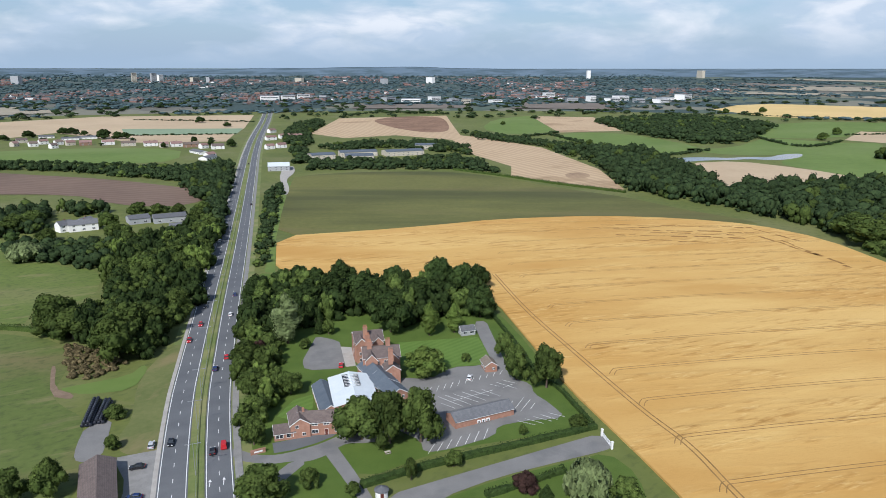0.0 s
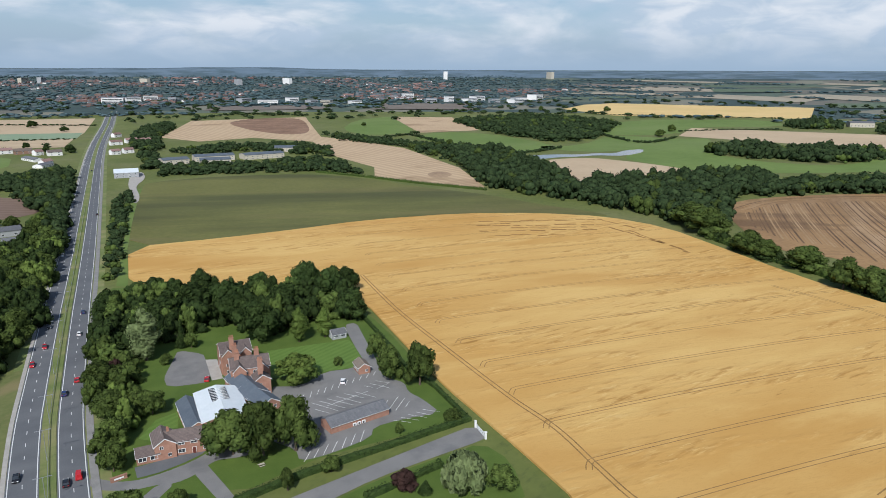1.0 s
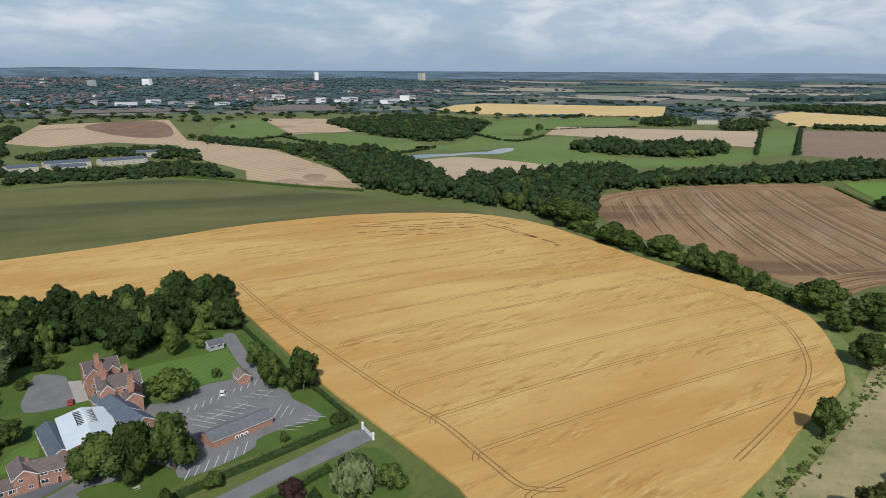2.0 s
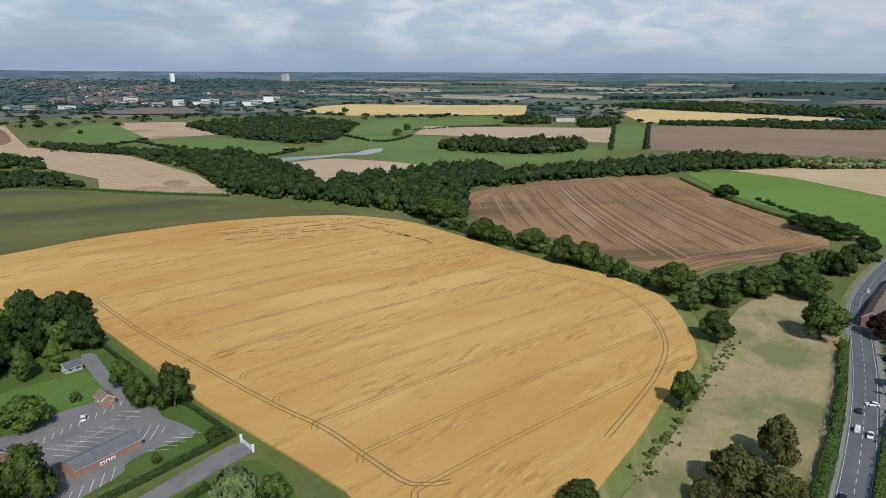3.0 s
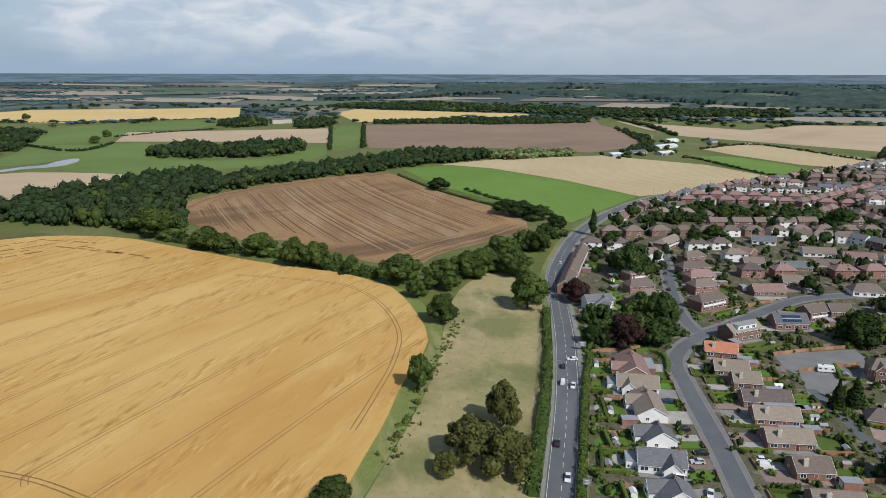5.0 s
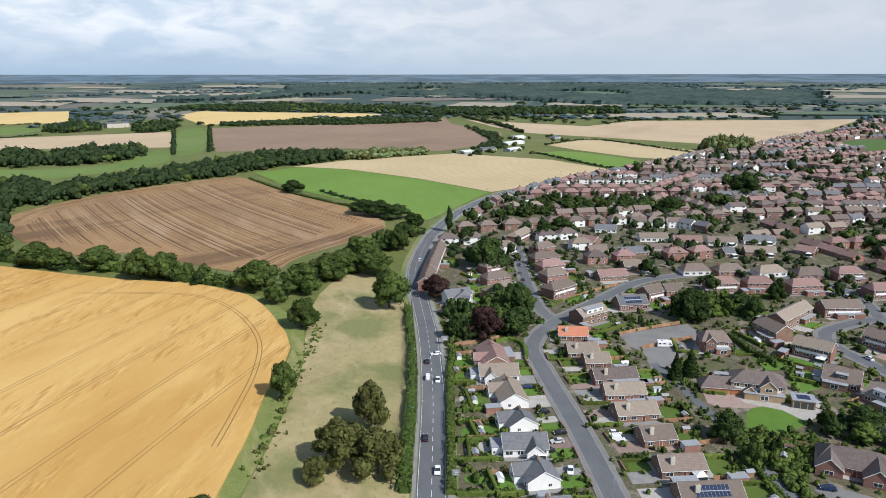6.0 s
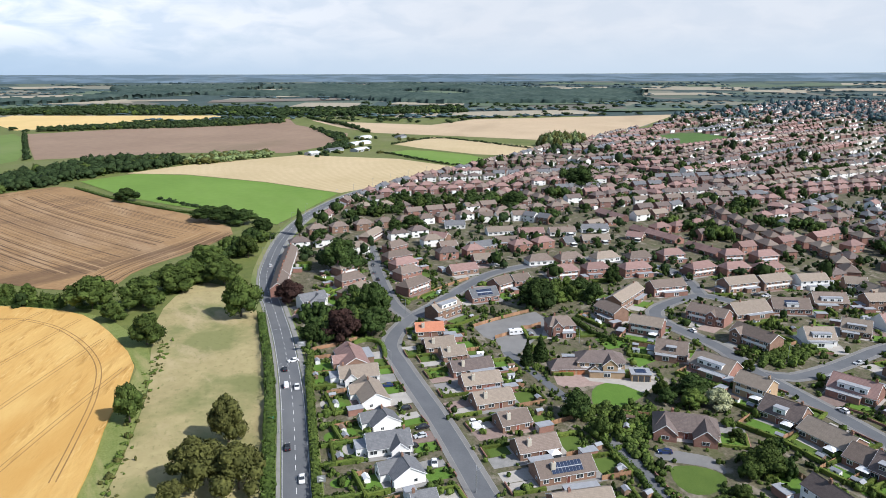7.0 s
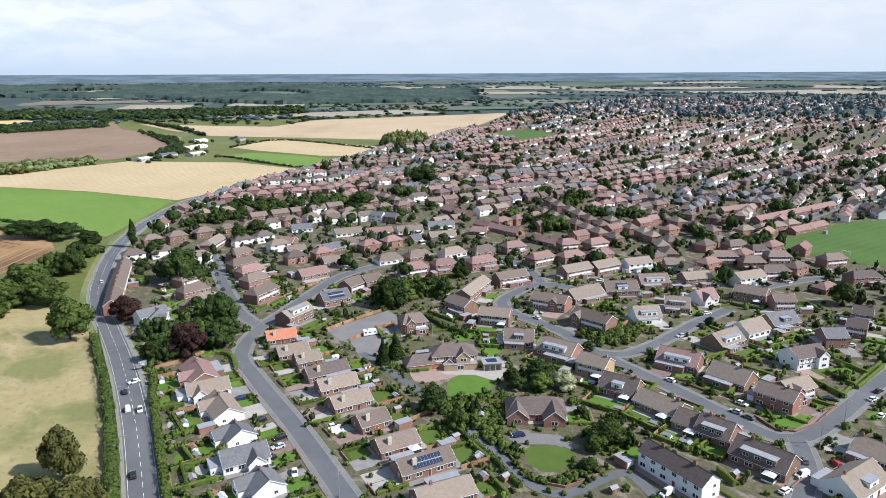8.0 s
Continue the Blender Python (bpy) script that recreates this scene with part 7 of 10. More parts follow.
sheet("lawn", CHALET_LAWN, LAWN, 0.06, "small green lawn by the bungalow", "lawn")
sheet("driveway", CHALET_DRIVE, ASPHALT, 0.064, "grey gravel turning space by the bungalow", "driveway")
sheet("car_park", CAR_PARK, ASPHALT, 0.06, "worn grey asphalt car park with white bays", "car park")
sheet("drive", CAR_PARK_LANE, ASPHALT, 0.05, "grey asphalt drive to the car park", "drive")
sheet("yard", TURNING_YARD, ASPHALT, 0.06, "grey asphalt turning yard", "yard")
sheet("lawn", LAWN_STRIPED, LAWN_MOWN, 0.06, "striped mown lawn beside the car park", "lawn", 0)
sheet("path", GARDEN_PATH, ASPHALT, 0.07, "narrow grey garden drive", "path")
sheet("lawn", LAWN_COURT, LAWN_MOWN, 0.06, "striped small lawn behind the lodge", "lawn", 0)
sheet("lane", LODGE_LANE, ASPHALT, 0.05, "grey lane between clipped hedges", "lane")
sheet("drive", DRIVE_FORK, ASPHALT, 0.055, "narrow grey drive across the lawn", "drive", 0)
sheet("entrance", ENTRANCE, ASPHALT, 0.045, "asphalt entrance from the main road", "drive")
sheet("yard", FARM_YARD, PAVEMENT, 0.067, "pale concrete farm entrance", "yard")
sheet("yard", SILO_YARD, ASPHALT, 0.065, "grey hardstanding beside black bales", "yard")

# ---------------------------------------------------------------- roads
DUAL = spline([(-18, 60), (-29, 120), (-39.3, 175), (-47.3, 230), (-51.2, 270), (-57.8, 350), (-68, 487), (-88.5, 749), (-109, 1016), (-125, 1283), (-141, 1653), (-160, 2000)], 12)


def strip(name, line, left, right, mat, lift, label, category="road", thick=0.0):
    return tagged(new(name, ribbon(Shape(), line, left, right, lift, thick).mesh(name, mat)), label, category, kind="structure")


strip("verge_dual", DUAL, 15, -16, VERGE_M, 0.03, "mown grass verge along the dual carriageway", "verge")
strip("road_dual_west", DUAL, 10.4, 2.2, ROAD_DARK, 0.08, "grey asphalt carriageway with white lines")
strip("road_dual_east", DUAL, -2.2, -10.2, ROAD_DARK, 0.08, "grey asphalt carriageway with white lines")
strip("central_reservation", DUAL, 2.0, -2.0, VERGE_M, 0.2, "raised grass central reservation", "verge", 0.2)
strip("pavement_dual", DUAL, -10.6, -12.8, PAVEMENT, 0.18, "pale footway beside the carriageway", "pavement", 0.15)
strip("shoulder_dual", DUAL, 11.8, 10.5, GRAVEL, 0.07, "dusty pale road edge", "pavement")
marks = Shape()
for off in (9.9, 2.7, -2.7, -9.7):
    ribbon(marks, DUAL, off + .12, off - .12, 0.10)
for off in (6.3, -6.2):
    dashes(marks, DUAL, off, 0.18, 2.4, 6.0, 0.10)
tagged(new("road_markings_dual", marks.mesh("road_markings_dual", PAINT)), "white painted lane lines", "road marking", kind="structure")
arrows = Shape()
for x, y in ARROWS:
    ribbon(arrows, [(x, y - 1.6), (x - .2, y + .9)], .12, -.12, 0.105)
    arrows.add([(x - .65, y + .8, .105), (x + .3, y + .95, .105), (x - .4, y + 2.3, .105)], [(0, 1, 2)])
tagged(new("road_arrows", arrows.mesh("road_arrows", PAINT)), "white painted lane arrows", "road marking", kind="structure")
barrier = thing("crash_barrier", 0, 0, 0, "grey steel crash barrier on grass reservation", "barrier", z=0)
for i, (bx, by, ba) in enumerate(along(DUAL, 12.0, 0.0, 110)):
    if i > 40:
        break
    part("rail", Shape().box(-6, -.04, .75, 6, .04, 1.05), STEEL_M, barrier, at=pose(bx, by, ground_z(bx, by), 0, 0, ba))
    part("post", Shape().box(-.06, -.06, .1, .06, .06, .95), STEEL_M, barrier, at=pose(bx, by, ground_z(bx, by), 0, 0, ba))

MAIN = spline(A_ROAD, 8)
STREETS = [(spline(q, 5), w) for q, w in ((STREET_ONE, 2.9), (STREET_TWO, 2.6), (CRESCENT, 2.8), (CLOSE, 2.5), (UPPER_STREET, 2.6), (SOUTH_STREET, 2.6), (EAST_STREET, 2.6), (STREET_TERRACES, 2.8))]
strip("verge_main_road", MAIN, 8.5, -7.5, VERGE_M, 0.03, "narrow grass verge along the road", "verge")
strip("road_main", MAIN, 4.3, -4.3, ROAD_DARK, 0.08, "dark asphalt main road with dashed centre line")
strip("pavement_main", MAIN, -4.5, -6.6, PAVEMENT, 0.2, "asphalt footway with kerb", "pavement", 0.18)
strip("pavement_main_far", MAIN, 5.6, 4.5, PAVEMENT, 0.18, "narrow footway with kerb", "pavement", 0.16)
marks = Shape()
dashes(marks, MAIN, 0.0, 0.15, 3.0, 3.0, 0.11)
for off in (3.9, -3.9):
    ribbon(marks, MAIN, off + .06, off - .06, 0.11)
for q, w in STREETS[:3]:
    dashes(marks, q, 0.0, 0.12, 2.0, 4.0, 0.12)
tagged(new("road_markings_streets", marks.mesh("road_markings_streets", PAINT)), "white dashed centre lines", "road marking", kind="structure")
for i, (q, w) in enumerate(STREETS):
    strip("pavement_street", q, w + 1.6, -w - 1.6, ASPHALT, 0.14 + i * .004, "grey footways along the estate street", "pavement", 0.12)
for i, (q, w) in enumerate(STREETS):
    strip("road_street", q, w, -w, ROAD_DARK, 0.17 + i * .005, "dark asphalt estate street")
kerbs = Shape()
for i, (q, w) in enumerate(STREETS):
    for s in (-1, 1):
        ribbon(kerbs, q, s * (w + .1) + .11, s * (w + .1) - .11, 0.185 + i * .005)
        ribbon(kerbs, q, s * (w + 1.65) + .1, s * (w + 1.65) - .1, 0.16 + i * .005)
tagged(new("kerbs", kerbs.mesh("kerbs", PAVEMENT)), "pale concrete kerbs along the estate streets", "kerb", kind="structure")
strip("lane_private", spline(LANE, 5), 1.8, -1.8, ROAD_DARK, 0.09, "narrow private lane between hedges", "lane")

# wheel tracks through the wheat
TRACK_M = material("bare_wheel_track", (0.20, 0.115, 0.04), (0.34, 0.20, 0.07), 0.12, 0.95, fine=8, fine_mix=0.5)
tracks = Shape()
for q, wd in ((TRAM_MAIN, .26), (TRAM_EDGE, .22)):
    for off in (0.9, -0.9):
        ribbon(tracks, spline(q, 4), off + wd, off - wd, 0.78)
for k in range(-1, 14):
    x, y = 107.0, 158 + 25.8 * k
    run = [(x - 5, y - 4.5), (x - 2.2, y - .6), (x + 2, y)]
    while inside(run[-1][0] + 9, run[-1][1], WHEAT) and len(run) < 60:
        a = radians(3.6 - 7.0 * len(run) / 34)
        run.append((run[-1][0] + 5 * math.cos(a), run[-1][1] + 5 * math.sin(a)))
    if len(run) > 5:
        for off in (0.9, -0.9):
            ribbon(tracks, spline(run, 5), off + .17, off - .17, 0.77)
lodge_rng = random.Random(9)
lodged = Shape()
for x0, y0, x1, y1 in LODGED:
    d = math.hypot(x1 - x0, y1 - y0)
    nx, ny = -(y1 - y0) / d, (x1 - x0) / d
    u = 0.0
    while u < d - 4:
        run_, off, wide = lodge_rng.uniform(4, 18), lodge_rng.uniform(-1.6, 1.6), lodge_rng.uniform(.5, 1.7)
        pts_ = [(x0 + (x1 - x0) * q / d + nx * (off + lodge_rng.uniform(-.35, .35)), y0 + (y1 - y0) * q / d + ny * (off + lodge_rng.uniform(-.35, .35))) for q in np.linspace(u, min(d, u + run_), 7)]
        ribbon(lodged, pts_, wide, -wide, 0.79)
        u += run_ + lodge_rng.uniform(.5, 5)
tagged(new("lodged_strips", lodged.mesh("lodged_strips", material("lodged_wheat", (0.20, 0.10, 0.028), (0.37, 0.205, 0.06), 0.35, 0.95, fine=4, fine_mix=.5, bump=0.15))), "dark strips of flattened wheat at the headland", "crop", kind="structure")
tagged(new("wheel_tracks", tracks.mesh("wheel_tracks", TRACK_M)), "brown tractor wheel tracks through the wheat", "track", kind="structure")

# drill rows of the ploughed field: arcs round one centre, like its upper edge
arc_x, arc_y, arc_r = 2034, -883, 1981
row_rng = random.Random(52)
drill_dark, drill_pale = Shape(), Shape()
for k in range(-150, 150):
    rad = arc_r + k * 2.76 + row_rng.uniform(-.9, .9)
    which, wide = (drill_dark, row_rng.choice((.16, .26, .4, .7))) if row_rng.random() < .62 else (drill_pale, row_rng.choice((.2, .35, .7)))
    if rad < 30:
        continue
    run = []
    steps = int(math.tau * rad / 7)
    for q in range(steps + 1):
        p = (arc_x + rad * math.cos(q * math.tau / steps), arc_y + rad * math.sin(q * math.tau / steps))
        if inside(*p, PLOUGH_INNER):
            run.append(p)
            continue
        if len(run) > 5:
            ribbon(which, run[1:-1], wide, -wide, 0.215 + (k + 150) * .0001)
        run = []
    if len(run) > 5:
        ribbon(which, run[1:-1], wide, -wide, 0.215 + (k + 150) * .0001)
for line_, inward, offs in ((HEADLAND_TOP, -1, (3, 7, 10, 14, 17)), (HEADLAND_LOW, 1, (2, 4, 6, 9, 11, 14, 16, 19, 22, 25))):
    for k, off in enumerate(offs):
        side = spline(line_, 9)
        ribbon(drill_dark if k % 3 else drill_pale, [(x + nx * inward * off, y + ny * inward * off) for (x, y), (nx, ny) in zip(side, normals(side))], .2 + .4 * (k % 2), -.2 - .4 * (k % 2), 0.26 + k * .001)
tagged(new("drill_rows", drill_dark.mesh("drill_rows", material("damp_drill_soil", (0.075, 0.043, 0.024), (0.20, 0.118, 0.058), 0.02, fine=12))), "dark curved drill rows in brown soil", "drill rows", kind="structure")
tagged(new("straw_rows", drill_pale.mesh("straw_rows", material("straw_litter", (0.27, 0.17, 0.085), (0.42, 0.285, 0.155), 0.02, fine=18))), "pale curved straw rows on brown soil", "drill rows", kind="structure")

# car park bays
bays = Shape()
for q in (BAYS_LAWN, BAYS_MIDDLE, BAYS_CORNER, BAYS_EAST, BAYS_SOUTH):
    for p0, p1 in zip(q[::2], q[1::2]):
        ribbon(bays, [p0, p1], .08, -.08, 0.085)
tagged(new("bay_markings", bays.mesh("bay_markings", PAINT)), "worn white parking bay lines", "road marking", kind="structure")

# ---------------------------------------------------------------- woods and hedges
PLACE = random.Random(29)
FAR_WOODS = [("belt", WOOD_BELT, 12.9, 16, 9.6, "dense dark green tree belt between fields"), ("belt_east", WOOD_BELT_EAST, 12.5, 14, 9, "dark tree belt along the field edge"),
             ("copse", WOOD_COPSE, 15, 16, 11, "dark green copse in a meadow"), ("north", WOOD_NORTH, 18, 15, 13, "broad dark wood beyond the meadows"),
             ("manor", WOOD_MANOR, 14, 16, 9, "tall dark trees round the country house"), ("manor_east", WOOD_MANOR_EAST, 14, 17, 9, "tall dark trees beside the country house"),
             ("left_far", WOOD_LEFT_FAR, 10, 12, 6.5, "mixed trees round a farmhouse"), ("line_left", WOOD_LINE_LEFT, 9, 9, 6, "line of hedgerow trees"),
             ("left_low", WOOD_LEFT_LOW, 9, 10, 6, "mixed trees below the farmhouse"), ("road_left", WOOD_ROAD_LEFT, 9, 12, 6.5, "dense dark trees beside the carriageway"), ("road_right", WOOD_ROAD_RIGHT, 13, 10, 8, "trees beside the far carriageway"), ("works_west", WOOD_WORKS_WEST, 12, 10, 8, "trees round roadside houses"),
             ("roadside", WOOD_ROADSIDE, 8, 6, 4.5, "roadside trees and bushes"), ("factory", WOOD_FACTORY, 12, 9, 7, "tree screen in front of the works"),
             ("factory_back", WOOD_FACTORY_BACK, 14, 10, 8, "trees behind the works"), ("hedge_far", WOOD_HEDGE_FAR, 13, 10, 7.5, "overgrown hedgerow trees between fields"),
             ("bushes", WOOD_BUSH_BROWN, 12, 10, 8, "pale green bushes along a brown field"), ("yellow_edge", WOOD_YELLOW_EDGE, 14, 10, 8, "row of round trees before yellow wheat"),
             ("distant", WOOD_DISTANT, 22, 15, 14, "long dark wood in the distance"), ("farm", WOOD_FARM, 12, 8, 7, "trees round far farm buildings"), ("poplars", POPLARS, 10, 22, 8, "square stand of pale poplars")]
for i, (nm, poly, sp, hh, rr, lab) in enumerate(FAR_WOODS):
    mixed_stand("wood", fill(poly, sp, hh, rr, i + 3), (("far", .92), ("oak", .08)) if nm not in ("bushes", "poplars") else (("willow", .6), ("olive", .4)), lab, count=70 if sp < 13 else 16, cores=8 if sp < 13 else 6, size=0.10 if sp < 13 else .15)
mixed_stand("wood", fill(WOOD_LEFT, 9.5, 14, 6.5, 31), (("dark", .6), ("oak", .32), ("light", .08)), "dense mixed wood beside the dual carriageway", count=320, cores=15, size=0.08)


def canopy(poly, step, height, leaf, label):
    """A closed forest seen far off: one uneven roof of crowns over an outline, falling to the ground at its edge."""
    xs, ys = [p[0] for p in poly], [p[1] for p in poly]
    nx_, ny_ = int((max(xs) - min(xs)) / step) + 2, int((max(ys) - min(ys)) / step) + 2
    V, Q, index = [], [], {}
    q = random.Random(nx_ * 31 + ny_)
    for i in range(nx_):
        for j in range(ny_):
            x, y = min(xs) + i * step + q.uniform(-.4, .4) * step, min(ys) + j * step + q.uniform(-.4, .4) * step
            if inside(x, y, poly) and noise.noise((x * .0013, y * .0026, 7)) < .06:
                index[i, j] = len(V)
                V.append((x, y, ground_z(x, y) + height * (1 + .35 * noise.noise((x * .004, y * .004, 3)) + q.uniform(-.5, .5))))
    for (i, j), k in index.items():
        if all(c in index for c in ((i + 1, j), (i, j + 1), (i + 1, j + 1))):
            Q.append((k, index[i + 1, j], index[i + 1, j + 1], index[i, j + 1]))
    count = {}
    for f in Q:
        for e in zip(f, f[1:] + f[:1]):
            count[tuple(sorted(e))] = count.get(tuple(sorted(e)), 0) + 1
    for (a, b), n_ in count.items():
        if n_ == 1:
            k = len(V)
            V += [(V[a][0], V[a][1], V[a][2] - height * 1.6), (V[b][0], V[b][1], V[b][2] - height * 1.6)]
            Q.append((a, b, k + 1, k))
    return tagged(new("wood", quads_mesh("wood", V, Q, LEAF[leaf])), label, "wood", kind="stuff")


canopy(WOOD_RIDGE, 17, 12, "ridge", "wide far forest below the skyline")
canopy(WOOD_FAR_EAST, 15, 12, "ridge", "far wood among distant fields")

mixed_stand("hedgerow", [(x + PLACE.gauss(0, 5), y + PLACE.gauss(0, 4), PLACE.uniform(6, 12), PLACE.uniform(4.5, 8)) for x, y, a in along(spline(TREE_LINE_BROWN, 8), 5)], (("dark", .6), ("oak", .4)), "dark hedgerow trees below the brown field", "hedgerow", count=200, cores=14, size=.085)
mixed_stand("scrub", [(x + PLACE.gauss(0, 2.2), y + PLACE.gauss(0, 1.6), PLACE.choice((.4, .7, 1.1, 2.0)) * PLACE.uniform(.7, 1.2), PLACE.choice((.5, .8, 1.2, 1.9)) * PLACE.uniform(.7, 1.2)) for x, y, a in along(spline(DITCH, 4), .9)], (("light", .5), ("olive", .5)), "tufted scrub along a ditch", "scrub", count=24, cores=3, kind="bush")
mixed_stand("scrub", [(x + PLACE.gauss(0, 24), y + PLACE.gauss(0, 16), PLACE.uniform(4, 9), PLACE.uniform(4, 8)) for x, y, a, L in FAR_FARM for _ in range(7)], (("far", .6), ("olive", .4)), "bushes round far farm buildings", "bushes", count=16, cores=5, kind="bush")
stand("scrub", fill(SCRUB, 3.4, 2.2, 2.2, 91), "bramble", "brown and green bramble scrub", "scrub", count=40, cores=3, kind="bush")
for nm, line_, w, hh, lab in ((0, HEDGE_A_ROAD, 3.6, 2.8, "overgrown green roadside hedge"), (1, HEDGE_HOUSES, 2.6, 2.2, "tall green hedge behind back gardens"), (2, HEDGE_HOTEL, 2.6, 1.8, "clipped dark green hedge along the lane"),
                              (3, HEDGE_HOTEL_SIDE, 1.6, 1.5, "clipped hedge beside the wheat"), (4, HEDGE_LANE, 1.8, 1.6, "low clipped hedge on the lane"), (5, HEDGE_CORNER, 1.3, 1.4, "clipped bright green corner hedge"),
                              (6, HEDGE_MANSION, 2.2, 2.2, "thick clipped garden hedge"), (7, HEDGE_LANE_SIDE, 1.6, 1.5, "clipped hedge along the narrow lane"), (8, HEDGE_GREEN, 3.0, 1.8, "rough hedge between brown and green fields"),
                              (9, HEDGE_DARK, 3.5, 2.2, "dark hedge along the crop field"), (11, HEDGE_WHEAT_TOP, 5, 3.2, "overgrown hedge at the wheat edge"), (13, HEDGE_MEADOW, 2.6, 2.0, "rough dark hedge between meadows"), (12, HEDGE_PASTURE_TOP, 4, 2.4, "bramble hedge at the pasture edge")):
    hedge("hedge", line_, w, hh, lab, "light" if nm in (1, 5, 10) else "dark" if nm in (2, 3, 4) else "hedge", ragged=0.12 if nm in (2, 3, 5) else 0.5 if nm == 0 else 0.35)

mixed_stand("hedgerow", [(x + PLACE.gauss(0, 2.2), y + PLACE.gauss(0, 2.2), PLACE.uniform(3.5, 8.5), PLACE.uniform(2.6, 5.2)) for x, y, a in along(spline(HEDGE_WHEAT_TOP, 8), 4.2)], (("dark", .5), ("oak", .35), ("light", .15)), "overgrown hedgerow trees between wheat and brown field", "hedgerow", count=150, cores=8, size=.12)
for rows, kind, leaf, lab, grp in ((TREES_FRONT[:5] + TREES_FRONT[6:], "round", "oak", "broad green broadleaf tree by the car park", "car park trees"), (TREES_FRONT[5:6], "round", "light", "spreading bright green tree on the lawn", ""), (TREES_GARDEN, "round", "oak", "small green garden tree", "garden trees"),
                                   (TREES_CONIFER, "cone", "dark", "dark green conifer on the lawn", "conifers"), (TREES_YEW, "tall", "light", "dense rounded evergreen by the lawn", "evergreens"),
                                   (TREES_WOOD, "round", "dark", "tall dark broadleaf tree in the grounds", "wood in the grounds"), (TREES_STRIP, "round", "oak", "tall green roadside tree", "roadside trees"),
                                   (TREES_LODGE, "round", "oak", "green tree by the lodge lane", "lane trees"), (TREE_PALE, "tall", "willow", "pale silvery green tall tree", ""),
                                   (WILLOWS, "willow", "willow", "pale green weeping willow", "willows"), (TREE_PURPLE, "round", "copper", "small purple leaved tree", "purple trees"),
                                   (TREES_FARM, "round", "oak", "broad green tree by the farm", "farm trees"), (TREES_LEFT_ROW, "round", "dark", "dark tree beside a row of houses", "far row trees"), (TREES_WOOD_FRONT, "round", "oak", "broad green tree at the wood edge", "wood edge trees"), (TREES_PASTURE[:11], "round", "oak", "broad spreading tree in the pasture", "pasture trees"), (TREES_PASTURE[11:], "round", "olive", "broad olive green tree in the pasture", "pasture trees"),
                                   (TREES_MEADOW, "round", "oak", "round green tree standing in meadows", "meadow trees"), (TREES_HEDGEROW, "round", "oak", "rounded hedgerow tree beside the wheat", "hedgerow trees"), (TREES_GREEN_EDGE, "round", "dark", "dark rounded tree by the green crop", "field edge trees"),
                                   (TREE_POPLAR, "tall", "dark", "slim dark poplar at the road bend", ""), (TREES_ESTATE, "round", "dark", "dark green broadleaf tree among houses", "estate trees"),
                                   (TREES_DARK_SOUTH, "round", "oak", "dense green garden tree", "estate trees"), (TREES_ROUND_LIGHT, "round", "light", "rounded bright green garden tree", "bright garden trees"), (TREE_BLOSSOM, "round", "bloom", "cream flowering garden tree", ""),
                                   (TREES_COPPER, "round", "copper", "dark copper beech beside white houses", "copper beeches"), (TREES_SPIRE, "cone", "dark", "dark green garden conifer", "garden conifers")):
    for x, y, hh, rr in rows:
        tree(x, y, hh, rr, kind, leaf, lab, "tree", grp)

for i, (poly, sp, hh, rr, kind, leaf, lab, grp) in enumerate(((GROVE_HOTEL, 9.5, 14, 6.5, "round", "dark", "tall dark broadleaf tree in the grounds", "wood in the grounds"), (GROVE_STRIP, 9, 11, 5, "round", "oak", "green tree in the roadside strip", "roadside trees"),
                                                          (GARDEN_WOOD_LANE, 2.8, 2.7, 1.9, "bush", "oak", "rounded garden bush beside the lane", "lane bushes"), (GARDEN_WOOD_SOUTH, 2.7, 2.1, 1.7, "bush", "oak", "rounded garden bush by the lane", "lane bushes"),
                                                          (CORNER_SHRUBS, 2.8, 3.0, 2.0, "bush", "oak", "dense garden shrubs beside the corner", "corner shrubs"), (CORNER_SHRUBS_WEST, 2.8, 2.4, 1.7, "bush", "oak", "dense garden shrubs before a house", "corner shrubs"),
                                                          (GARDEN_WOOD_EAST, 6.5, 6.5, 3.3, "round", "dark", "dark green garden tree", "estate trees"), (GARDEN_WOOD_COPPER, 8, 9, 5, "round", "dark", "dark tree behind the white houses", "estate trees"),
                                                          (GARDEN_WOOD_MID, 13, 9, 6, "round", "dark", "dark tree among gardens", "estate trees"), (GARDEN_WOOD_BACK, 8, 8, 4.5, "round", "oak", "green tree behind houses", "estate trees"))):
    mixed_stand("grove" if kind == "round" else "bushes", fill(poly, sp, hh, rr, 70 + i), ((leaf, .72), ("oak" if leaf == "dark" else "light", .28)), lab.replace("tree ", "trees ").replace("bush ", "bushes "), "trees" if kind == "round" else "bushes", count=420 if sp > 6 else 90, cores=18, kind=kind, size=0.075 if sp > 6 else .13)

# ---------------------------------------------------------------- houses near the camera
PICK = random.Random(11)


def row(rows, W, eaves, ridge, roofs, walls, label, group, hip=False, grow=0.0, **more):
    made = []
    for x, y, a, L in rows:
        opts = {k: (v(PICK) if callable(v) else v) for k, v in more.items()}
        opts.setdefault("extension", PICK.choice((0, -1, 1, -1)) if L < 25 and not opts.get("conservatory") else 0)
        made.append((x, y, a, max(7.0, L + grow), W))
        house(x, y, a, max(7.0, L + grow), W, eaves, ridge, hip, PICK.choice(roofs), PICK.choice(walls), label=label, group=group, top=L if hip else None, **opts)
    return made


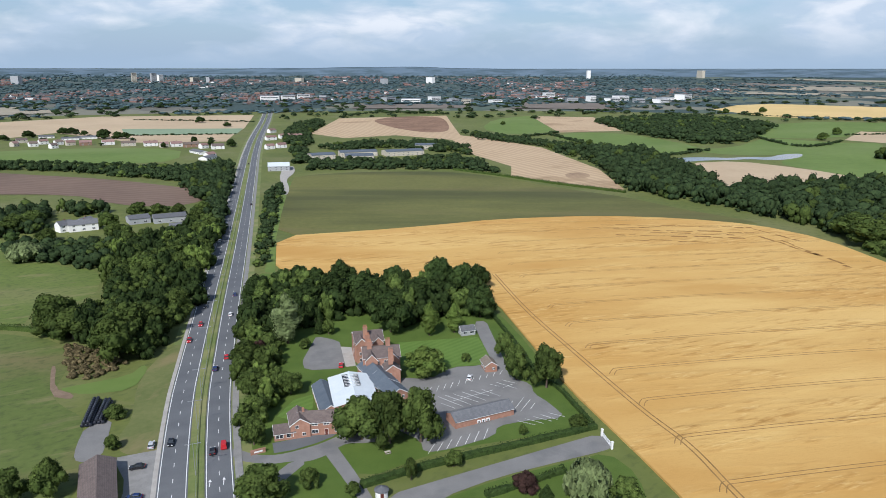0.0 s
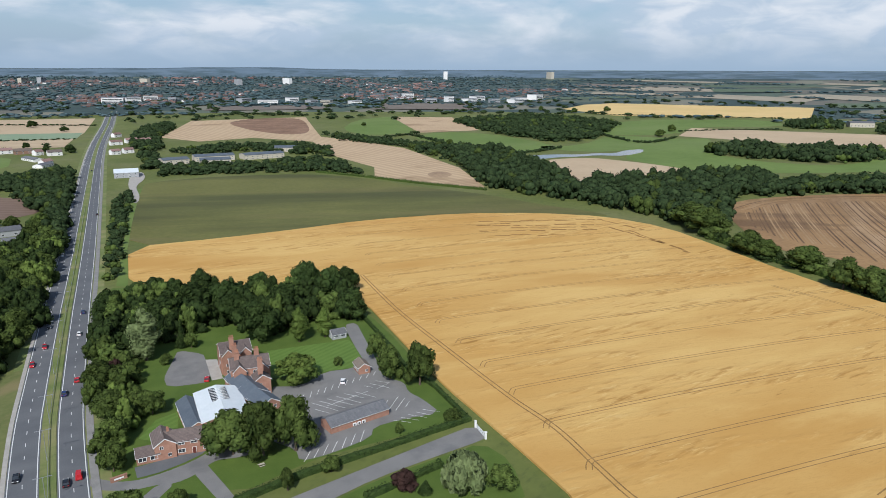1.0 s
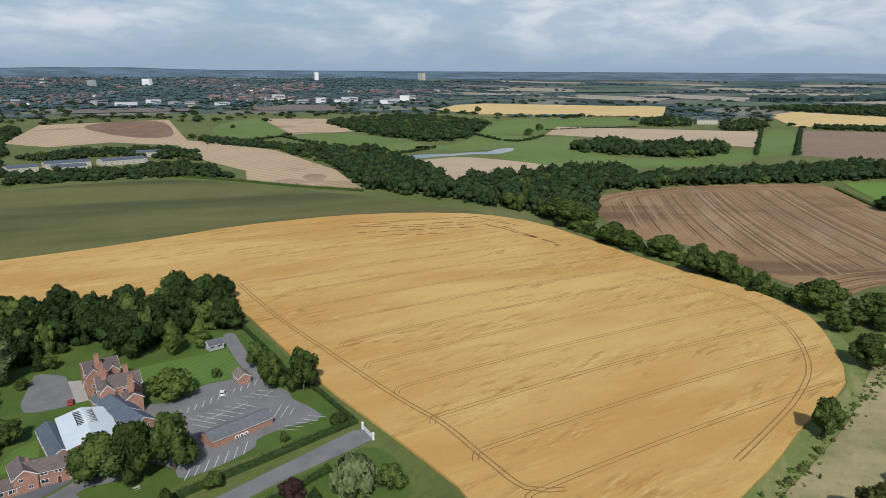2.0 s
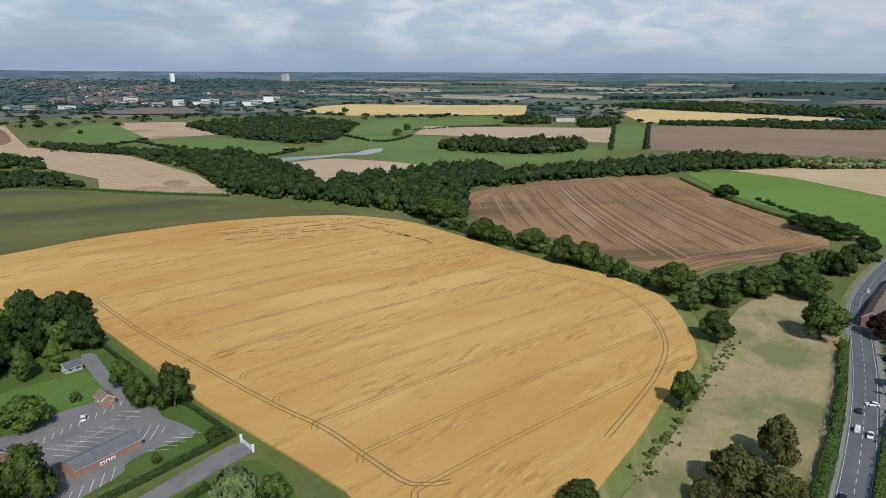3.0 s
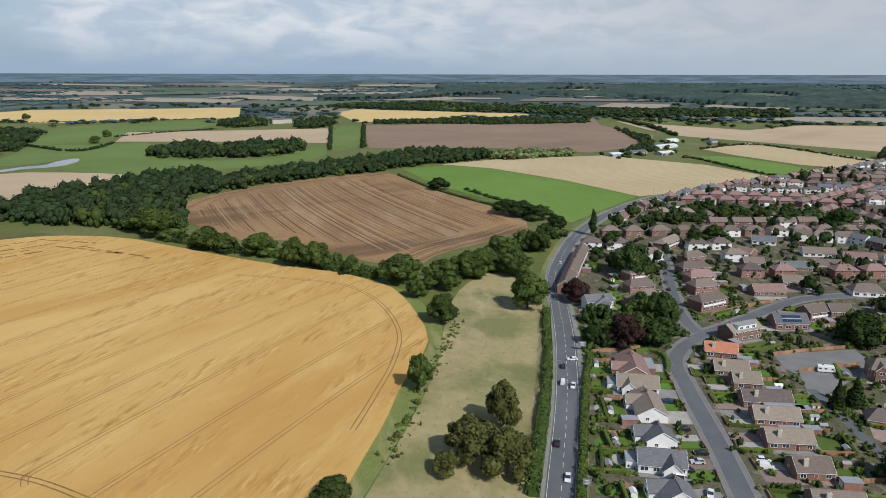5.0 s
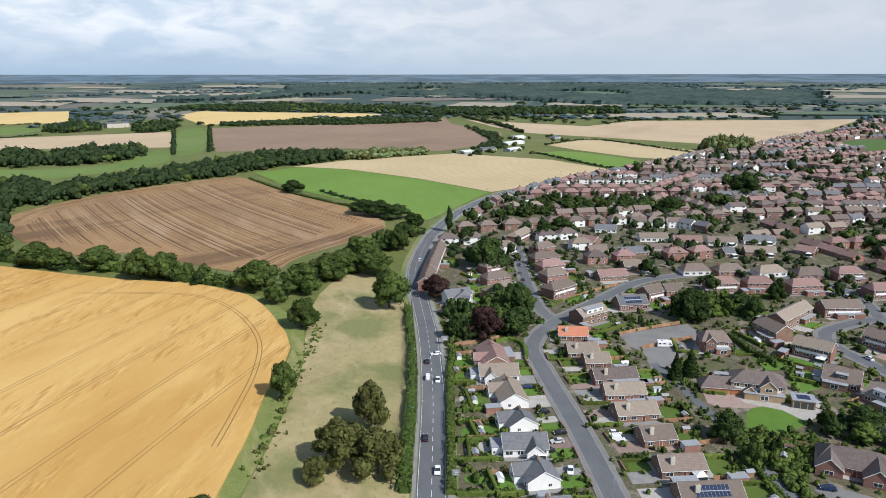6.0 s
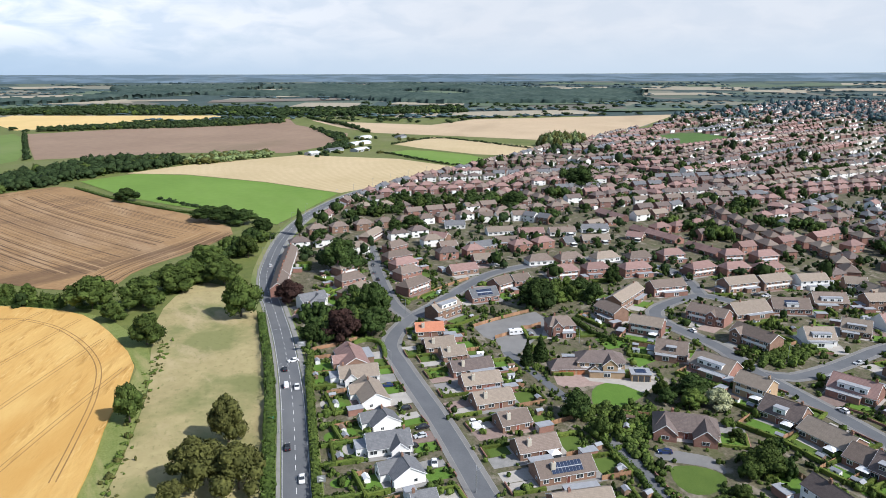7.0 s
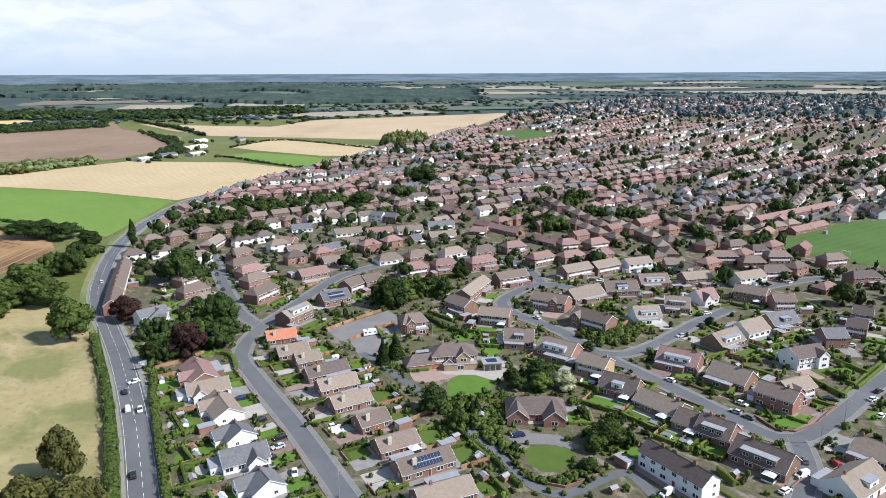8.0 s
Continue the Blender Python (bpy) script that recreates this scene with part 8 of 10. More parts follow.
BUILT = []
BUILT += row(BUNGALOWS_EAST[:1], 8.5, 2.7, 5.4, ["orange"], ["brown"], "brick bungalow with bright orange tiled roof", "bungalows", stack="flank")
BUILT += row(BUNGALOWS_EAST[1:3], 8.5, 2.7, 5.4, ["tan"], ["brown"], "brick bungalow with buff tiled roof", "bungalows", stack="flank")
BUILT += row(BUNGALOWS_EAST[3:4], 8.0, 2.7, 5.4, ["dark"], ["red"], "brick bungalow with dark red brown roof", "bungalows", stack="flank")
BUILT += row(BUNGALOWS_EAST[4:8], 8.5, 2.7, 5.4, ["brown", "brown", "tan"], ["brown", "red"], "brick bungalow with brown tiled roof", "bungalows", stack="flank", conservatory=lambda r: r.random() < .4)
BUILT += row(BUNGALOWS_EAST[8:], 8.5, 2.7, 5.4, ["brown"], ["brown"], "brick bungalow with solar panels on brown roof", "bungalows", stack="flank", solar=9)
BUILT += row(BUNGALOW_END, 9, 2.7, 5.4, ["tan"], ["red"], "brick bungalow with grey brown roof beside the lane", "bungalows")
BUILT += row(BUNGALOWS_WEST[:1], 11, 2.7, 5.8, ["red"], ["brown"], "bungalow with red brown tiled roof", "bungalows", wings=((2, 2.5, 5, 2.6, 4.9),))
BUILT += row(BUNGALOWS_WEST[1:3], 10, 2.7, 5.5, ["tan"], ["white"], "white rendered bungalow with buff roof", "bungalows", wings=((-3.2, 2.2, 5, 2.6, 4.9),), garage=True)
BUILT += row(BUNGALOWS_WEST[3:], 9.5, 2.7, 5.6, ["slate"], ["white"], "white rendered bungalow with slate grey roof", "bungalows", wings=lambda r: ((r.choice((-2.6, 2.6)), 2.6, 5.2, 2.7, 5.0),), garage=True, conservatory=lambda r: r.random() < .4)
BUILT += row(TERRACES, 7.5, 5.0, 7.8, ["brown"], ["red"], "long brick terrace with brown roof and chimneys", "terraces", stack=False, stacks=6)
BUILT += row(WHITE_HOUSES, 7.5, 4.9, 7.5, ["slate"], ["white"], "white rendered house with slate roof", "white houses", grow=2, wings=((2, 1.5, 4.5, 4.9, 7.2),))
BUILT += row(SEMIS_WEST, 9, 5.0, 7.8, ["tan", "brown"], ["red"], "brick semi-detached house with brown roof", "brick semis", hip=True, grow=5.5)
BUILT += row(SEMIS_TWO, 9, 5.0, 7.8, ["brown", "red"], ["red"], "brick semi-detached house with hipped roof", "brick semis", hip=True, grow=5.5)
BUILT += row(DETACHED_NEAR[:1], 9, 4.9, 7.4, ["tan"], ["brown"], "brick house with wide white dormer", "detached houses", dormer=1)
BUILT += row(DETACHED_NEAR[1:2], 10, 3.2, 6.5, ["slate"], ["red"], "brick house covered with solar panels", "detached houses", solar=8)
BUILT += row(DETACHED_NEAR[2:], 9, 4.9, 7.6, ["brown"], ["red"], "brick house with brown gabled roof", "detached houses")
BUILT += row(BUNGALOWS_MID, 9, 2.8, 5.6, ["tan", "brown", "tan", "slate", "red"], ["white", "brown", "red", "brown"], "bungalow with tiled roof among gardens", "far bungalows", conservatory=lambda r: r.random() < .3)
BUILT += row(HIP_ROW_A, 9.5, 3.0, 6.2, ["tan", "brown"], ["white", "brown", "red"], "hip-roofed house with buff tiles", "hipped houses", hip=True, grow=6.5)
BUILT += row(HIP_ROW_RED, 9, 5.0, 7.8, ["red"], ["red"], "red brick semi with red hipped roof", "red semis", hip=True, grow=5.5)
BUILT += row(EAST_HIPS, 9, 5.0, 7.8, ["dark", "brown"], ["red"], "brick semi with dark hipped roof", "eastern semis", hip=True, grow=5.5)
TWO, CHALET, LOW = (5.0, 7.7), (3.0, 6.9), (2.7, 5.7)
WALL_WORDS = {"red": "red brick", "brown": "brown brick", "buff": "buff brick", "white": "white rendered"}
ROOF_WORDS = {"tan": "buff tiled", "brown": "brown tiled", "dark": "dark brown tiled", "slate": "slate grey", "red": "red tiled"}


def styled(rows, styles, group, grow=2.0):
    """Houses of a street one by one: height, depth, roof, wall and what is built onto each."""
    made = []
    for (x, y, a, L), (size, W, roof, wall, more) in zip(rows, styles):
        opts = dict(more)
        extra = "wide dormer" if opts.get("dormer") else "conservatory" if opts.get("conservatory") else "garage" if opts.get("garage") else "gable"
        if not opts.get("conservatory"):
            opts.setdefault("extension", PICK.choice((-1, 1, 1)))
        label = WALL_WORDS[wall] + (" house" if size is TWO else " bungalow" if size is LOW else " chalet house") + " with " + ROOF_WORDS[roof] + " roof and " + extra
        house(x, y, a, max(8.0, L + grow), W, *size, roof=roof, wall=wall, label=label, group=group, **opts)
        made.append((x, y, a, max(8.0, L + grow), W))
    return made


BUILT += styled(SEMIS_CRESCENT, [(TWO, 9.5, "tan", "brown", {"garage": True}), (TWO, 9.5, "tan", "brown", {}), (TWO, 9, "brown", "red", {}), (TWO, 9, "tan", "brown", {}), (TWO, 9.5, "brown", "red", {"wings": ((3, 1.0, 4.5, 4.9, 6.9),)}), (CHALET, 10.5, "tan", "brown", {"garage": True}),
                                 (TWO, 9.5, "brown", "brown", {"wings": ((-6, 1.4, 5, 4.9, 7.0),)}), (TWO, 9, "tan", "red", {"conservatory": True}), (TWO, 9, "brown", "brown", {})], "crescent houses", 1.0)
BUILT += styled(DORMER_HOUSES, [(CHALET, 10, "brown", "brown", {"dormer": 2, "garage": True}), (CHALET, 11, "tan", "red", {"dormer": 1}), (TWO, 9.5, "tan", "buff", {"conservatory": True}), (CHALET, 10.5, "dark", "brown", {"dormer": 2, "conservatory": True})], "crescent houses", 2.5)
BUILT += styled(EAST_HOUSES, [(TWO, 9.5, "tan", "white", {}), (TWO, 9, "tan", "brown", {}), (CHALET, 10, "tan", "brown", {"wings": ((3, 1.4, 4.6, 3.0, 5.6),)}), (CHALET, 10.5, "brown", "brown", {"dormer": 1}), (TWO, 9.5, "tan", "brown", {"garage": True}), (TWO, 9.5, "tan", "white", {}),
                              (TWO, 9.5, "brown", "red", {"conservatory": True}), (CHALET, 9.5, "red", "white", {"wings": ((-2.6, 2.0, 5, 3.0, 6.0),)}), (CHALET, 10.5, "tan", "brown", {"dormer": 1}), (CHALET, 10.5, "tan", "white", {"dormer": 1}), (TWO, 9, "brown", "red", {}), (CHALET, 10.5, "brown", "red", {"dormer": 2, "solar": 6})], "eastern houses", 2.0)
BUILT += styled(EAST_DETACHED, [(CHALET, 11, "slate", "brown", {"dormer": 2}), (CHALET, 11, "tan", "white", {}), (CHALET, 11, "tan", "brown", {"dormer": 1}), (TWO, 9, "dark", "red", {}), (TWO, 9, "dark", "red", {"garage": True}), (TWO, 9.5, "slate", "red", {"garage": True}),
                                (TWO, 10, "dark", "white", {"wings": ((4, 1.6, 5, 5.0, 7.0),), "timber": True}), (CHALET, 11, "red", "red", {"dormer": 1})], "eastern houses", 2.0)
BUILT += styled(SOUTH_HOUSES, [(CHALET, 11, "tan", "brown", {}), (TWO, 9, "brown", "red", {"garage": True}), (TWO, 9, "tan", "red", {"wings": ((-3, 1.2, 4.5, 4.8, 6.8),)}), (LOW, 10.8, "tan", "brown", {"conservatory": True}), (LOW, 10.5, "brown", "red", {"conservatory": True}), (CHALET, 10.5, "dark", "red", {"dormer": 1}),
                               (CHALET, 11, "dark", "brown", {"dormer": 1, "conservatory": True}), (LOW, 11, "tan", "brown", {}), (CHALET, 11, "tan", "white", {"dormer": 2})], "southern houses", 1.6)
BUILT += row(WHITE_TERRACE, 7.5, 5.2, 7.8, ["dark"], ["white"], "white rendered terrace with dark slate roof", "", boards=False, stack=False, stacks=2)
BUILT += row(MANSION[:1], 10, 5.2, 8.2, ["dark"], ["buff"], "large buff brick house with hipped brown roof", "", hip=True, grow=9, wings=((3.2, 2.2, 5.5, 5.0, 7.4), (-2.6, 1.6, 4.2, 2.6, 4.4)))
mx_, my_, ma_, ml_ = MANSION[1]
wing_ = house(mx_, my_, ma_, ml_ + 6, 7, 2.6, 5.5, True, "dark", "buff", stack=False, windows=False, top=ml_, label="low garage wing of the large house", porch=False)
for k in (-1, 0, 1):
    part("garage_door", Shape().box(k * 3.6 - 1.4, faces_camera(mx_, my_, ma_) * 3.53 - .04, 0, k * 3.6 + 1.4, faces_camera(mx_, my_, ma_) * 3.53 + .04, 2.2), GARAGE_M, wing_, "orange brown timber garage door")
BUILT.append((mx_, my_, ma_, ml_ + 6, 7))
BUILT += row(BIG_BUNGALOW, 11, 2.8, 6.2, ["dark"], ["red"], "large brick bungalow with dark brown roof", "", hip=True, grow=7, wings=((-6.5, 3.2, 7, 2.8, 5.6), (5.5, 4.2, 7, 2.8, 5.6)), conservatory=True)
BUILT += row(PENTAGON_HOUSE, 10, 5.2, 8.0, ["brown"], ["red"], "square brick house with hipped grey brown roof", "", hip=True, grow=5, wings=((-2.4, 1.2, 4.2, 5.0, 7.2),))

# ---------------------------------------------------------------- the hotel
for rows, W, e, r, roof_, wall_, lab, hip_, grow in ((LODGE[:1], 7.5, 4.6, 6.6, "dark", "orange", "red brick lodge with dark tiled roof", False, 4), (LODGE[1:2], 6.0, 4.7, 6.7, "dark", "orange", "red brick gabled front of the lodge", False, 4),
                                                    (LODGE[2:], 6.0, 2.5, 4.0, "dark", "orange", "low brick garage beside the lodge", False, 1), (SLATE_SHED, 6.5, 3.2, 5.0, "steel", "orange", "long shed with blue grey slate roof", False, 0),
                                                    (HALL, 14.5, 4.6, 6.2, "sheet", "orange", "brick hall with white sheet roof", False, -1.5), (SLATE_WINGS, 8, 4.6, 7.0, "steel", "orange", "brick wing with blue grey slate roof", False, 2),
                                                    (MAIN_HOUSE, 10.5, 8.4, 10.8, "dark", "orange", "tall orange brick house with grey gabled roof", False, 1), (TIMBER_GABLE, 5.5, 5.6, 7.5, "dark", "orange", "red brick gable with white timber", False, 3),
                                                    (LONG_GARAGE, 7, 2.5, 4.2, "slate", "orange", "long brick garage with dark slate roof", False, 0.0), (BRICK_HUT, 4.6, 2.7, 4.2, "tan", "orange", "small red brick hut by the car park", False, 0),
                                                    (SUMMERHOUSE, 4.5, 2.3, 3.8, "slate", "grey", "grey timber summerhouse on the lawn", False, 0)):
    for x, y, a, L in rows:
        house(x, y, a, max(3.2, L + grow), W, e, r, hip_, roof_, wall_, stack=W == 7.5, label=lab, group="", top=L if hip_ else None, name="outbuilding" if e < 4 else "house", boards=W != 7, storeys=3 if e > 7 else None, windows=W != 7 and W != 14.5, porch=e > 4, wings=((-.3 * L, 1.4, 4.4, 7.9, 10.2), (.32 * L, .9, 4.0, 7.9, 10.0)) if e > 7 else ())
hx, hy, ha, hl = HALL[0]
lights_ = thing("roof_light", hx, hy, ha, "dark glazed roof light on the white hall", "roof light", z=0)
for i in range(8):
    for j in (-1, 1):
        part("pane", Shape().box(-1.1, -.5, 0, 1.1, .5, .12), GLASS, lights_, at=pose(-4.6 + (i - 3.5) * 1.25, j * 1.7, 6.2 - 1.7 * .22 + .22, j * -12.4, 0, 90))
    part("glazing_bar", Shape().box(-.06, -2.6, 0, .06, 2.6, .1), UPVC, lights_, at=pose(-3.98 + (i - 3.5) * 1.25, 0, 6.35))
gx_, gy_, ga_, gl_ = LONG_GARAGE[0]
for k in (-2.5, -.8, .9):
    u = thing("wall_unit", gx_ + k * math.cos(radians(ga_)) + 3.72 * math.sin(radians(ga_)), gy_ + k * math.sin(radians(ga_)) - 3.72 * math.cos(radians(ga_)), ga_, "white air conditioning unit on brick wall", "air conditioner", "wall units")
    part("casing", Shape().box(-.6, -.22, .4, .6, .2, 1.3), UPVC, u)
    part("fan_grille", Shape().box(-.35, -.26, .5, .15, -.22, 1.2), RUBBER, u)
for (x, y), hgt in zip(STACKS, (14.2, 14, 13.6, 13.4, 13.8)):
    st = thing("chimney_stack", x, y, 3, "tall red brick chimney stack with clay pots", "chimney", "house chimneys")
    part("shaft", Shape().box(-.85, -.4, 8, .85, .4, hgt - .6).box(-.97, -.52, hgt - .6, .97, .52, hgt - .3), BRICK["orange"], st)
    for i in range(4):
        part("chimney_pot", Shape().ring_stack([(-.6 + i * .4, 0, hgt - .3, .14), (-.6 + i * .4, 0, hgt + .6, .12), (-.6 + i * .4, 0, hgt + .7, .15)], 8), POT, st)

# ---------------------------------------------------------------- farms, works and distant buildings
for rows, W, e, r, roof_, wall_, lab in ((FARM_BARN, 9, 3.5, 5.5, "dark", "stone", "old stone barn with grey roof"), (LEFT_SHEDS, 14, 4, 6, "slate", "grey", "grey roofed works shed among trees"), (WHITE_FARM, 9, 5, 7.8, "slate", "white", "white farmhouse with dark roof"),
                                         (ROAD_BARN, 24, 5.5, 8.5, "sheet", "grey", "barn with pale sheet roof beside the road"), (FACTORY, 24, 6, 8, "steel", "stone", "works building with blue grey sheet roof"),
                                         (ROADSIDE_HOUSES, 9, 5, 7.6, "red", "white", "white house beside the dual carriageway"), (MANOR, 22, 9, 12, "slate", "stone", "pale stone country house"),
                                         (FAR_FARM, 14, 3.5, 5.5, "slate", "grey", "low grey farm shed"), (LEFT_ROW_ENDS, 10, 4.8, 7.8, "mixed", "mixed", "small house in a far roadside row"), (LEFT_ROW_SHEDS, 12, 3, 5, "slate", "white", "long low shed behind a row of houses")):
    for x, y, a, L in rows:
        if rows is LEFT_ROW_ENDS:
            roof_, wall_ = PICK.choice(("red", "brown", "red", "dark")), PICK.choice(("white", "white", "brown", "stone"))
        if rows is FAR_FARM:
            L *= .62
            roof_, wall_ = PICK.choice(('sheet', 'slate', 'sheet')), PICK.choice(('grey', 'white'))
        house(x, y, a, L, W, e, r, False, roof_, wall_, stack=wall_ == "white" and W < 12, label=lab, light=True, name="building" if W > 11 else "house")
office_rng = random.Random(4)
for x0, y0, a, L0 in OFFICES:
    u = 0.0
    while u < L0:
        L, deep, hgt = office_rng.uniform(22, 60), office_rng.uniform(10, 18), office_rng.uniform(9, 21)
        px, py = (u + L / 2 - L0 / 2), office_rng.uniform(-45, 45)
        ca, sa = math.cos(radians(a)), math.sin(radians(a))
        b = thing("office_building", x0 + px * ca - py * sa, y0 + px * sa + py * ca, a + office_rng.uniform(-25, 25), "pale flat-roofed office block with dark window bands", "office", "distant offices")
        part("wall", Shape().box(-L / 2, -deep, -2, L / 2, deep, hgt), BRICK[office_rng.choice(("white", "white", "grey", "stone", "grey"))], b)
        part("roof", Shape().box(-L / 2 - .6, -deep - .6, hgt, L / 2 + .6, deep + .6, hgt + .8), LEAD, b)
        for lv in range(int(hgt / 4.4)):
            part("window_band", Shape().box(-L * .46, -deep - .15, 1.4 + lv * 4.4, L * .46, -deep + .1, 3.4 + lv * 4.4), GLASS, b)
        u += L + office_rng.uniform(6, 45)
for i, (x, y) in enumerate(TOWERS):
    hgt = (42, 40, 34, 22, 24, 42, 36, 26, 28, 20, 34)[i]
    b = thing("tower_block", x, y, 20 + i * 13, "pale distant tower block", "tower", "distant towers")
    wdt = 11 if i < 3 or i == 5 else 22
    part("wall", Shape().box(-wdt, -9, -5, wdt, 9, hgt), BRICK[("stone", "grey", "white")[i % 3]], b)
    for lv in range(int(hgt / 5)):
        part("window", Shape().box(-wdt * .85, -.2, 0, wdt * .85, .1, 2.2), GLASS, b, at=pose(0, -9.05, 3 + lv * 5, 0, 0, 0))

# ---------------------------------------------------------------- the wider estate
def near_any(x, y, d):
    return any((x - b[0]) ** 2 + (y - b[1]) ** 2 < (d + b[3] * .4) ** 2 for b in BUILT)


def near_street(x, y, d):
    return any((x - p[0]) ** 2 + (y - p[1]) ** 2 < d * d for q, w in STREETS for p in q) or any((x - p[0]) ** 2 + (y - p[1]) ** 2 < (d + 3) ** 2 for p in MAIN)


KEEP_OUT = [PARKING_COURT, MANSION_LAWN, MANSION_DRIVE, CHALET_LAWN, CHALET_DRIVE, SPORTS, PLAYING_FIELD, PALE_THIRD, PALE_STUBBLE, PALE_SECOND, GREEN_SECOND, BRIGHT_GREEN]
rng = random.Random(5)


def crowded(x, y, taken, d2=190.0):
    """Whether a house stands within reach already; taken: the houses by squares of 20 m."""
    return any((x - q[0]) ** 2 + (y - q[1]) ** 2 < d2 for i in (-1, 0, 1) for j in (-1, 0, 1) for q in taken.get((int(x // 20) + i, int(y // 20) + j), ()))


TAKEN = {}
ESTATE = []          # x, y, turn, length, roof, wall, hipped, two storeys


def settle(x, y, turn, L, roof, wall, hipped, two, d2=150.0):
    if crowded(x, y, TAKEN, d2) or near_any(x, y, 8) or (math.hypot(x, y) < 620 and near_street(x, y, 8)) or any(inside(x, y, q) for q in KEEP_OUT):
        return
    TAKEN.setdefault((int(x // 20), int(y // 20)), []).append((x, y))
    ESTATE.append((x, y, turn, L, roof, wall, hipped, two))


for rows, roof_, walls_, hipped, two in ((ROWS_TERRACE, ("red",), ("red",), False, False), (ROWS_RED, ("red", "red", "red", "brown"), ("red",), True, True), (ROWS_BROWN, ("brown", "dark", "brown", "tan"), ("red", "red", "brown"), True, True),
                                         (ROWS_SLATE, ("slate",), ("brown", "red"), True, False), (ROWS_PALE, ("tan", "brown", "slate"), ("white", "white", "brown"), False, True)):
    for x0, y0, x1, y1, k in rows:
        d, turn_ = math.hypot(x1 - x0, y1 - y0), math.degrees(math.atan2(y1 - y0, x1 - x0))
        own = rng.choice(roof_)
        if rows is ROWS_TERRACE:
            n_, L = max(1, k), d / max(1, k) - .3
            for i in range(n_):
                u = (i + .5) / n_
                settle(x0 + (x1 - x0) * u, y0 + (y1 - y0) * u, turn_, L, own, "red", False, False, 60.0)
            continue
        n_ = max(k, int(d / 17.5) + 1)
        for i in range(n_):
            u = i / max(1, n_ - 1)
            settle(x0 + (x1 - x0) * u + rng.uniform(-1, 1), y0 + (y1 - y0) * u + rng.uniform(-1, 1), turn_ + rng.uniform(-2, 2), min(14.5, d / max(1, n_ - 1) * .82), own if rng.random() < .8 else rng.choice(roof_), rng.choice(walls_), hipped, two, 110.0)
for x, y, a in along(MAIN, 15.5, -17, 420):
    if x < 1500:
        settle(x, y, a + rng.uniform(-3, 3), 12.5, rng.choice(("brown", "red", "tan", "slate")), rng.choice(("red", "white", "brown")), rng.random() < .4, rng.random() < .6)
# the rest: pairs of rows along straight streets, gardens back to back
for zone, turn_ in ((0, -70), (1, -52)):
    c, s = math.cos(radians(turn_)), math.sin(radians(turn_))
    for j in range(-60, 70):
        for side in (-1, 1):
            rr_ = random.Random(j * 7 + side + zone * 1000)
            for i in range(-170, 170):
                if i % 9 == 0:
                    own, wall_, hipped, two = rr_.choice(("brown", "red", "dark", "brown", "slate", "dark", "red", "tan")), rr_.choice(("red", "red", "red", "brown", "white")), rr_.random() < .6, rr_.random() < .8
                    if rr_.random() < .12:
                        own = None
                u, v = i * 17.0, j * 58 + side * 14.5
                v += 20 * math.sin(u * .007 + j * .6)
                x, y = u * c - v * s, u * s + v * c
                r = math.hypot(x, y)
                if own is None or r > 2700 or r < 400 or (r > 1700 and rng.random() < .3) or not inside(x, y, ESTATE_GROUND):
                    continue
                if zone != (1 if y < -260 - 40 * math.sin(x * .004) else 0) or rng.random() < .05:
                    continue
                settle(x + rng.uniform(-1, 1), y + rng.uniform(-1, 1), turn_ + math.degrees(.14 * math.cos(u * .007 + j * .6)) + rng.uniform(-2, 2), rng.uniform(12.5, 14.5), own, wall_ if rng.random() < .85 else "white", hipped, two)
ESTATE.sort(key=lambda q: math.hypot(q[0], q[1]))
ESTATE_NEAR = 125
for x, y, a, L, rf, wl, hipped, two in ESTATE[:ESTATE_NEAR]:
    house(x, y, a, L, 8.5, 5.0 if two else 2.8, 7.8 if two else 5.4, hipped, rf, wl, label=f"{'rendered' if wl == 'white' else 'brick'} estate house with {rf} tiled roof", group="estate houses", light=True)


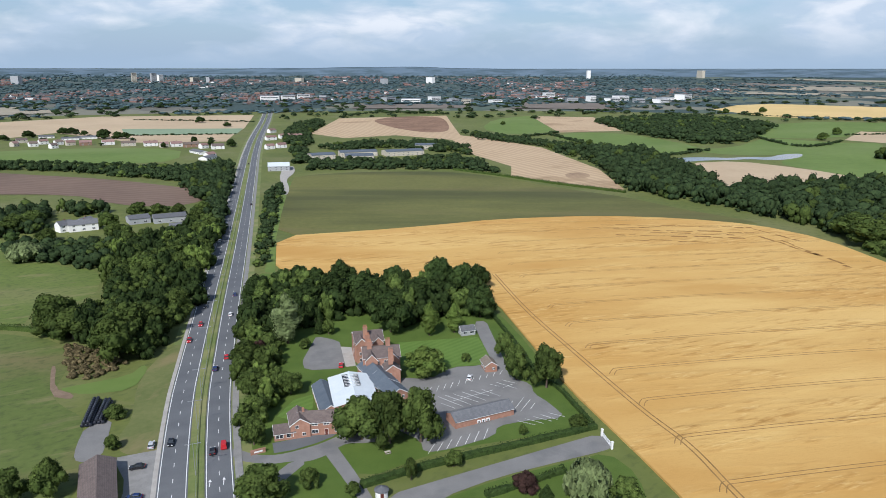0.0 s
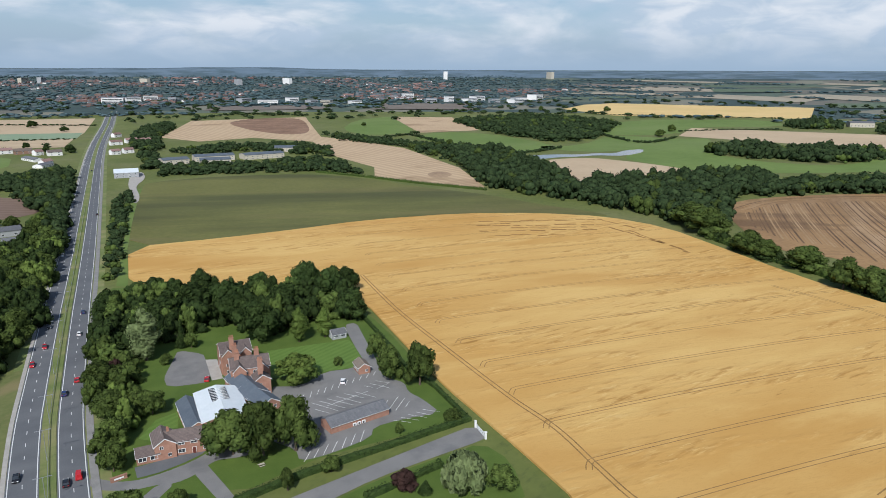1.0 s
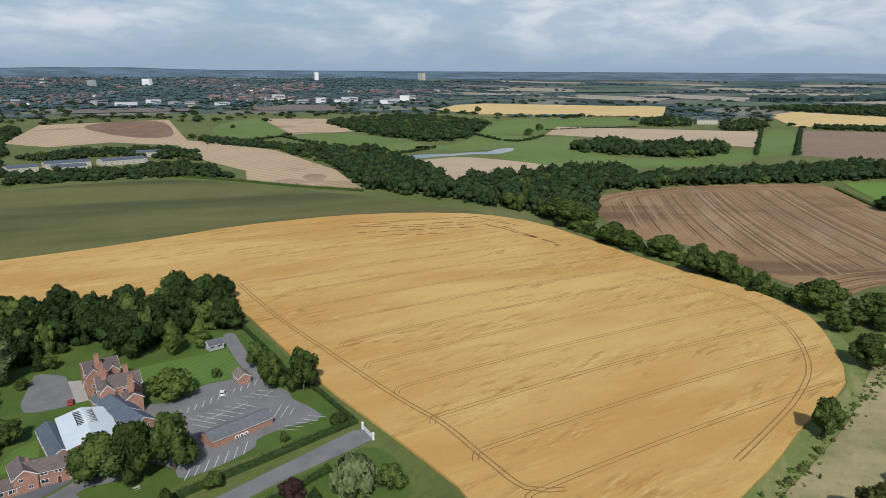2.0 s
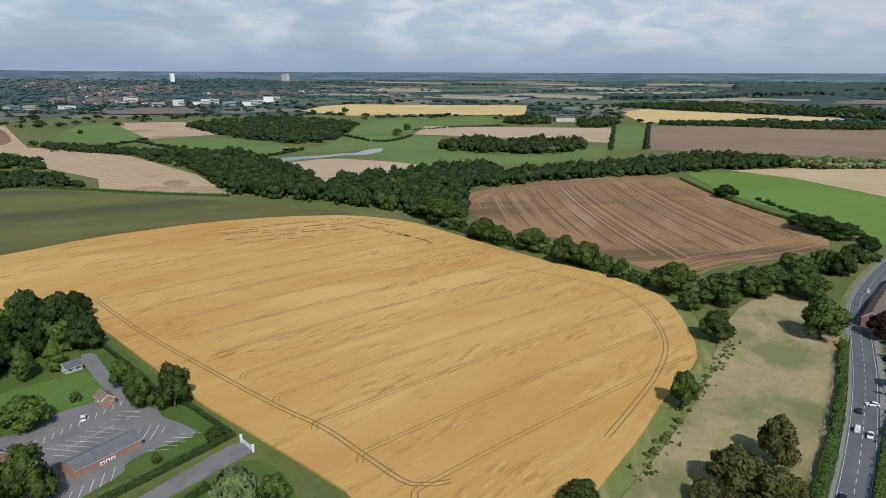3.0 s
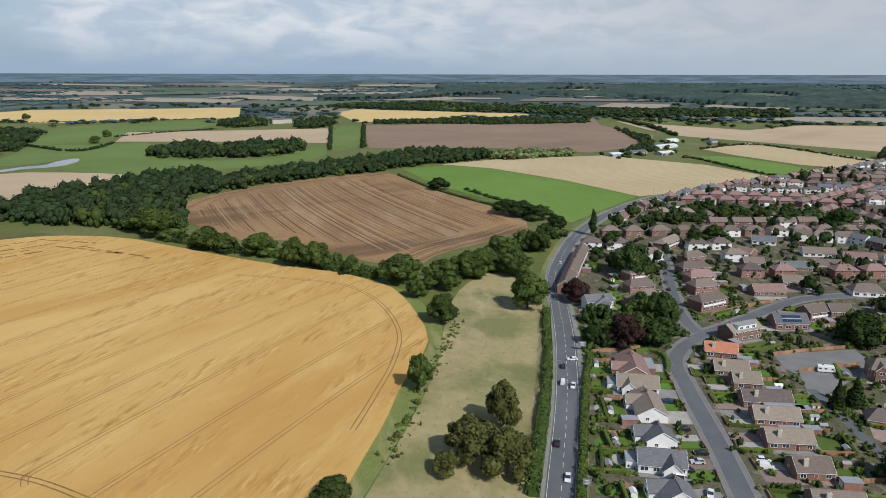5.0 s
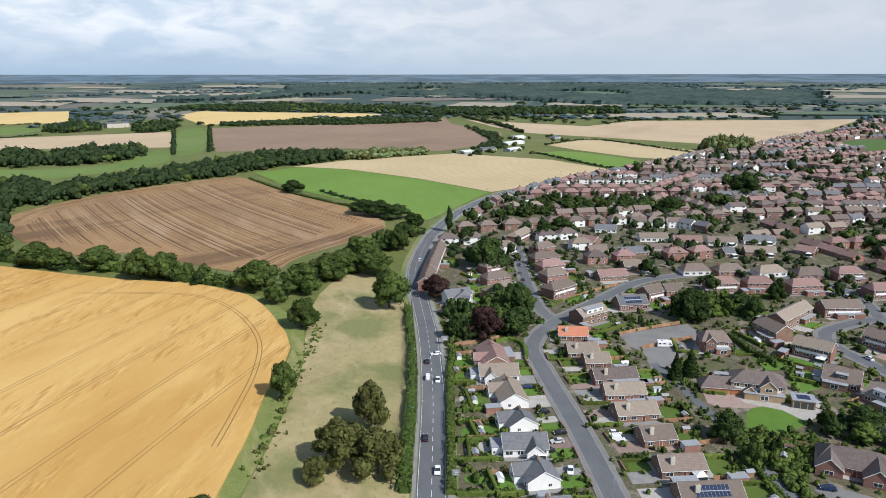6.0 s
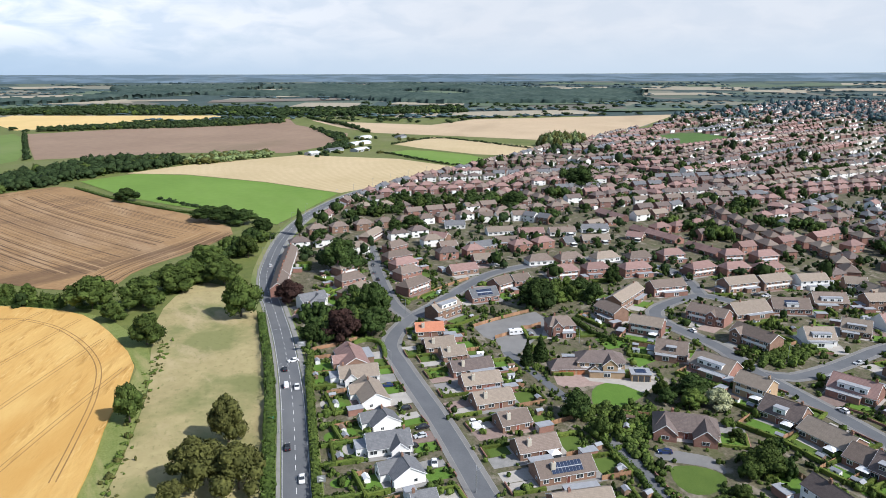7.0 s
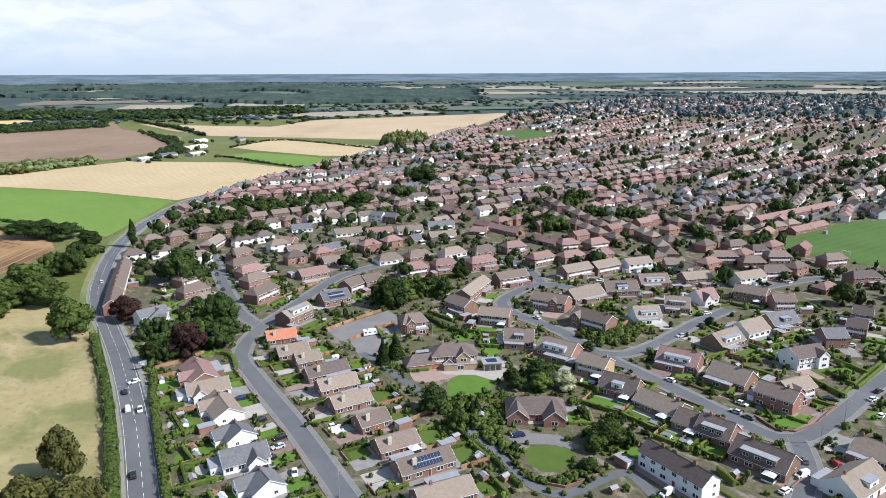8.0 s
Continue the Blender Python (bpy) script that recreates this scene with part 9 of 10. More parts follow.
def far_houses(spots, name, label):
    """Houses too far to tell apart, with their lean-tos, joined into one object."""
    mats = [BRICK["estate"], BRICK["white"], TILES["brown"], TILES["red"], TILES["dark"], TILES["slate"], GLASS, TILES["tan"], LEAD, UPVC]
    number = {"red": 0, "brown": 0, "white": 1}
    tile = {"brown": 2, "red": 3, "dark": 4, "slate": 5, "tan": 7}
    V, F, I = [], [], []
    q = random.Random(3)
    for x, y, a, L, rf, wl, hipped, two in spots:
        c, s, z = math.cos(radians(a)), math.sin(radians(a)), ground_z(x, y)
        W, e = 8.5, 5.0 if two else 2.9
        r = e + 2.8
        near = math.hypot(x, y) < 1250
        walls = Shape().box(-L / 2, -W / 2, -1, L / 2, W / 2, e) if hipped else gable_walls(L, W, e, r)
        roof_ = hip_roof(L, W, e, r) if hipped else gable_roof(L, W, e, r)
        frames, pane, lean = Shape(), Shape(), Shape()
        if near:
            f = faces_camera(x, y, a)
            for st in range(2 if two else 1):
                for k in (-.32, .32):
                    z0 = .9 + 2.6 * st
                    frames.box(k * L - 1.1, f * (W / 2 + .02) - .03, z0, k * L + 1.1, f * (W / 2 + .02) + .03, z0 + 1.3)
                    pane.box(k * L - .95, f * (W / 2 + .05) - .03, z0 + .15, k * L + .95, f * (W / 2 + .05) + .03, z0 + 1.15)
            if q.random() < .7:
                w0, y0 = q.uniform(2.4, 5), q.choice((-1, 1)) * (W / 2 + 1.4)
                x0 = q.uniform(-.3, .3) * L
                lean.box(x0 - w0 / 2, y0 - 1.5, -.5, x0 + w0 / 2, y0 + 1.5, 2.5)
            if q.random() < .6:
                x0, y0 = q.uniform(-.5, .5) * L, q.choice((-1, 1)) * q.uniform(9, 13)
                lean.box(x0 - 1.4, y0 - 1.2, -.5, x0 + 1.4, y0 + 1.2, 2.2)
        stack = Shape().box(-.5, -.4, r - 1, .5, .4, r + 1.2)
        for sh, mi in ((walls, number[wl]), (roof_, tile[rf]), (frames, 9), (pane, 6), (lean, q.choice((8, 9, 8, 0, 1))), (stack, 0)):
            k = len(V)
            V += [(x + px * c - py * s, y + px * s + py * c, z + pz) for px, py, pz in sh.v]
            F += [tuple(k + i for i in f_) for f_ in sh.f]
            I += [mi] * len(sh.f)
    me = bpy.data.meshes.new(name)
    me.from_pydata(V, [], F)
    for m in mats:
        me.materials.append(m)
    me.polygons.foreach_set("material_index", I)
    me.update()
    return tagged(new(name, me), label, "houses", kind="stuff")


far_houses(ESTATE[ESTATE_NEAR:], "estate_rows", "rows of distant brick estate houses")
TOWN_AREA = [(-1700, 2300), (-200, 2150), (900, 2280), (1500, 2500), (1700, 3300), (600, 3900), (-1000, 3900), (-2000, 3300)]
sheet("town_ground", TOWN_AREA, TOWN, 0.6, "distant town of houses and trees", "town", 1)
rng = random.Random(8)
town = []
for _ in range(4200):
    x, y = rng.uniform(-1900, 1700), rng.uniform(2100, 3900)
    if inside(x, y, TOWN_AREA) and noise.noise((x * .0032, y * .0022, 5)) > .08:
        town.append((x, y, (40 * math.sin(x * .006) + 30 * math.sin(y * .005)) // 15 * 15 + rng.choice((0, 90)), rng.choice((10, 12, 15, 22, 34)) * rng.uniform(.8, 1.1)))
far_houses([(*q, rng.choice(("brown", "slate", "red", "slate", "dark", "slate")), rng.choice(("red",) * 11 + ("white",)), rng.random() < .5, rng.random() < .7) for q in town], "town_houses", "distant town houses and roofs")
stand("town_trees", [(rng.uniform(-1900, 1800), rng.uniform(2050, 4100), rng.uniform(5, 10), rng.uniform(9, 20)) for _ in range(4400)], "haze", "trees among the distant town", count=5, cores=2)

# garden shrubs and small trees through the estate
def shrubs(lo, hi, count, seed, big):
    q = random.Random(seed)
    got = []
    while len(got) < count:
        r, a = math.sqrt(q.uniform(lo * lo, hi * hi)), radians(q.uniform(-62, 22))
        x, y = r * math.cos(a), r * math.sin(a)
        if inside(x, y, ESTATE_GROUND) and not any(inside(x, y, k) for k in KEEP_OUT):
            if (hi > 700 or (not near_street(x, y, 5) and not near_any(x, y, 4.2))):
                k = q.random()
                got.append((x, y, big * q.uniform(.8, 1.6) * (2.0 if k > .9 else 1), big * q.uniform(.55, .95) * (1.8 if k > .9 else 1)))
    return got


stand("garden_shrubs", shrubs(120, 330, 380, 1, 1.4), "hedge", "clipped garden shrubs and hedges", "shrubs", count=20, cores=3, kind="bush")
stand("garden_shrubs", shrubs(300, 480, 520, 2, 2.2), "dark", "dark green garden bushes", "shrubs", count=24, cores=3, kind="bush")
stand("garden_shrubs", shrubs(120, 380, 330, 3, 1.5), "light", "bright green garden bushes", "shrubs", count=24, cores=3, kind="bush")
stand("garden_trees", shrubs(400, 1000, 2600, 4, 3.6), "far", "garden trees among far houses", "trees", count=14, cores=2)
stand("garden_trees", shrubs(900, 2000, 1700, 6, 6.5), "far", "garden trees among distant houses", "trees", count=6, cores=2)
stand("garden_trees", shrubs(380, 1100, 620, 14, 5.4), "dark", "tall dark trees among houses", "trees", count=30, cores=4, size=.17)
mixed_stand("garden_trees", TREES_FARMHOUSE, (("dark", .6), ("oak", .4)), "mixed trees round white farm buildings", "trees", count=120, cores=12, size=.1)
mixed_stand("garden_trees", TREES_HAMLET, (("far", .8), ("oak", .2)), "trees among a row of white cottages", "trees", count=30, cores=5, size=.14)
clump_rng = random.Random(44)
mixed_stand("garden_trees", [(x + clump_rng.gauss(0, 2.2 * k), y + clump_rng.gauss(0, 2.2 * k), clump_rng.uniform(7, 13), clump_rng.uniform(4.5, 8)) for x, y, k in TREE_CLUMPS for _ in range(2 * k)], (("dark", .7), ("oak", .3)), "clumps of tall dark trees between houses", "trees", count=60, cores=7, size=.16)
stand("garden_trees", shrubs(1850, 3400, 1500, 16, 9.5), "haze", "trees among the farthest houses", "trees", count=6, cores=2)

for q, hh, rr in ((HEDGEROW_A, 5, 6), (HEDGEROW_B, 6, 8), (HEDGEROW_C, 4, 5), (HEDGEROW_D, 5, 6), (HEDGEROW_E, 3, 4), (HEDGEROW_F, 3, 4), (HEDGEROW_G, 3, 5), (HEDGEROW_H, 4, 5), (HEDGEROW_I, 8, 9), (HEDGEROW_J, 2.5, 5), (HEDGEROW_K, 3, 6), (HEDGEROW_L, 3, 5), (HEDGEROW_M, 5, 6), (HEDGEROW_N, 5, 6), (HEDGEROW_O, 4, 6), (HEDGEROW_P, 3, 3.5)):
    stand("hedgerow", [(x + rng.uniform(-2, 2), y + rng.uniform(-2, 2), hh * rng.uniform(.6, 1.5), rr * rng.uniform(.7, 1.2)) for x, y, a in along(spline(q, 20), rr * 1.1)], "far", "dark hedgerow between fields", "hedgerow", count=22, cores=3)
far_rng = random.Random(77)
FAR_FIELDS = []
for k in range(600):
    r, a = math.sqrt(far_rng.uniform(1950 ** 2, 4500 ** 2)), radians(far_rng.uniform(-50, 122))
    x, y = r * math.cos(a), r * math.sin(a)
    wide, deep, t_ = far_rng.uniform(200, 620), far_rng.uniform(90, 260), a + math.pi / 2 + far_rng.uniform(-.5, .5)
    c, s = math.cos(t_), math.sin(t_)
    quad_ = [(x + u * wide * c - v * deep * s, y + u * wide * s + v * deep * c) for u, v in ((-.5, -.5), (.45, -.55), (.5, .45), (-.55, .5))]
    if any(inside(px, py, q) for px, py in quad_ for q in (TOWN_AREA, ESTATE_GROUND, PALE_THIRD, YELLOW_STRIP, YELLOW_MANOR, BROWN_FAR, PALE_LEFT)) or any(math.hypot(x - f[0], y - f[1]) < 290 for f in FAR_FIELDS) or max(math.hypot(*p) for p in quad_) > 3950:
        continue
    FAR_FIELDS.append((x, y))
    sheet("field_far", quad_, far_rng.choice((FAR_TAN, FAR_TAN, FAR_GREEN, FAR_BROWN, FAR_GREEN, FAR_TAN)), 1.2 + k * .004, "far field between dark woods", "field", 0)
mid_rng = random.Random(15)
MID = []
for _ in range(1500):
    r, a = math.sqrt(mid_rng.uniform(1650 ** 2, 2450 ** 2)), radians(mid_rng.uniform(-50, 122))
    x, y = r * math.cos(a), r * math.sin(a)
    if any(inside(x, y, q) for q in (ESTATE_GROUND, PALE_THIRD, YELLOW_STRIP, YELLOW_MANOR, BROWN_FAR, PALE_LEFT, STUBBLE_FAR, STUBBLE_PATCH, STUBBLE_MANOR, MEADOW_NORTH, MEADOW_MANOR, PALE_SECOND)) or any(math.hypot(x - f[0], y - f[1]) < 120 for f in FAR_FIELDS) or min(abs(p[0] - x) + abs(p[1] - y) for p in DUAL) < 34:
        continue
    MID.append((x, y, mid_rng.uniform(7, 11), mid_rng.uniform(9, 19)))
stand("far_woods", MID, "far", "dark woods and hedges before the far town", "wood", count=12, cores=3)
groves = []
for _ in range(300):
    r, a = math.sqrt(rng.uniform(1750 ** 2, 4300 ** 2)), radians(rng.uniform(-48, 125))
    turn_ = a + math.pi / 2 + rng.uniform(-.5, .5)
    for k in range(rng.randrange(6, 26)):
        x, y = r * math.cos(a) + k * 24 * math.cos(turn_) + rng.uniform(-22, 22), r * math.sin(a) + k * 24 * math.sin(turn_) + rng.uniform(-22, 22)
        if not inside(x, y, ESTATE_GROUND) and not any(inside(x, y, p) for p in (PALE_THIRD, YELLOW_STRIP, YELLOW_MANOR, BROWN_FAR, PALE_LEFT)) and math.hypot(x, y) < 3950 and not any(math.hypot(x - f[0], y - f[1]) < 110 for f in FAR_FIELDS):
            groves.append((x, y, rng.uniform(6, 10), rng.uniform(13, 24)))
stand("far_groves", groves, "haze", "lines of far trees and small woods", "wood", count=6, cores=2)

# ---------------------------------------------------------------- plots: drives, lawns and fences
def nearest_street(x, y):
    best = None
    for q, w in STREETS + [(MAIN, 6.5)]:
        for p in q:
            d = math.hypot(p[0] - x, p[1] - y)
            if best is None or d < best[0]:
                best = (d, p, w)
    return best


def panel_mesh():
    """Upright boards lapped over one another, as one folded skin with two faces."""
    edge = []
    for i in range(6):
        x, d = -.93 + i * .31, .015 * (i % 2)
        edge += [(x, -.02 - d), (x + .31, -.02 - d)]
    loop = edge + [(.93, .025), (-.93, .025)]
    s = Shape()
    n = len(loop)
    s.v += [(x, y, .05) for x, y in loop] + [(x, y, 1.6) for x, y in loop]
    s.f += [(i, (i + 1) % n, n + (i + 1) % n, n + i) for i in range(n)] + [tuple(range(n - 1, -1, -1)), tuple(range(n, 2 * n))]
    return s.mesh("panel", FENCE_M)


PANEL = panel_mesh()
POST = Shape().box(-.06, -.06, -.2, .06, .06, 1.7).mesh("post", FENCE_M)


def fence(x0, y0, x1, y1, label="brown timber panel fence between gardens"):
    d = math.hypot(x1 - x0, y1 - y0)
    n = max(2, int(d / 1.86))
    t = thing("fence", x0, y0, math.degrees(math.atan2(y1 - y0, x1 - x0)), label, "fence", "garden fences")
    for i in range(n):
        part("panel", PANEL, None, t, at=pose((i + .5) * d / n, 0, 0))
        part("post", POST, None, t, at=pose(i * d / n, 0, 0))
    return t


def shed(x, y, a, w=2.2, d=1.8):
    t = thing("garden_shed", x, y, a, "small timber garden shed with felt roof", "shed", "garden sheds")
    part("wall", gable_walls(w, d, 1.7, 2.2), SHED_M, t)
    part("roof", gable_roof(w, d, 1.7, 2.2, .15, .06), LEAD, t)
    part("door", Shape().box(-.4, -d / 2 - .03, 0, .4, -d / 2, 1.6), FENCE_M, t)


WALL_MESH = Shape().box(-.5, -.12, -.1, .5, .12, .62).box(-.5, -.16, .62, .5, .16, .7).mesh("garden_wall", BRICK["red"])


def low_wall(x0, y0, x1, y1):
    d = math.hypot(x1 - x0, y1 - y0)
    ob = new("garden_wall", WALL_MESH)
    ob.matrix_basis = pose((x0 + x1) / 2, (y0 + y1) / 2, .12, 0, 0, math.degrees(math.atan2(y1 - y0, x1 - x0))) @ Matrix.Diagonal((d, 1, 1, 1))
    tagged(ob, "low brick front garden wall", "wall", "garden walls")


def flat_garage(x, y, a):
    t = thing("garage", x, y, a, "flat-roofed brick garage beside a house", "garage", "garages")
    part("wall", Shape().box(-1.5, -2.6, -.1, 1.5, 2.6, 2.3), BRICK["red"], t)
    part("roof", Shape().box(-1.65, -2.75, 2.3, 1.65, 2.75, 2.48), LEAD, t)
    part("garage_door", Shape().box(-1.15, 2.58, 0, 1.15, 2.65, 2.0), UPVC, t)


def greenhouse(x, y, a):
    t = thing("greenhouse", x, y, a, "small white framed greenhouse in a garden", "greenhouse", "greenhouses")
    part("frame", gable_walls(2.6, 1.9, 1.5, 2.1), UPVC, t)
    part("glazed_roof", gable_roof(2.6, 1.9, 1.5, 2.1, .06, .05), plot_rng.choice((LEAD, UPVC, SHED_M)), t)
    part("door", Shape().box(-.35, -1.0, 0, .35, -.94, 1.6), GLASS, t)


plot_rng = random.Random(21)
for q, lab in ((FENCE_CORNER, "grey timber fence along the verge"), (FENCE_COURT, "pale panel fence round the parking court"), (FENCE_COURT_LOW, "red brown panel fence in the parking court"), (FENCE_TIMBER, "new yellow timber fence"), (FENCE_WHITE, "pale panel fence on the street corner")):
    for p0, p1 in zip(q, q[1:]):
        fence(*p0, *p1, lab)
for (x0, y0), (x1, y1) in zip(LANE_WALL, LANE_WALL[1:]):
    low_wall(x0, y0, x1, y1)
for (x0, y0), (x1, y1) in zip(CORNER_WALL, CORNER_WALL[1:]):
    low_wall(x0, y0, x1, y1)
for x, y, a in LANE_SHEDS:
    shed(x, y, a)
for k, q in enumerate(ESTATE_LAWNS):
    sheet("front_lawn", q, LAWN_FRESH, 0.10 + k * 1e-3, "bright mown garden lawn", "lawn", 0)
hedge("hedge", HEDGE_BRIGHT, 1.8, 1.9, "clipped yellow green corner hedge", "light", ragged=0.1)
plot_rng = random.Random(21)
CLEAR = []
BUSHES = {"hedge": [], "oak": [], "light": [], "dark": []}


CLIPPED = Shape()


def clipped(x0, y0, x1, y1, high):
    """A clipped garden hedge with slightly uneven faces, added to the joined hedges."""
    d = math.hypot(x1 - x0, y1 - y0)
    n_ = max(2, int(d / 1.4))
    nx, ny = -(y1 - y0) / d, (x1 - x0) / d
    k = len(CLIPPED.v)
    for i in range(n_ + 1):
        x, y = x0 + (x1 - x0) * i / n_, y0 + (y1 - y0) * i / n_
        w, h = plot_rng.uniform(.42, .62), high * plot_rng.uniform(.92, 1.08)
        CLIPPED.v += [(x + nx * w, y + ny * w, 0), (x + nx * w * .92, y + ny * w * .92, h * .9), (x, y, h), (x - nx * w * .92, y - ny * w * .92, h * .9), (x - nx * w, y - ny * w, 0)]
    for i in range(n_):
        a, b = k + i * 5, k + i * 5 + 5
        CLIPPED.f += [(a + j, a + j + 1, b + j + 1, b + j) for j in range(4)]
    CLIPPED.f += [(k + 4, k + 3, k + 2, k + 1, k), tuple(k + n_ * 5 + j for j in range(5))]


def bush_line(x0, y0, x1, y1, step=1.7, size=1.0):
    d = math.hypot(x1 - x0, y1 - y0)
    for i in range(int(d / step)):
        u = (i + plot_rng.random()) / max(1, int(d / step))
        if plot_rng.random() < .8:
            x, y = x0 + (x1 - x0) * u + plot_rng.uniform(-.6, .6), y0 + (y1 - y0) * u + plot_rng.uniform(-.6, .6)
            if not near_street(x, y, 3.6):
                BUSHES[plot_rng.choice(("hedge", "light", "oak", "light", "dark"))].append((x, y, size * plot_rng.uniform(.9, 2.2), size * plot_rng.uniform(.7, 1.3)))


for x0, y0, x1, y1, high in TALL_HEDGES:
    clipped(x0, y0, x1, y1, high)
for k, (x, y, a, L, W) in enumerate(BUILT):
    r = math.hypot(x, y)
    if r > 430:
        continue
    d, p, w = nearest_street(x, y)
    if d > 60 or d < w + 4:
        continue
    fx, fy = (p[0] - x) / d, (p[1] - y) / d
    # plots stand square to their house
    best = max(((math.cos(radians(a + q)), math.sin(radians(a + q))) for q in (0, 90, 180, 270)), key=lambda v: v[0] * fx + v[1] * fy)
    along_ridge = abs(best[0] * math.cos(radians(a)) + best[1] * math.sin(radians(a))) > .7
    fx, fy = best
    sx, sy = -fy, fx
    depth, half = (L / 2, W / 2 + 1.6) if along_ridge else (W / 2, min(L, 14) / 2 + 1.4)
    front = max(depth + 2.5, min(d - w - 1.9, depth + 9))

    def at(u, v):
        return x + fx * u + sx * v, y + fy * u + sy * v

    def quad(u0, u1, v0, v1):
        return [at(u, v) for u, v in ((u0, v0), (u1, v0), (u1, v1), (u0, v1))]

    flip = plot_rng.choice((-1, 1))
    split = plot_rng.uniform(-.1, .3) * half
    back = depth + plot_rng.uniform(8, 11)
    CLEAR.append((quad(depth - 1, front + 3, flip * split, flip * half), x, y))
    CLEAR.append((quad(-depth - 2.6, -back + .8, -half * .7, half * .7), x, y))
    sheet("driveway", quad(depth - 1, front, flip * split, flip * half), plot_rng.choice((PATIO, PATIO, GRAVEL, GRAVEL, PAVEMENT)), 0.055 + k * 1e-4, "paved front drive", "driveway", 0)
    sheet("front_lawn", quad(depth + .8, front - .5, flip * (split - .3), -flip * (half - .4)), plot_rng.choice((LAWN, LAWN_FRESH, LAWN, GRAVEL)), 0.05 + k * 1e-4, "small front garden plot", "lawn", 0)
    sheet("back_lawn", quad(-depth - 2.6, -back, -half * .85, half * .85), plot_rng.choice((LAWN, LAWN_FRESH)), 0.045 + k * 1e-4, "small back lawn", "lawn", 0)
    sheet("patio", quad(-depth - 2.6, depth + 1.6, -half - .6, half + .6), plot_rng.choice((PAVEMENT, PATIO, GRAVEL, PAVEMENT)), 0.043 + k * 1e-4, "paved patio and side paths round the house", "patio", 0)
    if r < 330:
        x0, y0 = at(front, flip * split)
        x1, y1 = at(front, -flip * half)
        low_wall(x0, y0, x1, y1)
        fence(*at(-depth - 1, half), *at(-back, half))
        sx_, sy_ = at(-back + 1.6, -flip * half * .6)
        if plot_rng.random() < .8:
            shed(sx_, sy_, a + plot_rng.choice((0, 90)))
    if r < 420 and plot_rng.random() < .5:
        gx0, gy0 = at(-depth - 1.5 - plot_rng.uniform(0, 2), flip * (half + 1.2))
        if not near_street(gx0, gy0, 6):
            flat_garage(gx0, gy0, math.degrees(math.atan2(fy, fx)) - 90)
    if r < 420 and plot_rng.random() < .45:
        hx0, hy0 = at(-back + plot_rng.uniform(1.5, 3), flip * half * plot_rng.uniform(.2, .6))
        if not near_street(hx0, hy0, 5):
            greenhouse(hx0, hy0, a)
    for chance, p0, p1, high in ((.65, (front - .3, -flip * half), (depth - 1, -flip * half), 1.1), (.5, (front - .6, flip * split), (front - .6, -flip * half), .95), (.7, (-depth - 1.5, -half * .97), (-back, -half * .97), 1.5), (.7, (-back - .3, -half), (-back - .3, half), 1.7)):
        (hx0, hy0), (hx1, hy1) = at(*p0), at(*p1)
        if plot_rng.random() < chance and not near_street(hx0, hy0, 3.4) and not near_street(hx1, hy1, 3.4):
            clipped(hx0, hy0, hx1, hy1, high * plot_rng.uniform(.85, 1.2))
    bush_line(*at(front - .5, -flip * half), *at(depth, -flip * half), 1.5, .75)
    bush_line(*at(front - .8, flip * split), *at(front - .8, -flip * half), 1.6, .65)
    bush_line(*at(-depth - 2, -half), *at(-back, -half), 1.5, 1.0)
    bush_line(*at(-back, -half), *at(-back, half), 1.3, 1.25)
    bush_line(*at(-depth - 2, half * .9), *at(-back, half * .9), 2.2, .8)
for lf, q in BUSHES.items():
    stand("garden_borders", q, lf, "planted borders and hedges round gardens", "shrubs", count=26, cores=3, kind="bush")
tagged(new("garden_hedges", CLIPPED.mesh("garden_hedges", LEAF["clipped"])), "clipped yellow green hedges between garden plots", "hedges", kind="stuff")
dense_rng = random.Random(88)
DENSE = {"hedge": [], "oak": [], "light": [], "dark": []}
tries = 0
while tries < 3200:
    tries += 1
    r, a = math.sqrt(dense_rng.uniform(110 ** 2, 380 ** 2)), radians(dense_rng.uniform(-66, 26))
    x, y = r * math.cos(a), r * math.sin(a)
    if not inside(x, y, ESTATE_GROUND) or any(inside(x, y, k) for k in KEEP_OUT) or near_street(x, y, 4.6) or any((x - b[0]) ** 2 + (y - b[1]) ** 2 < (b[3] * .36 + 2.6) ** 2 for b in BUILT):
        continue
    if any((x - cx) ** 2 + (y - cy) ** 2 < 700 and inside(x, y, q) for q, cx, cy in CLEAR):
        continue
    big = 2.2 if dense_rng.random() < .12 else 1.25
    for m in range(dense_rng.randrange(1, 4)):
        DENSE[dense_rng.choice(("hedge", "light", "oak", "light", "dark"))].append((x + m * dense_rng.uniform(-1.2, 1.2), y + m * dense_rng.uniform(-1.2, 1.2), big * dense_rng.uniform(.7, 2.1), big * dense_rng.uniform(.55, 1.25)))

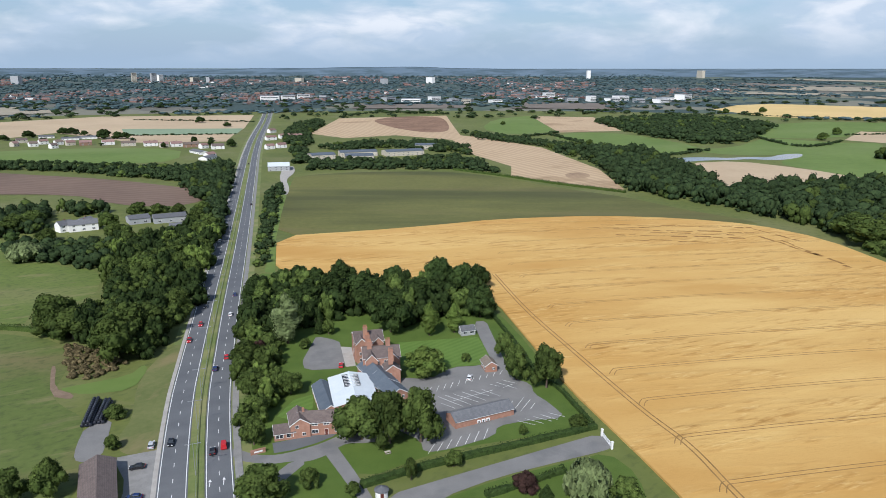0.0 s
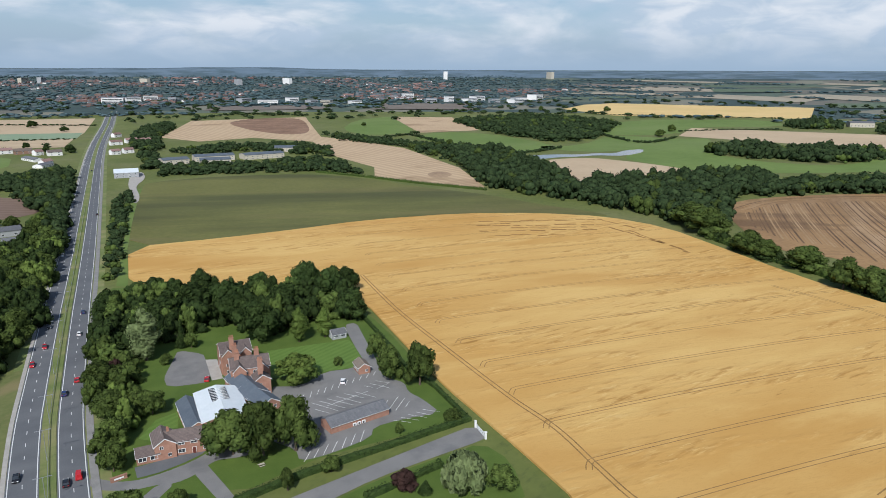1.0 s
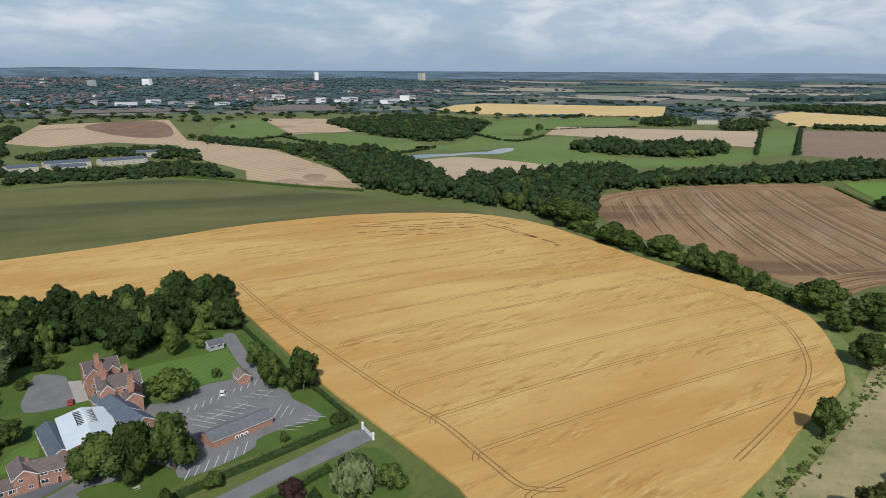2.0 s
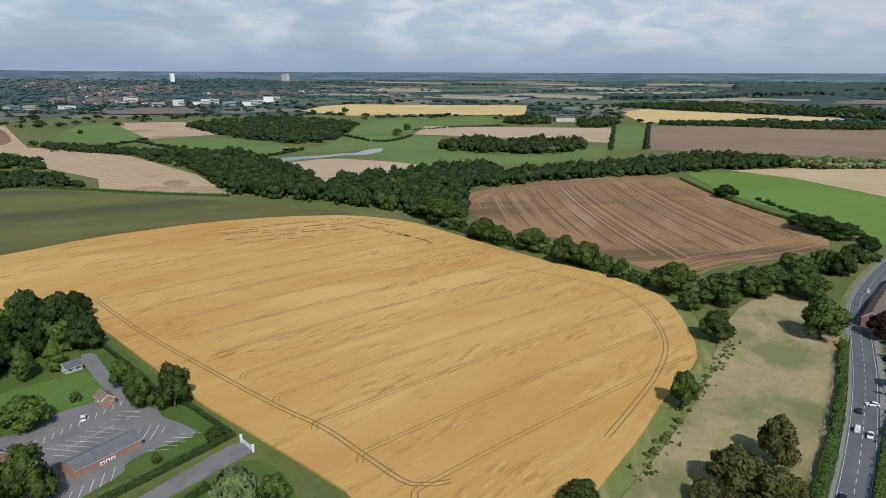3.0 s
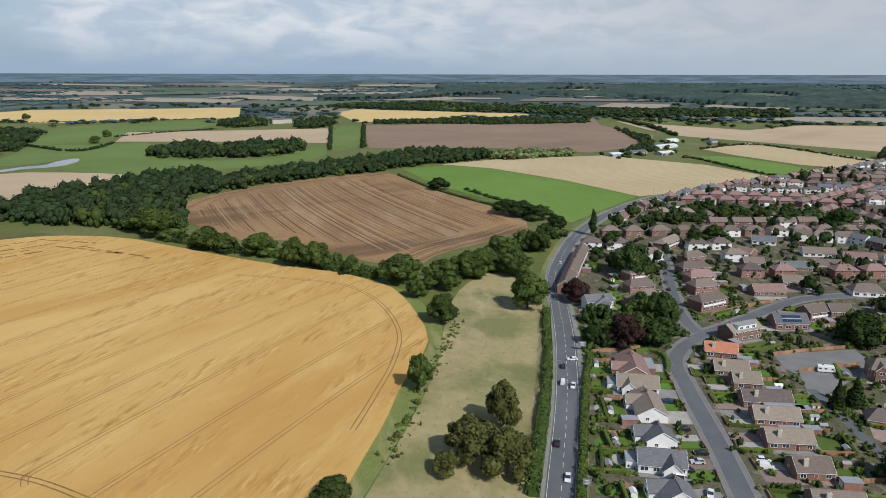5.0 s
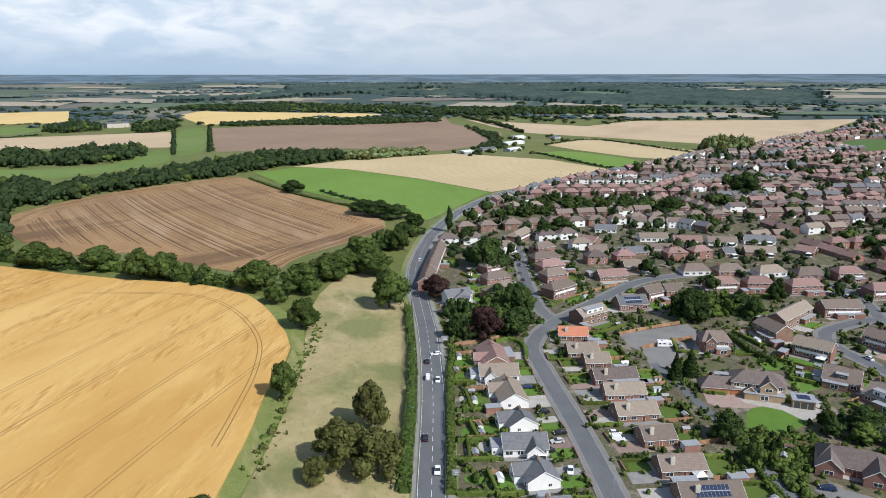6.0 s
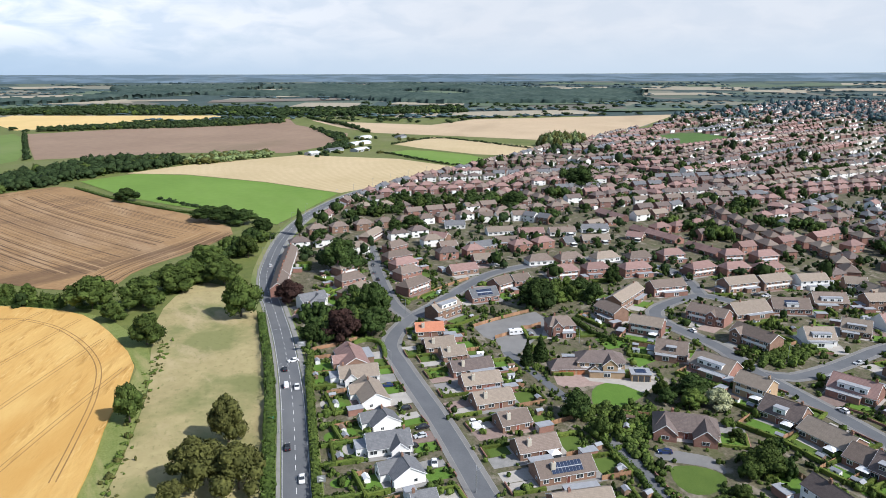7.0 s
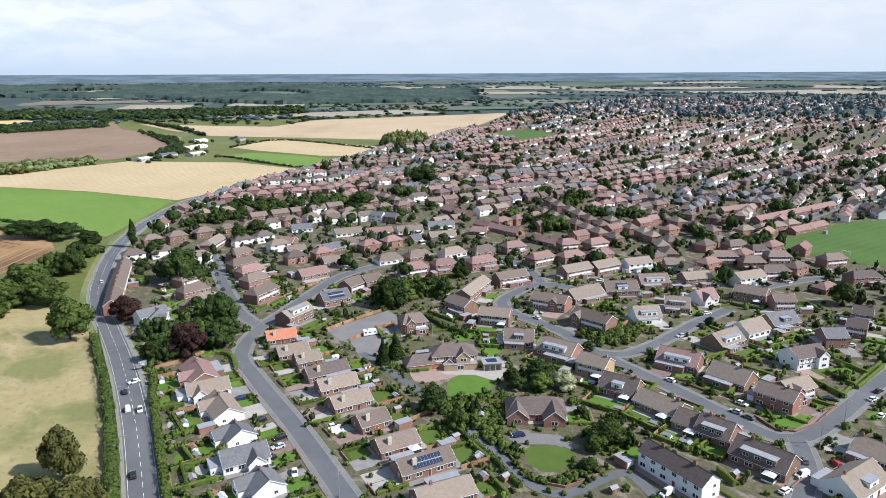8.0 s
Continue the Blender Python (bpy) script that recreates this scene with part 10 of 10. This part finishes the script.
for lf, q in DENSE.items():
    stand("garden_planting", q, lf, "shrubs and flower beds filling the gardens", "shrubs", count=12, cores=2, kind="bush", size=.24)
deep_rng = random.Random(63)
DEEP = {"light": [], "hedge": [], "dark": []}
for k, (x, y, a, L) in enumerate(BUNGALOWS_WEST):
    px_, py_ = min(MAIN, key=lambda p: math.hypot(p[0] - x, p[1] - y))
    d = math.hypot(px_ - x, py_ - y)
    ux, uy = (px_ - x) / d, (py_ - y) / d
    vx, vy = -uy, ux
    d0, d1 = 8.0, d - 9.0
    if d1 - d0 < 4:
        continue

    def spot(u, v):
        return x + ux * u + vx * v, y + uy * u + vy * v
    for j in range(2):
        cu, cv, ru, rv = d0 + (d1 - d0) * (.35 + .4 * j), deep_rng.uniform(-2, 2), (d1 - d0) * deep_rng.uniform(.18, .28), deep_rng.uniform(2.6, 4.2)
        oval = [spot(cu + ru * math.cos(q * math.tau / 14), cv + rv * math.sin(q * math.tau / 14)) for q in range(14)]
        sheet("back_lawn", oval, (LAWN_FRESH, PAVEMENT, LAWN_FRESH, LAWN_FRESH, GRAVEL)[(k + j * 2) % 5], 0.07 + k * 3e-4 + j * 1e-4, "rounded back garden lawn or terrace", "lawn", 0)
    for q in range(26):
        u, v = deep_rng.uniform(d0, d1 + 2), deep_rng.choice((-1, 1)) * deep_rng.uniform(4.2, 6.5)
        DEEP[deep_rng.choice(("light", "hedge", "light", "dark"))].append((*spot(u, v), deep_rng.uniform(.8, 2.2), deep_rng.uniform(.7, 1.4)))
    hedge("hedge", [spot(d0 + 1, 6.8), spot((d0 + d1) / 2, 6.8), spot(d1 + 2, 6.8)], 1.2, 1.5, "clipped yellow green hedge between back gardens", "light", ragged=.12)
for lf, q in DEEP.items():
    stand("garden_borders", q, lf, "planted borders of deep back gardens", "shrubs", count=40, cores=4, kind="bush")
(lx_, ly_), = LODGE_SIGN
brick_sign = thing("brick_sign", lx_, ly_, 20, "low red brick wall with a white name board", "sign wall")
part("wall", Shape().box(-2.2, -.3, 0, 2.2, .3, 1.3).box(-2.3, -.38, 1.3, 2.3, .38, 1.42), BRICK["orange"], brick_sign)
part("board", Shape().box(-1.3, -.36, .55, 1.3, -.31, 1.05), UPVC, brick_sign)
gx_, gy_ = PICNIC[0]
bench = thing("picnic_table", gx_, gy_, 15, "pale timber picnic table on the lawn", "picnic table")
part("tabletop", Shape().box(-.9, -.38, .68, .9, .38, .75), BRICK["stone"], bench)
for s in (-1, 1):
    part("seat", Shape().box(-.9, s * .75 - .14, .4, .9, s * .75 + .14, .46), BRICK["stone"], bench)
    part("trestle", Shape().box(s * .65 - .05, -.85, .3, s * .65 + .05, .85, .4).box(s * .65 - .05, -.3, 0, s * .65 + .05, -.2, .68).box(s * .65 - .05, .2, 0, s * .65 + .05, .3, .68), SHED_M, bench)
ox_, oy_ = ORANGERY[0]
mx_, my_, ma_, ml_ = MANSION[0]
org = thing("orangery", ox_, oy_, ma_, "brick orangery with glazed lantern roof", "orangery")
part("wall", Shape().box(-3.6, -3, -.2, 3.6, 3, 2.9), BRICK["buff"], org)
part("roof", Shape().box(-3.9, -3.3, 2.9, 3.9, 3.3, 3.15), LEAD, org)
part("lantern", Shape().add([(-2.2, -1.7, 3.15), (2.2, -1.7, 3.15), (2.2, 1.7, 3.15), (-2.2, 1.7, 3.15), (-1, 0, 4.0), (1, 0, 4.0)], [(0, 1, 5, 4), (1, 2, 5), (2, 3, 4, 5), (3, 0, 4)]), SOLAR, org)
of_ = faces_camera(ox_, oy_, ma_)
for k in (-2.2, 0, 2.2):
    part("glazed_door", Shape().box(k - .9, of_ * 3.02 - .03, .1, k + .9, of_ * 3.02 + .03, 2.3), GLASS, org)

# ---------------------------------------------------------------- vehicles
def car_meshes(paint, van=False):
    """Body, cabin glass, roof panel, wheel and lamps of a car that heads along +x."""
    b = Shape()
    prof = [(-2.15, .32), (-2.2, .62), (-2.05, .92), (-.2, .96), (.95, .92), (2.0, .74), (2.18, .55), (2.15, .32)]
    k = len(prof)
    outer, mid = .88, .80
    for y, sc in ((-mid, 0.97), (-outer, 1.0), (outer, 1.0), (mid, 0.97)):
        b.v += [(x * sc, y, z + (0.02 if abs(y) == mid else -.04)) for x, z in prof]
    for r in range(3):
        b.f += [(r * k + i, (r + 1) * k + i, (r + 1) * k + (i + 1) % k, r * k + (i + 1) % k) for i in range(k)]
    b.f += [tuple(range(k)), tuple(3 * k + i for i in range(k - 1, -1, -1))]
    if van:
        cab = [(-2.1, .9), (-2.08, 1.85), (.7, 1.88), (1.4, .9)]
        roof_ = [(-2.09, 1.80), (-2.05, 1.95), (.6, 1.97), (.72, 1.83)]
    else:
        cab = [(-1.75, .9), (-1.35, 1.38), (.25, 1.42), (1.05, .88)]
        roof_ = [(-1.42, 1.36), (-1.25, 1.45), (.1, 1.49), (.3, 1.38)]

    def loft(sec, w0, w1):
        zz = [z for _, z in sec]
        lo, hi = min(zz), max(zz)
        s = Shape()
        for sgn in (-1, 1):
            s.v += [(x, sgn * (w0 + (w1 - w0) * (z - lo) / (hi - lo)), z) for x, z in sec]
        n = len(sec)
        s.f += [tuple(range(n)), tuple(range(2 * n - 1, n - 1, -1))] + [(i, n + i, n + (i + 1) % n, (i + 1) % n) for i in range(n)]
        return s
    wheel = Shape()
    for sg in (-1, 1):
        wheel.v += [(.32 * math.cos(i * math.tau / 12), sg * .1, .32 * math.sin(i * math.tau / 12)) for i in range(12)]
    wheel.f += [tuple(range(12)), tuple(range(23, 11, -1))] + [(i, 12 + i, 12 + (i + 1) % 12, (i + 1) % 12) for i in range(12)]
    lamp = Shape().box(-.08, -.2, -.08, .06, .2, .08)
    return (b.mesh("body", paint), loft(cab, .80, .66).mesh("cabin", paint if van else GLASS), loft(roof_, .70, .62).mesh("roof_panel", paint), wheel.mesh("wheel", RUBBER), lamp.mesh("headlight", UPVC), lamp.mesh("tail_light", LAMP_RED),
            loft([(.72, 1.0), (.75, 1.7), (.80, 1.75), (1.46, .95)], .78, .68).mesh("windscreen", GLASS) if van else None)


def make_vehicle(paint, colour, van):
    body, cabin, top, wheel, head, tail, screen = car_meshes(paint, van)
    t = thing("van" if van else "car", 0, -2000, 0, f"{colour} {'panel van' if van else 'hatchback car'} on the road", "van" if van else "car", "vehicles")
    part("body", body, None, t, smooth=False)
    part("cabin", cabin, None, t)
    part("roof_panel", top, None, t)
    if screen:
        part("windscreen", screen, None, t)
    for x in (-1.3, 1.35):
        for y in (-.78, .78):
            part("wheel", wheel, None, t, at=pose(x, y, .32))
    for y in (-.6, .6):
        part("headlight", head, None, t, at=pose(2.12, y, .66))
        part("tail_light", tail, None, t, at=pose(-2.16, y, .72))
    return t


def motorhome(x, y, a):
    t = thing("motorhome", x, y, a, "white motorhome parked in the court", "motorhome")
    part("body", Shape().extrude_x([(-1.1, .45), (-1.1, 2.6), (-.95, 2.85), (.95, 2.85), (1.1, 2.6), (1.1, .45)][::-1], -3.2, 1.6), CAR_PAINT[0], t)
    part("overcab", Shape().extrude_x([(-1.05, 1.9), (-1.05, 2.5), (-.9, 2.75), (.9, 2.75), (1.05, 2.5), (1.05, 1.9)][::-1], 1.6, 2.7), CAR_PAINT[0], t)
    part("cab", Shape().box(1.6, -1.0, .45, 3.3, 1.0, 1.25), CAR_PAINT[0], t)
    part("windscreen", Shape().add([(1.6, -.95, 1.25), (2.9, -.95, 1.25), (2.2, -.9, 1.9), (1.6, -.9, 1.9), (1.6, .95, 1.25), (2.9, .95, 1.25), (2.2, .9, 1.9), (1.6, .9, 1.9)], [(0, 1, 2, 3), (7, 6, 5, 4), (1, 5, 6, 2), (3, 2, 6, 7), (0, 4, 5, 1), (0, 3, 7, 4)]), GLASS, t)
    for s in (-1, 1):
        for k in (-2.3, -.4):
            part("window", Shape().box(k - .5, s * 1.11 - .02, 1.5, k + .5, s * 1.11 + .02, 2.05), GLASS, t)
        for k in (-2.1, 2.4):
            part("wheel", WHEEL, None, t, at=pose(k, s * .95, .34))
    part("roof_vent", Shape().box(-1.6, -.35, 2.85, -.9, .35, 2.98), GLASS, t)


MODELS = [make_vehicle(CAR_PAINT[i], ("white", "black", "dark blue", "red", "silver", "grey")[i], False) for i in range(6)]
MODELS += [make_vehicle(CAR_PAINT[0], "white", True), make_vehicle(CAR_PAINT[3], "red", True)]
WHEEL = bpy.data.meshes["wheel"]
for x, y, a, k in MOTORHOME:
    motorhome(x, y, a)
used = set()
for rows, z in ((CARS_DUAL, .09), (CARS_HOTEL, .07), (CARS_A_ROAD, .09), (CARS_STREET_ONE, .12), (CARS_EAST, .12), (CARS_DRIVES, .12)):
    for x, y, a, kind in rows:
        m = pose(x, y, z + ground_z(x, y), 0, 0, a)
        if kind in used:
            copy_thing(MODELS[kind], m)
        else:
            MODELS[kind].matrix_basis = m
            used.add(kind)
for i, mdl in enumerate(MODELS):
    if i not in used:
        mdl.matrix_basis = pose(-58, 185 + 6 * i, .08, 0, 0, 90)

# ---------------------------------------------------------------- small outdoor things
def lamp_post(x, y, a, hgt=9.0, double=False):
    t = thing("street_lamp", x, y, a, "grey steel street lamp column", "street lamp", "street lamps")
    part("column", Shape().ring_stack([(0, 0, 0, .14), (0, 0, 1.2, .13), (0, 0, 1.25, .09), (0, 0, hgt, .06)], 8), STEEL_M, t)
    for s in ((-1, 1) if double else (1,)):
        arm = part("arm", Shape().box(min(0, s * 1.6), -.05, hgt - .05, max(0, s * 1.6), .05, hgt + .05), STEEL_M, t)
        part("lantern", Shape().box(min(s * 1.4, s * 2.2), -.14, hgt - .06, max(s * 1.4, s * 2.2), .14, hgt + .1), STEEL_M, arm)
    return t


for x, y in LAMPS_DUAL:
    lamp_post(x, y, 10, 10, True)
for x, y, a in along(MAIN, 38, 5.0, 60):
    if x < 900:
        lamp_post(x, y, a - 90, 8)
for i, (x, y) in enumerate(LAMPS_ROADS[4:]):
    lamp_post(x, y, 40 * i, 7)


def road_sign(x, y, a, w, h, post, mat, label):
    t = thing("road_sign", x, y, a, label, "road sign", "road signs")
    part("panel", Shape().box(-.04, -w / 2, post, .04, w / 2, post + h), mat, t)
    for s in (-1, 1):
        part("post", Shape().box(-.13, s * w * .3 - .05, 0, -.04, s * w * .3 + .05, post + h), STEEL_M, t)
    for i in range(3):
        part("legend_bar", Shape().box(-.055, -w * .32, post + h * (.2 + .25 * i), -.042, w * (.32 - .2 * (i % 2)), post + h * (.3 + .25 * i)), UPVC, t)
    return t


for x, y, a, w, h, p_, m_, lab in ((206, 62.5, 15, 1.8, 1.5, 1.4, SIGN_GREEN, "small green direction sign at the verge"), (270, 67.2, 15, 3.2, 2.2, 2.0, STEEL_M, "large grey backed road sign"), (170, 38.5, 15, 2.4, 2.0, 2.0, STEEL_M, "grey backed road sign by the hedge")):
    road_sign(x, y, a, w, h, p_, m_, lab)

# wrapped bales beside the farm yard
(bx0, by0), (bx1, by1), (bx2, by2), (bx3, by3) = BALE_ROWS
drum = Shape()
for sg, rr in ((-.62, .48), (-.5, .6), (.5, .6), (.62, .48)):
    drum.v += [(rr * math.cos(i * math.tau / 14), sg, .6 + rr * math.sin(i * math.tau / 14)) for i in range(14)]
for r in range(3):
    drum.f += [(r * 14 + i, (r + 1) * 14 + i, (r + 1) * 14 + (i + 1) % 14, r * 14 + (i + 1) % 14) for i in range(14)]
drum.f += [tuple(range(14)), tuple(range(55, 41, -1))]
drum = drum.mesh("bale", BALE_M, True)
for q, (p0, p1) in enumerate((((bx0, by0), (bx1, by1)), ((bx2, by2), (bx3, by3)))):
    ang = math.degrees(math.atan2(p1[1] - p0[1], p1[0] - p0[0]))
    n = int(math.hypot(p1[0] - p0[0], p1[1] - p0[1]) / 1.3)
    for i in range(n):
        for j in range(3):
            for lv in range(2 if j < 2 else 1):
                u = (i + .5) / n
                off = (j - 1 + .5 * lv) * 1.22
                c, s = math.cos(radians(ang)), math.sin(radians(ang))
                x, y = p0[0] + (p1[0] - p0[0]) * u - s * off, p0[1] + (p1[1] - p0[1]) * u + c * off
                ob = new("bale", drum)
                ob.matrix_basis = pose(x, y, .05 + lv * 1.03, 0, 0, ang - 90)
                tagged(ob, "black plastic wrapped round bale in a stack", "bale", "wrapped bales")

# white gate at the end of the lane
(gx0, gy0), (gx1, gy1) = GATE
gate = thing("white_gate", gx0, gy0, math.degrees(math.atan2(gy1 - gy0, gx1 - gx0)), "white painted gate beside the wheat", "gate")
glen = math.hypot(gx1 - gx0, gy1 - gy0)
for x in (0, glen):
    part("post", Shape().box(x - .3, -.3, 0, x + .3, .3, 2.3).box(x - .38, -.38, 2.3, x + .38, .38, 2.5), BRICK["white"], gate)
for i in range(5):
    part("bar", Shape().box(.3, -.05, .3 + i * .32, glen - .3, .05, .42 + i * .32), UPVC, gate)

# football goal on the playing field
goal = thing("football_goal", 373.6, -334.4, 203, "white tubular football goal on mown grass", "goal")
for x in (-2.7, 2.7):
    part("goal_post", Shape().ring_stack([(x, 0, 0, .09), (x, 0, 2.4, .09)], 8), UPVC, goal)
part("crossbar", Shape().box(-2.8, -.09, 2.3, 2.8, .09, 2.48), UPVC, goal)

# round kiosk by the lane
(kx, ky), = KIOSK
kiosk = thing("garden_kiosk", kx, ky, 0, "small white round kiosk with grey roof", "kiosk")
part("wall", Shape().ring_stack([(0, 0, 0, 1.7), (0, 0, 2.3, 1.7)], 12), BRICK["white"], kiosk)
part("roof", Shape().ring_stack([(0, 0, 2.3, 2.1), (0, 0, 2.45, 2.05), (0, 0, 3.4, .15), (0, 0, 3.6, .1)], 12), TILES["slate"], kiosk)
part("door", Shape().box(-.45, -1.75, 0, .45, -1.6, 2.0), DOOR_M, kiosk)
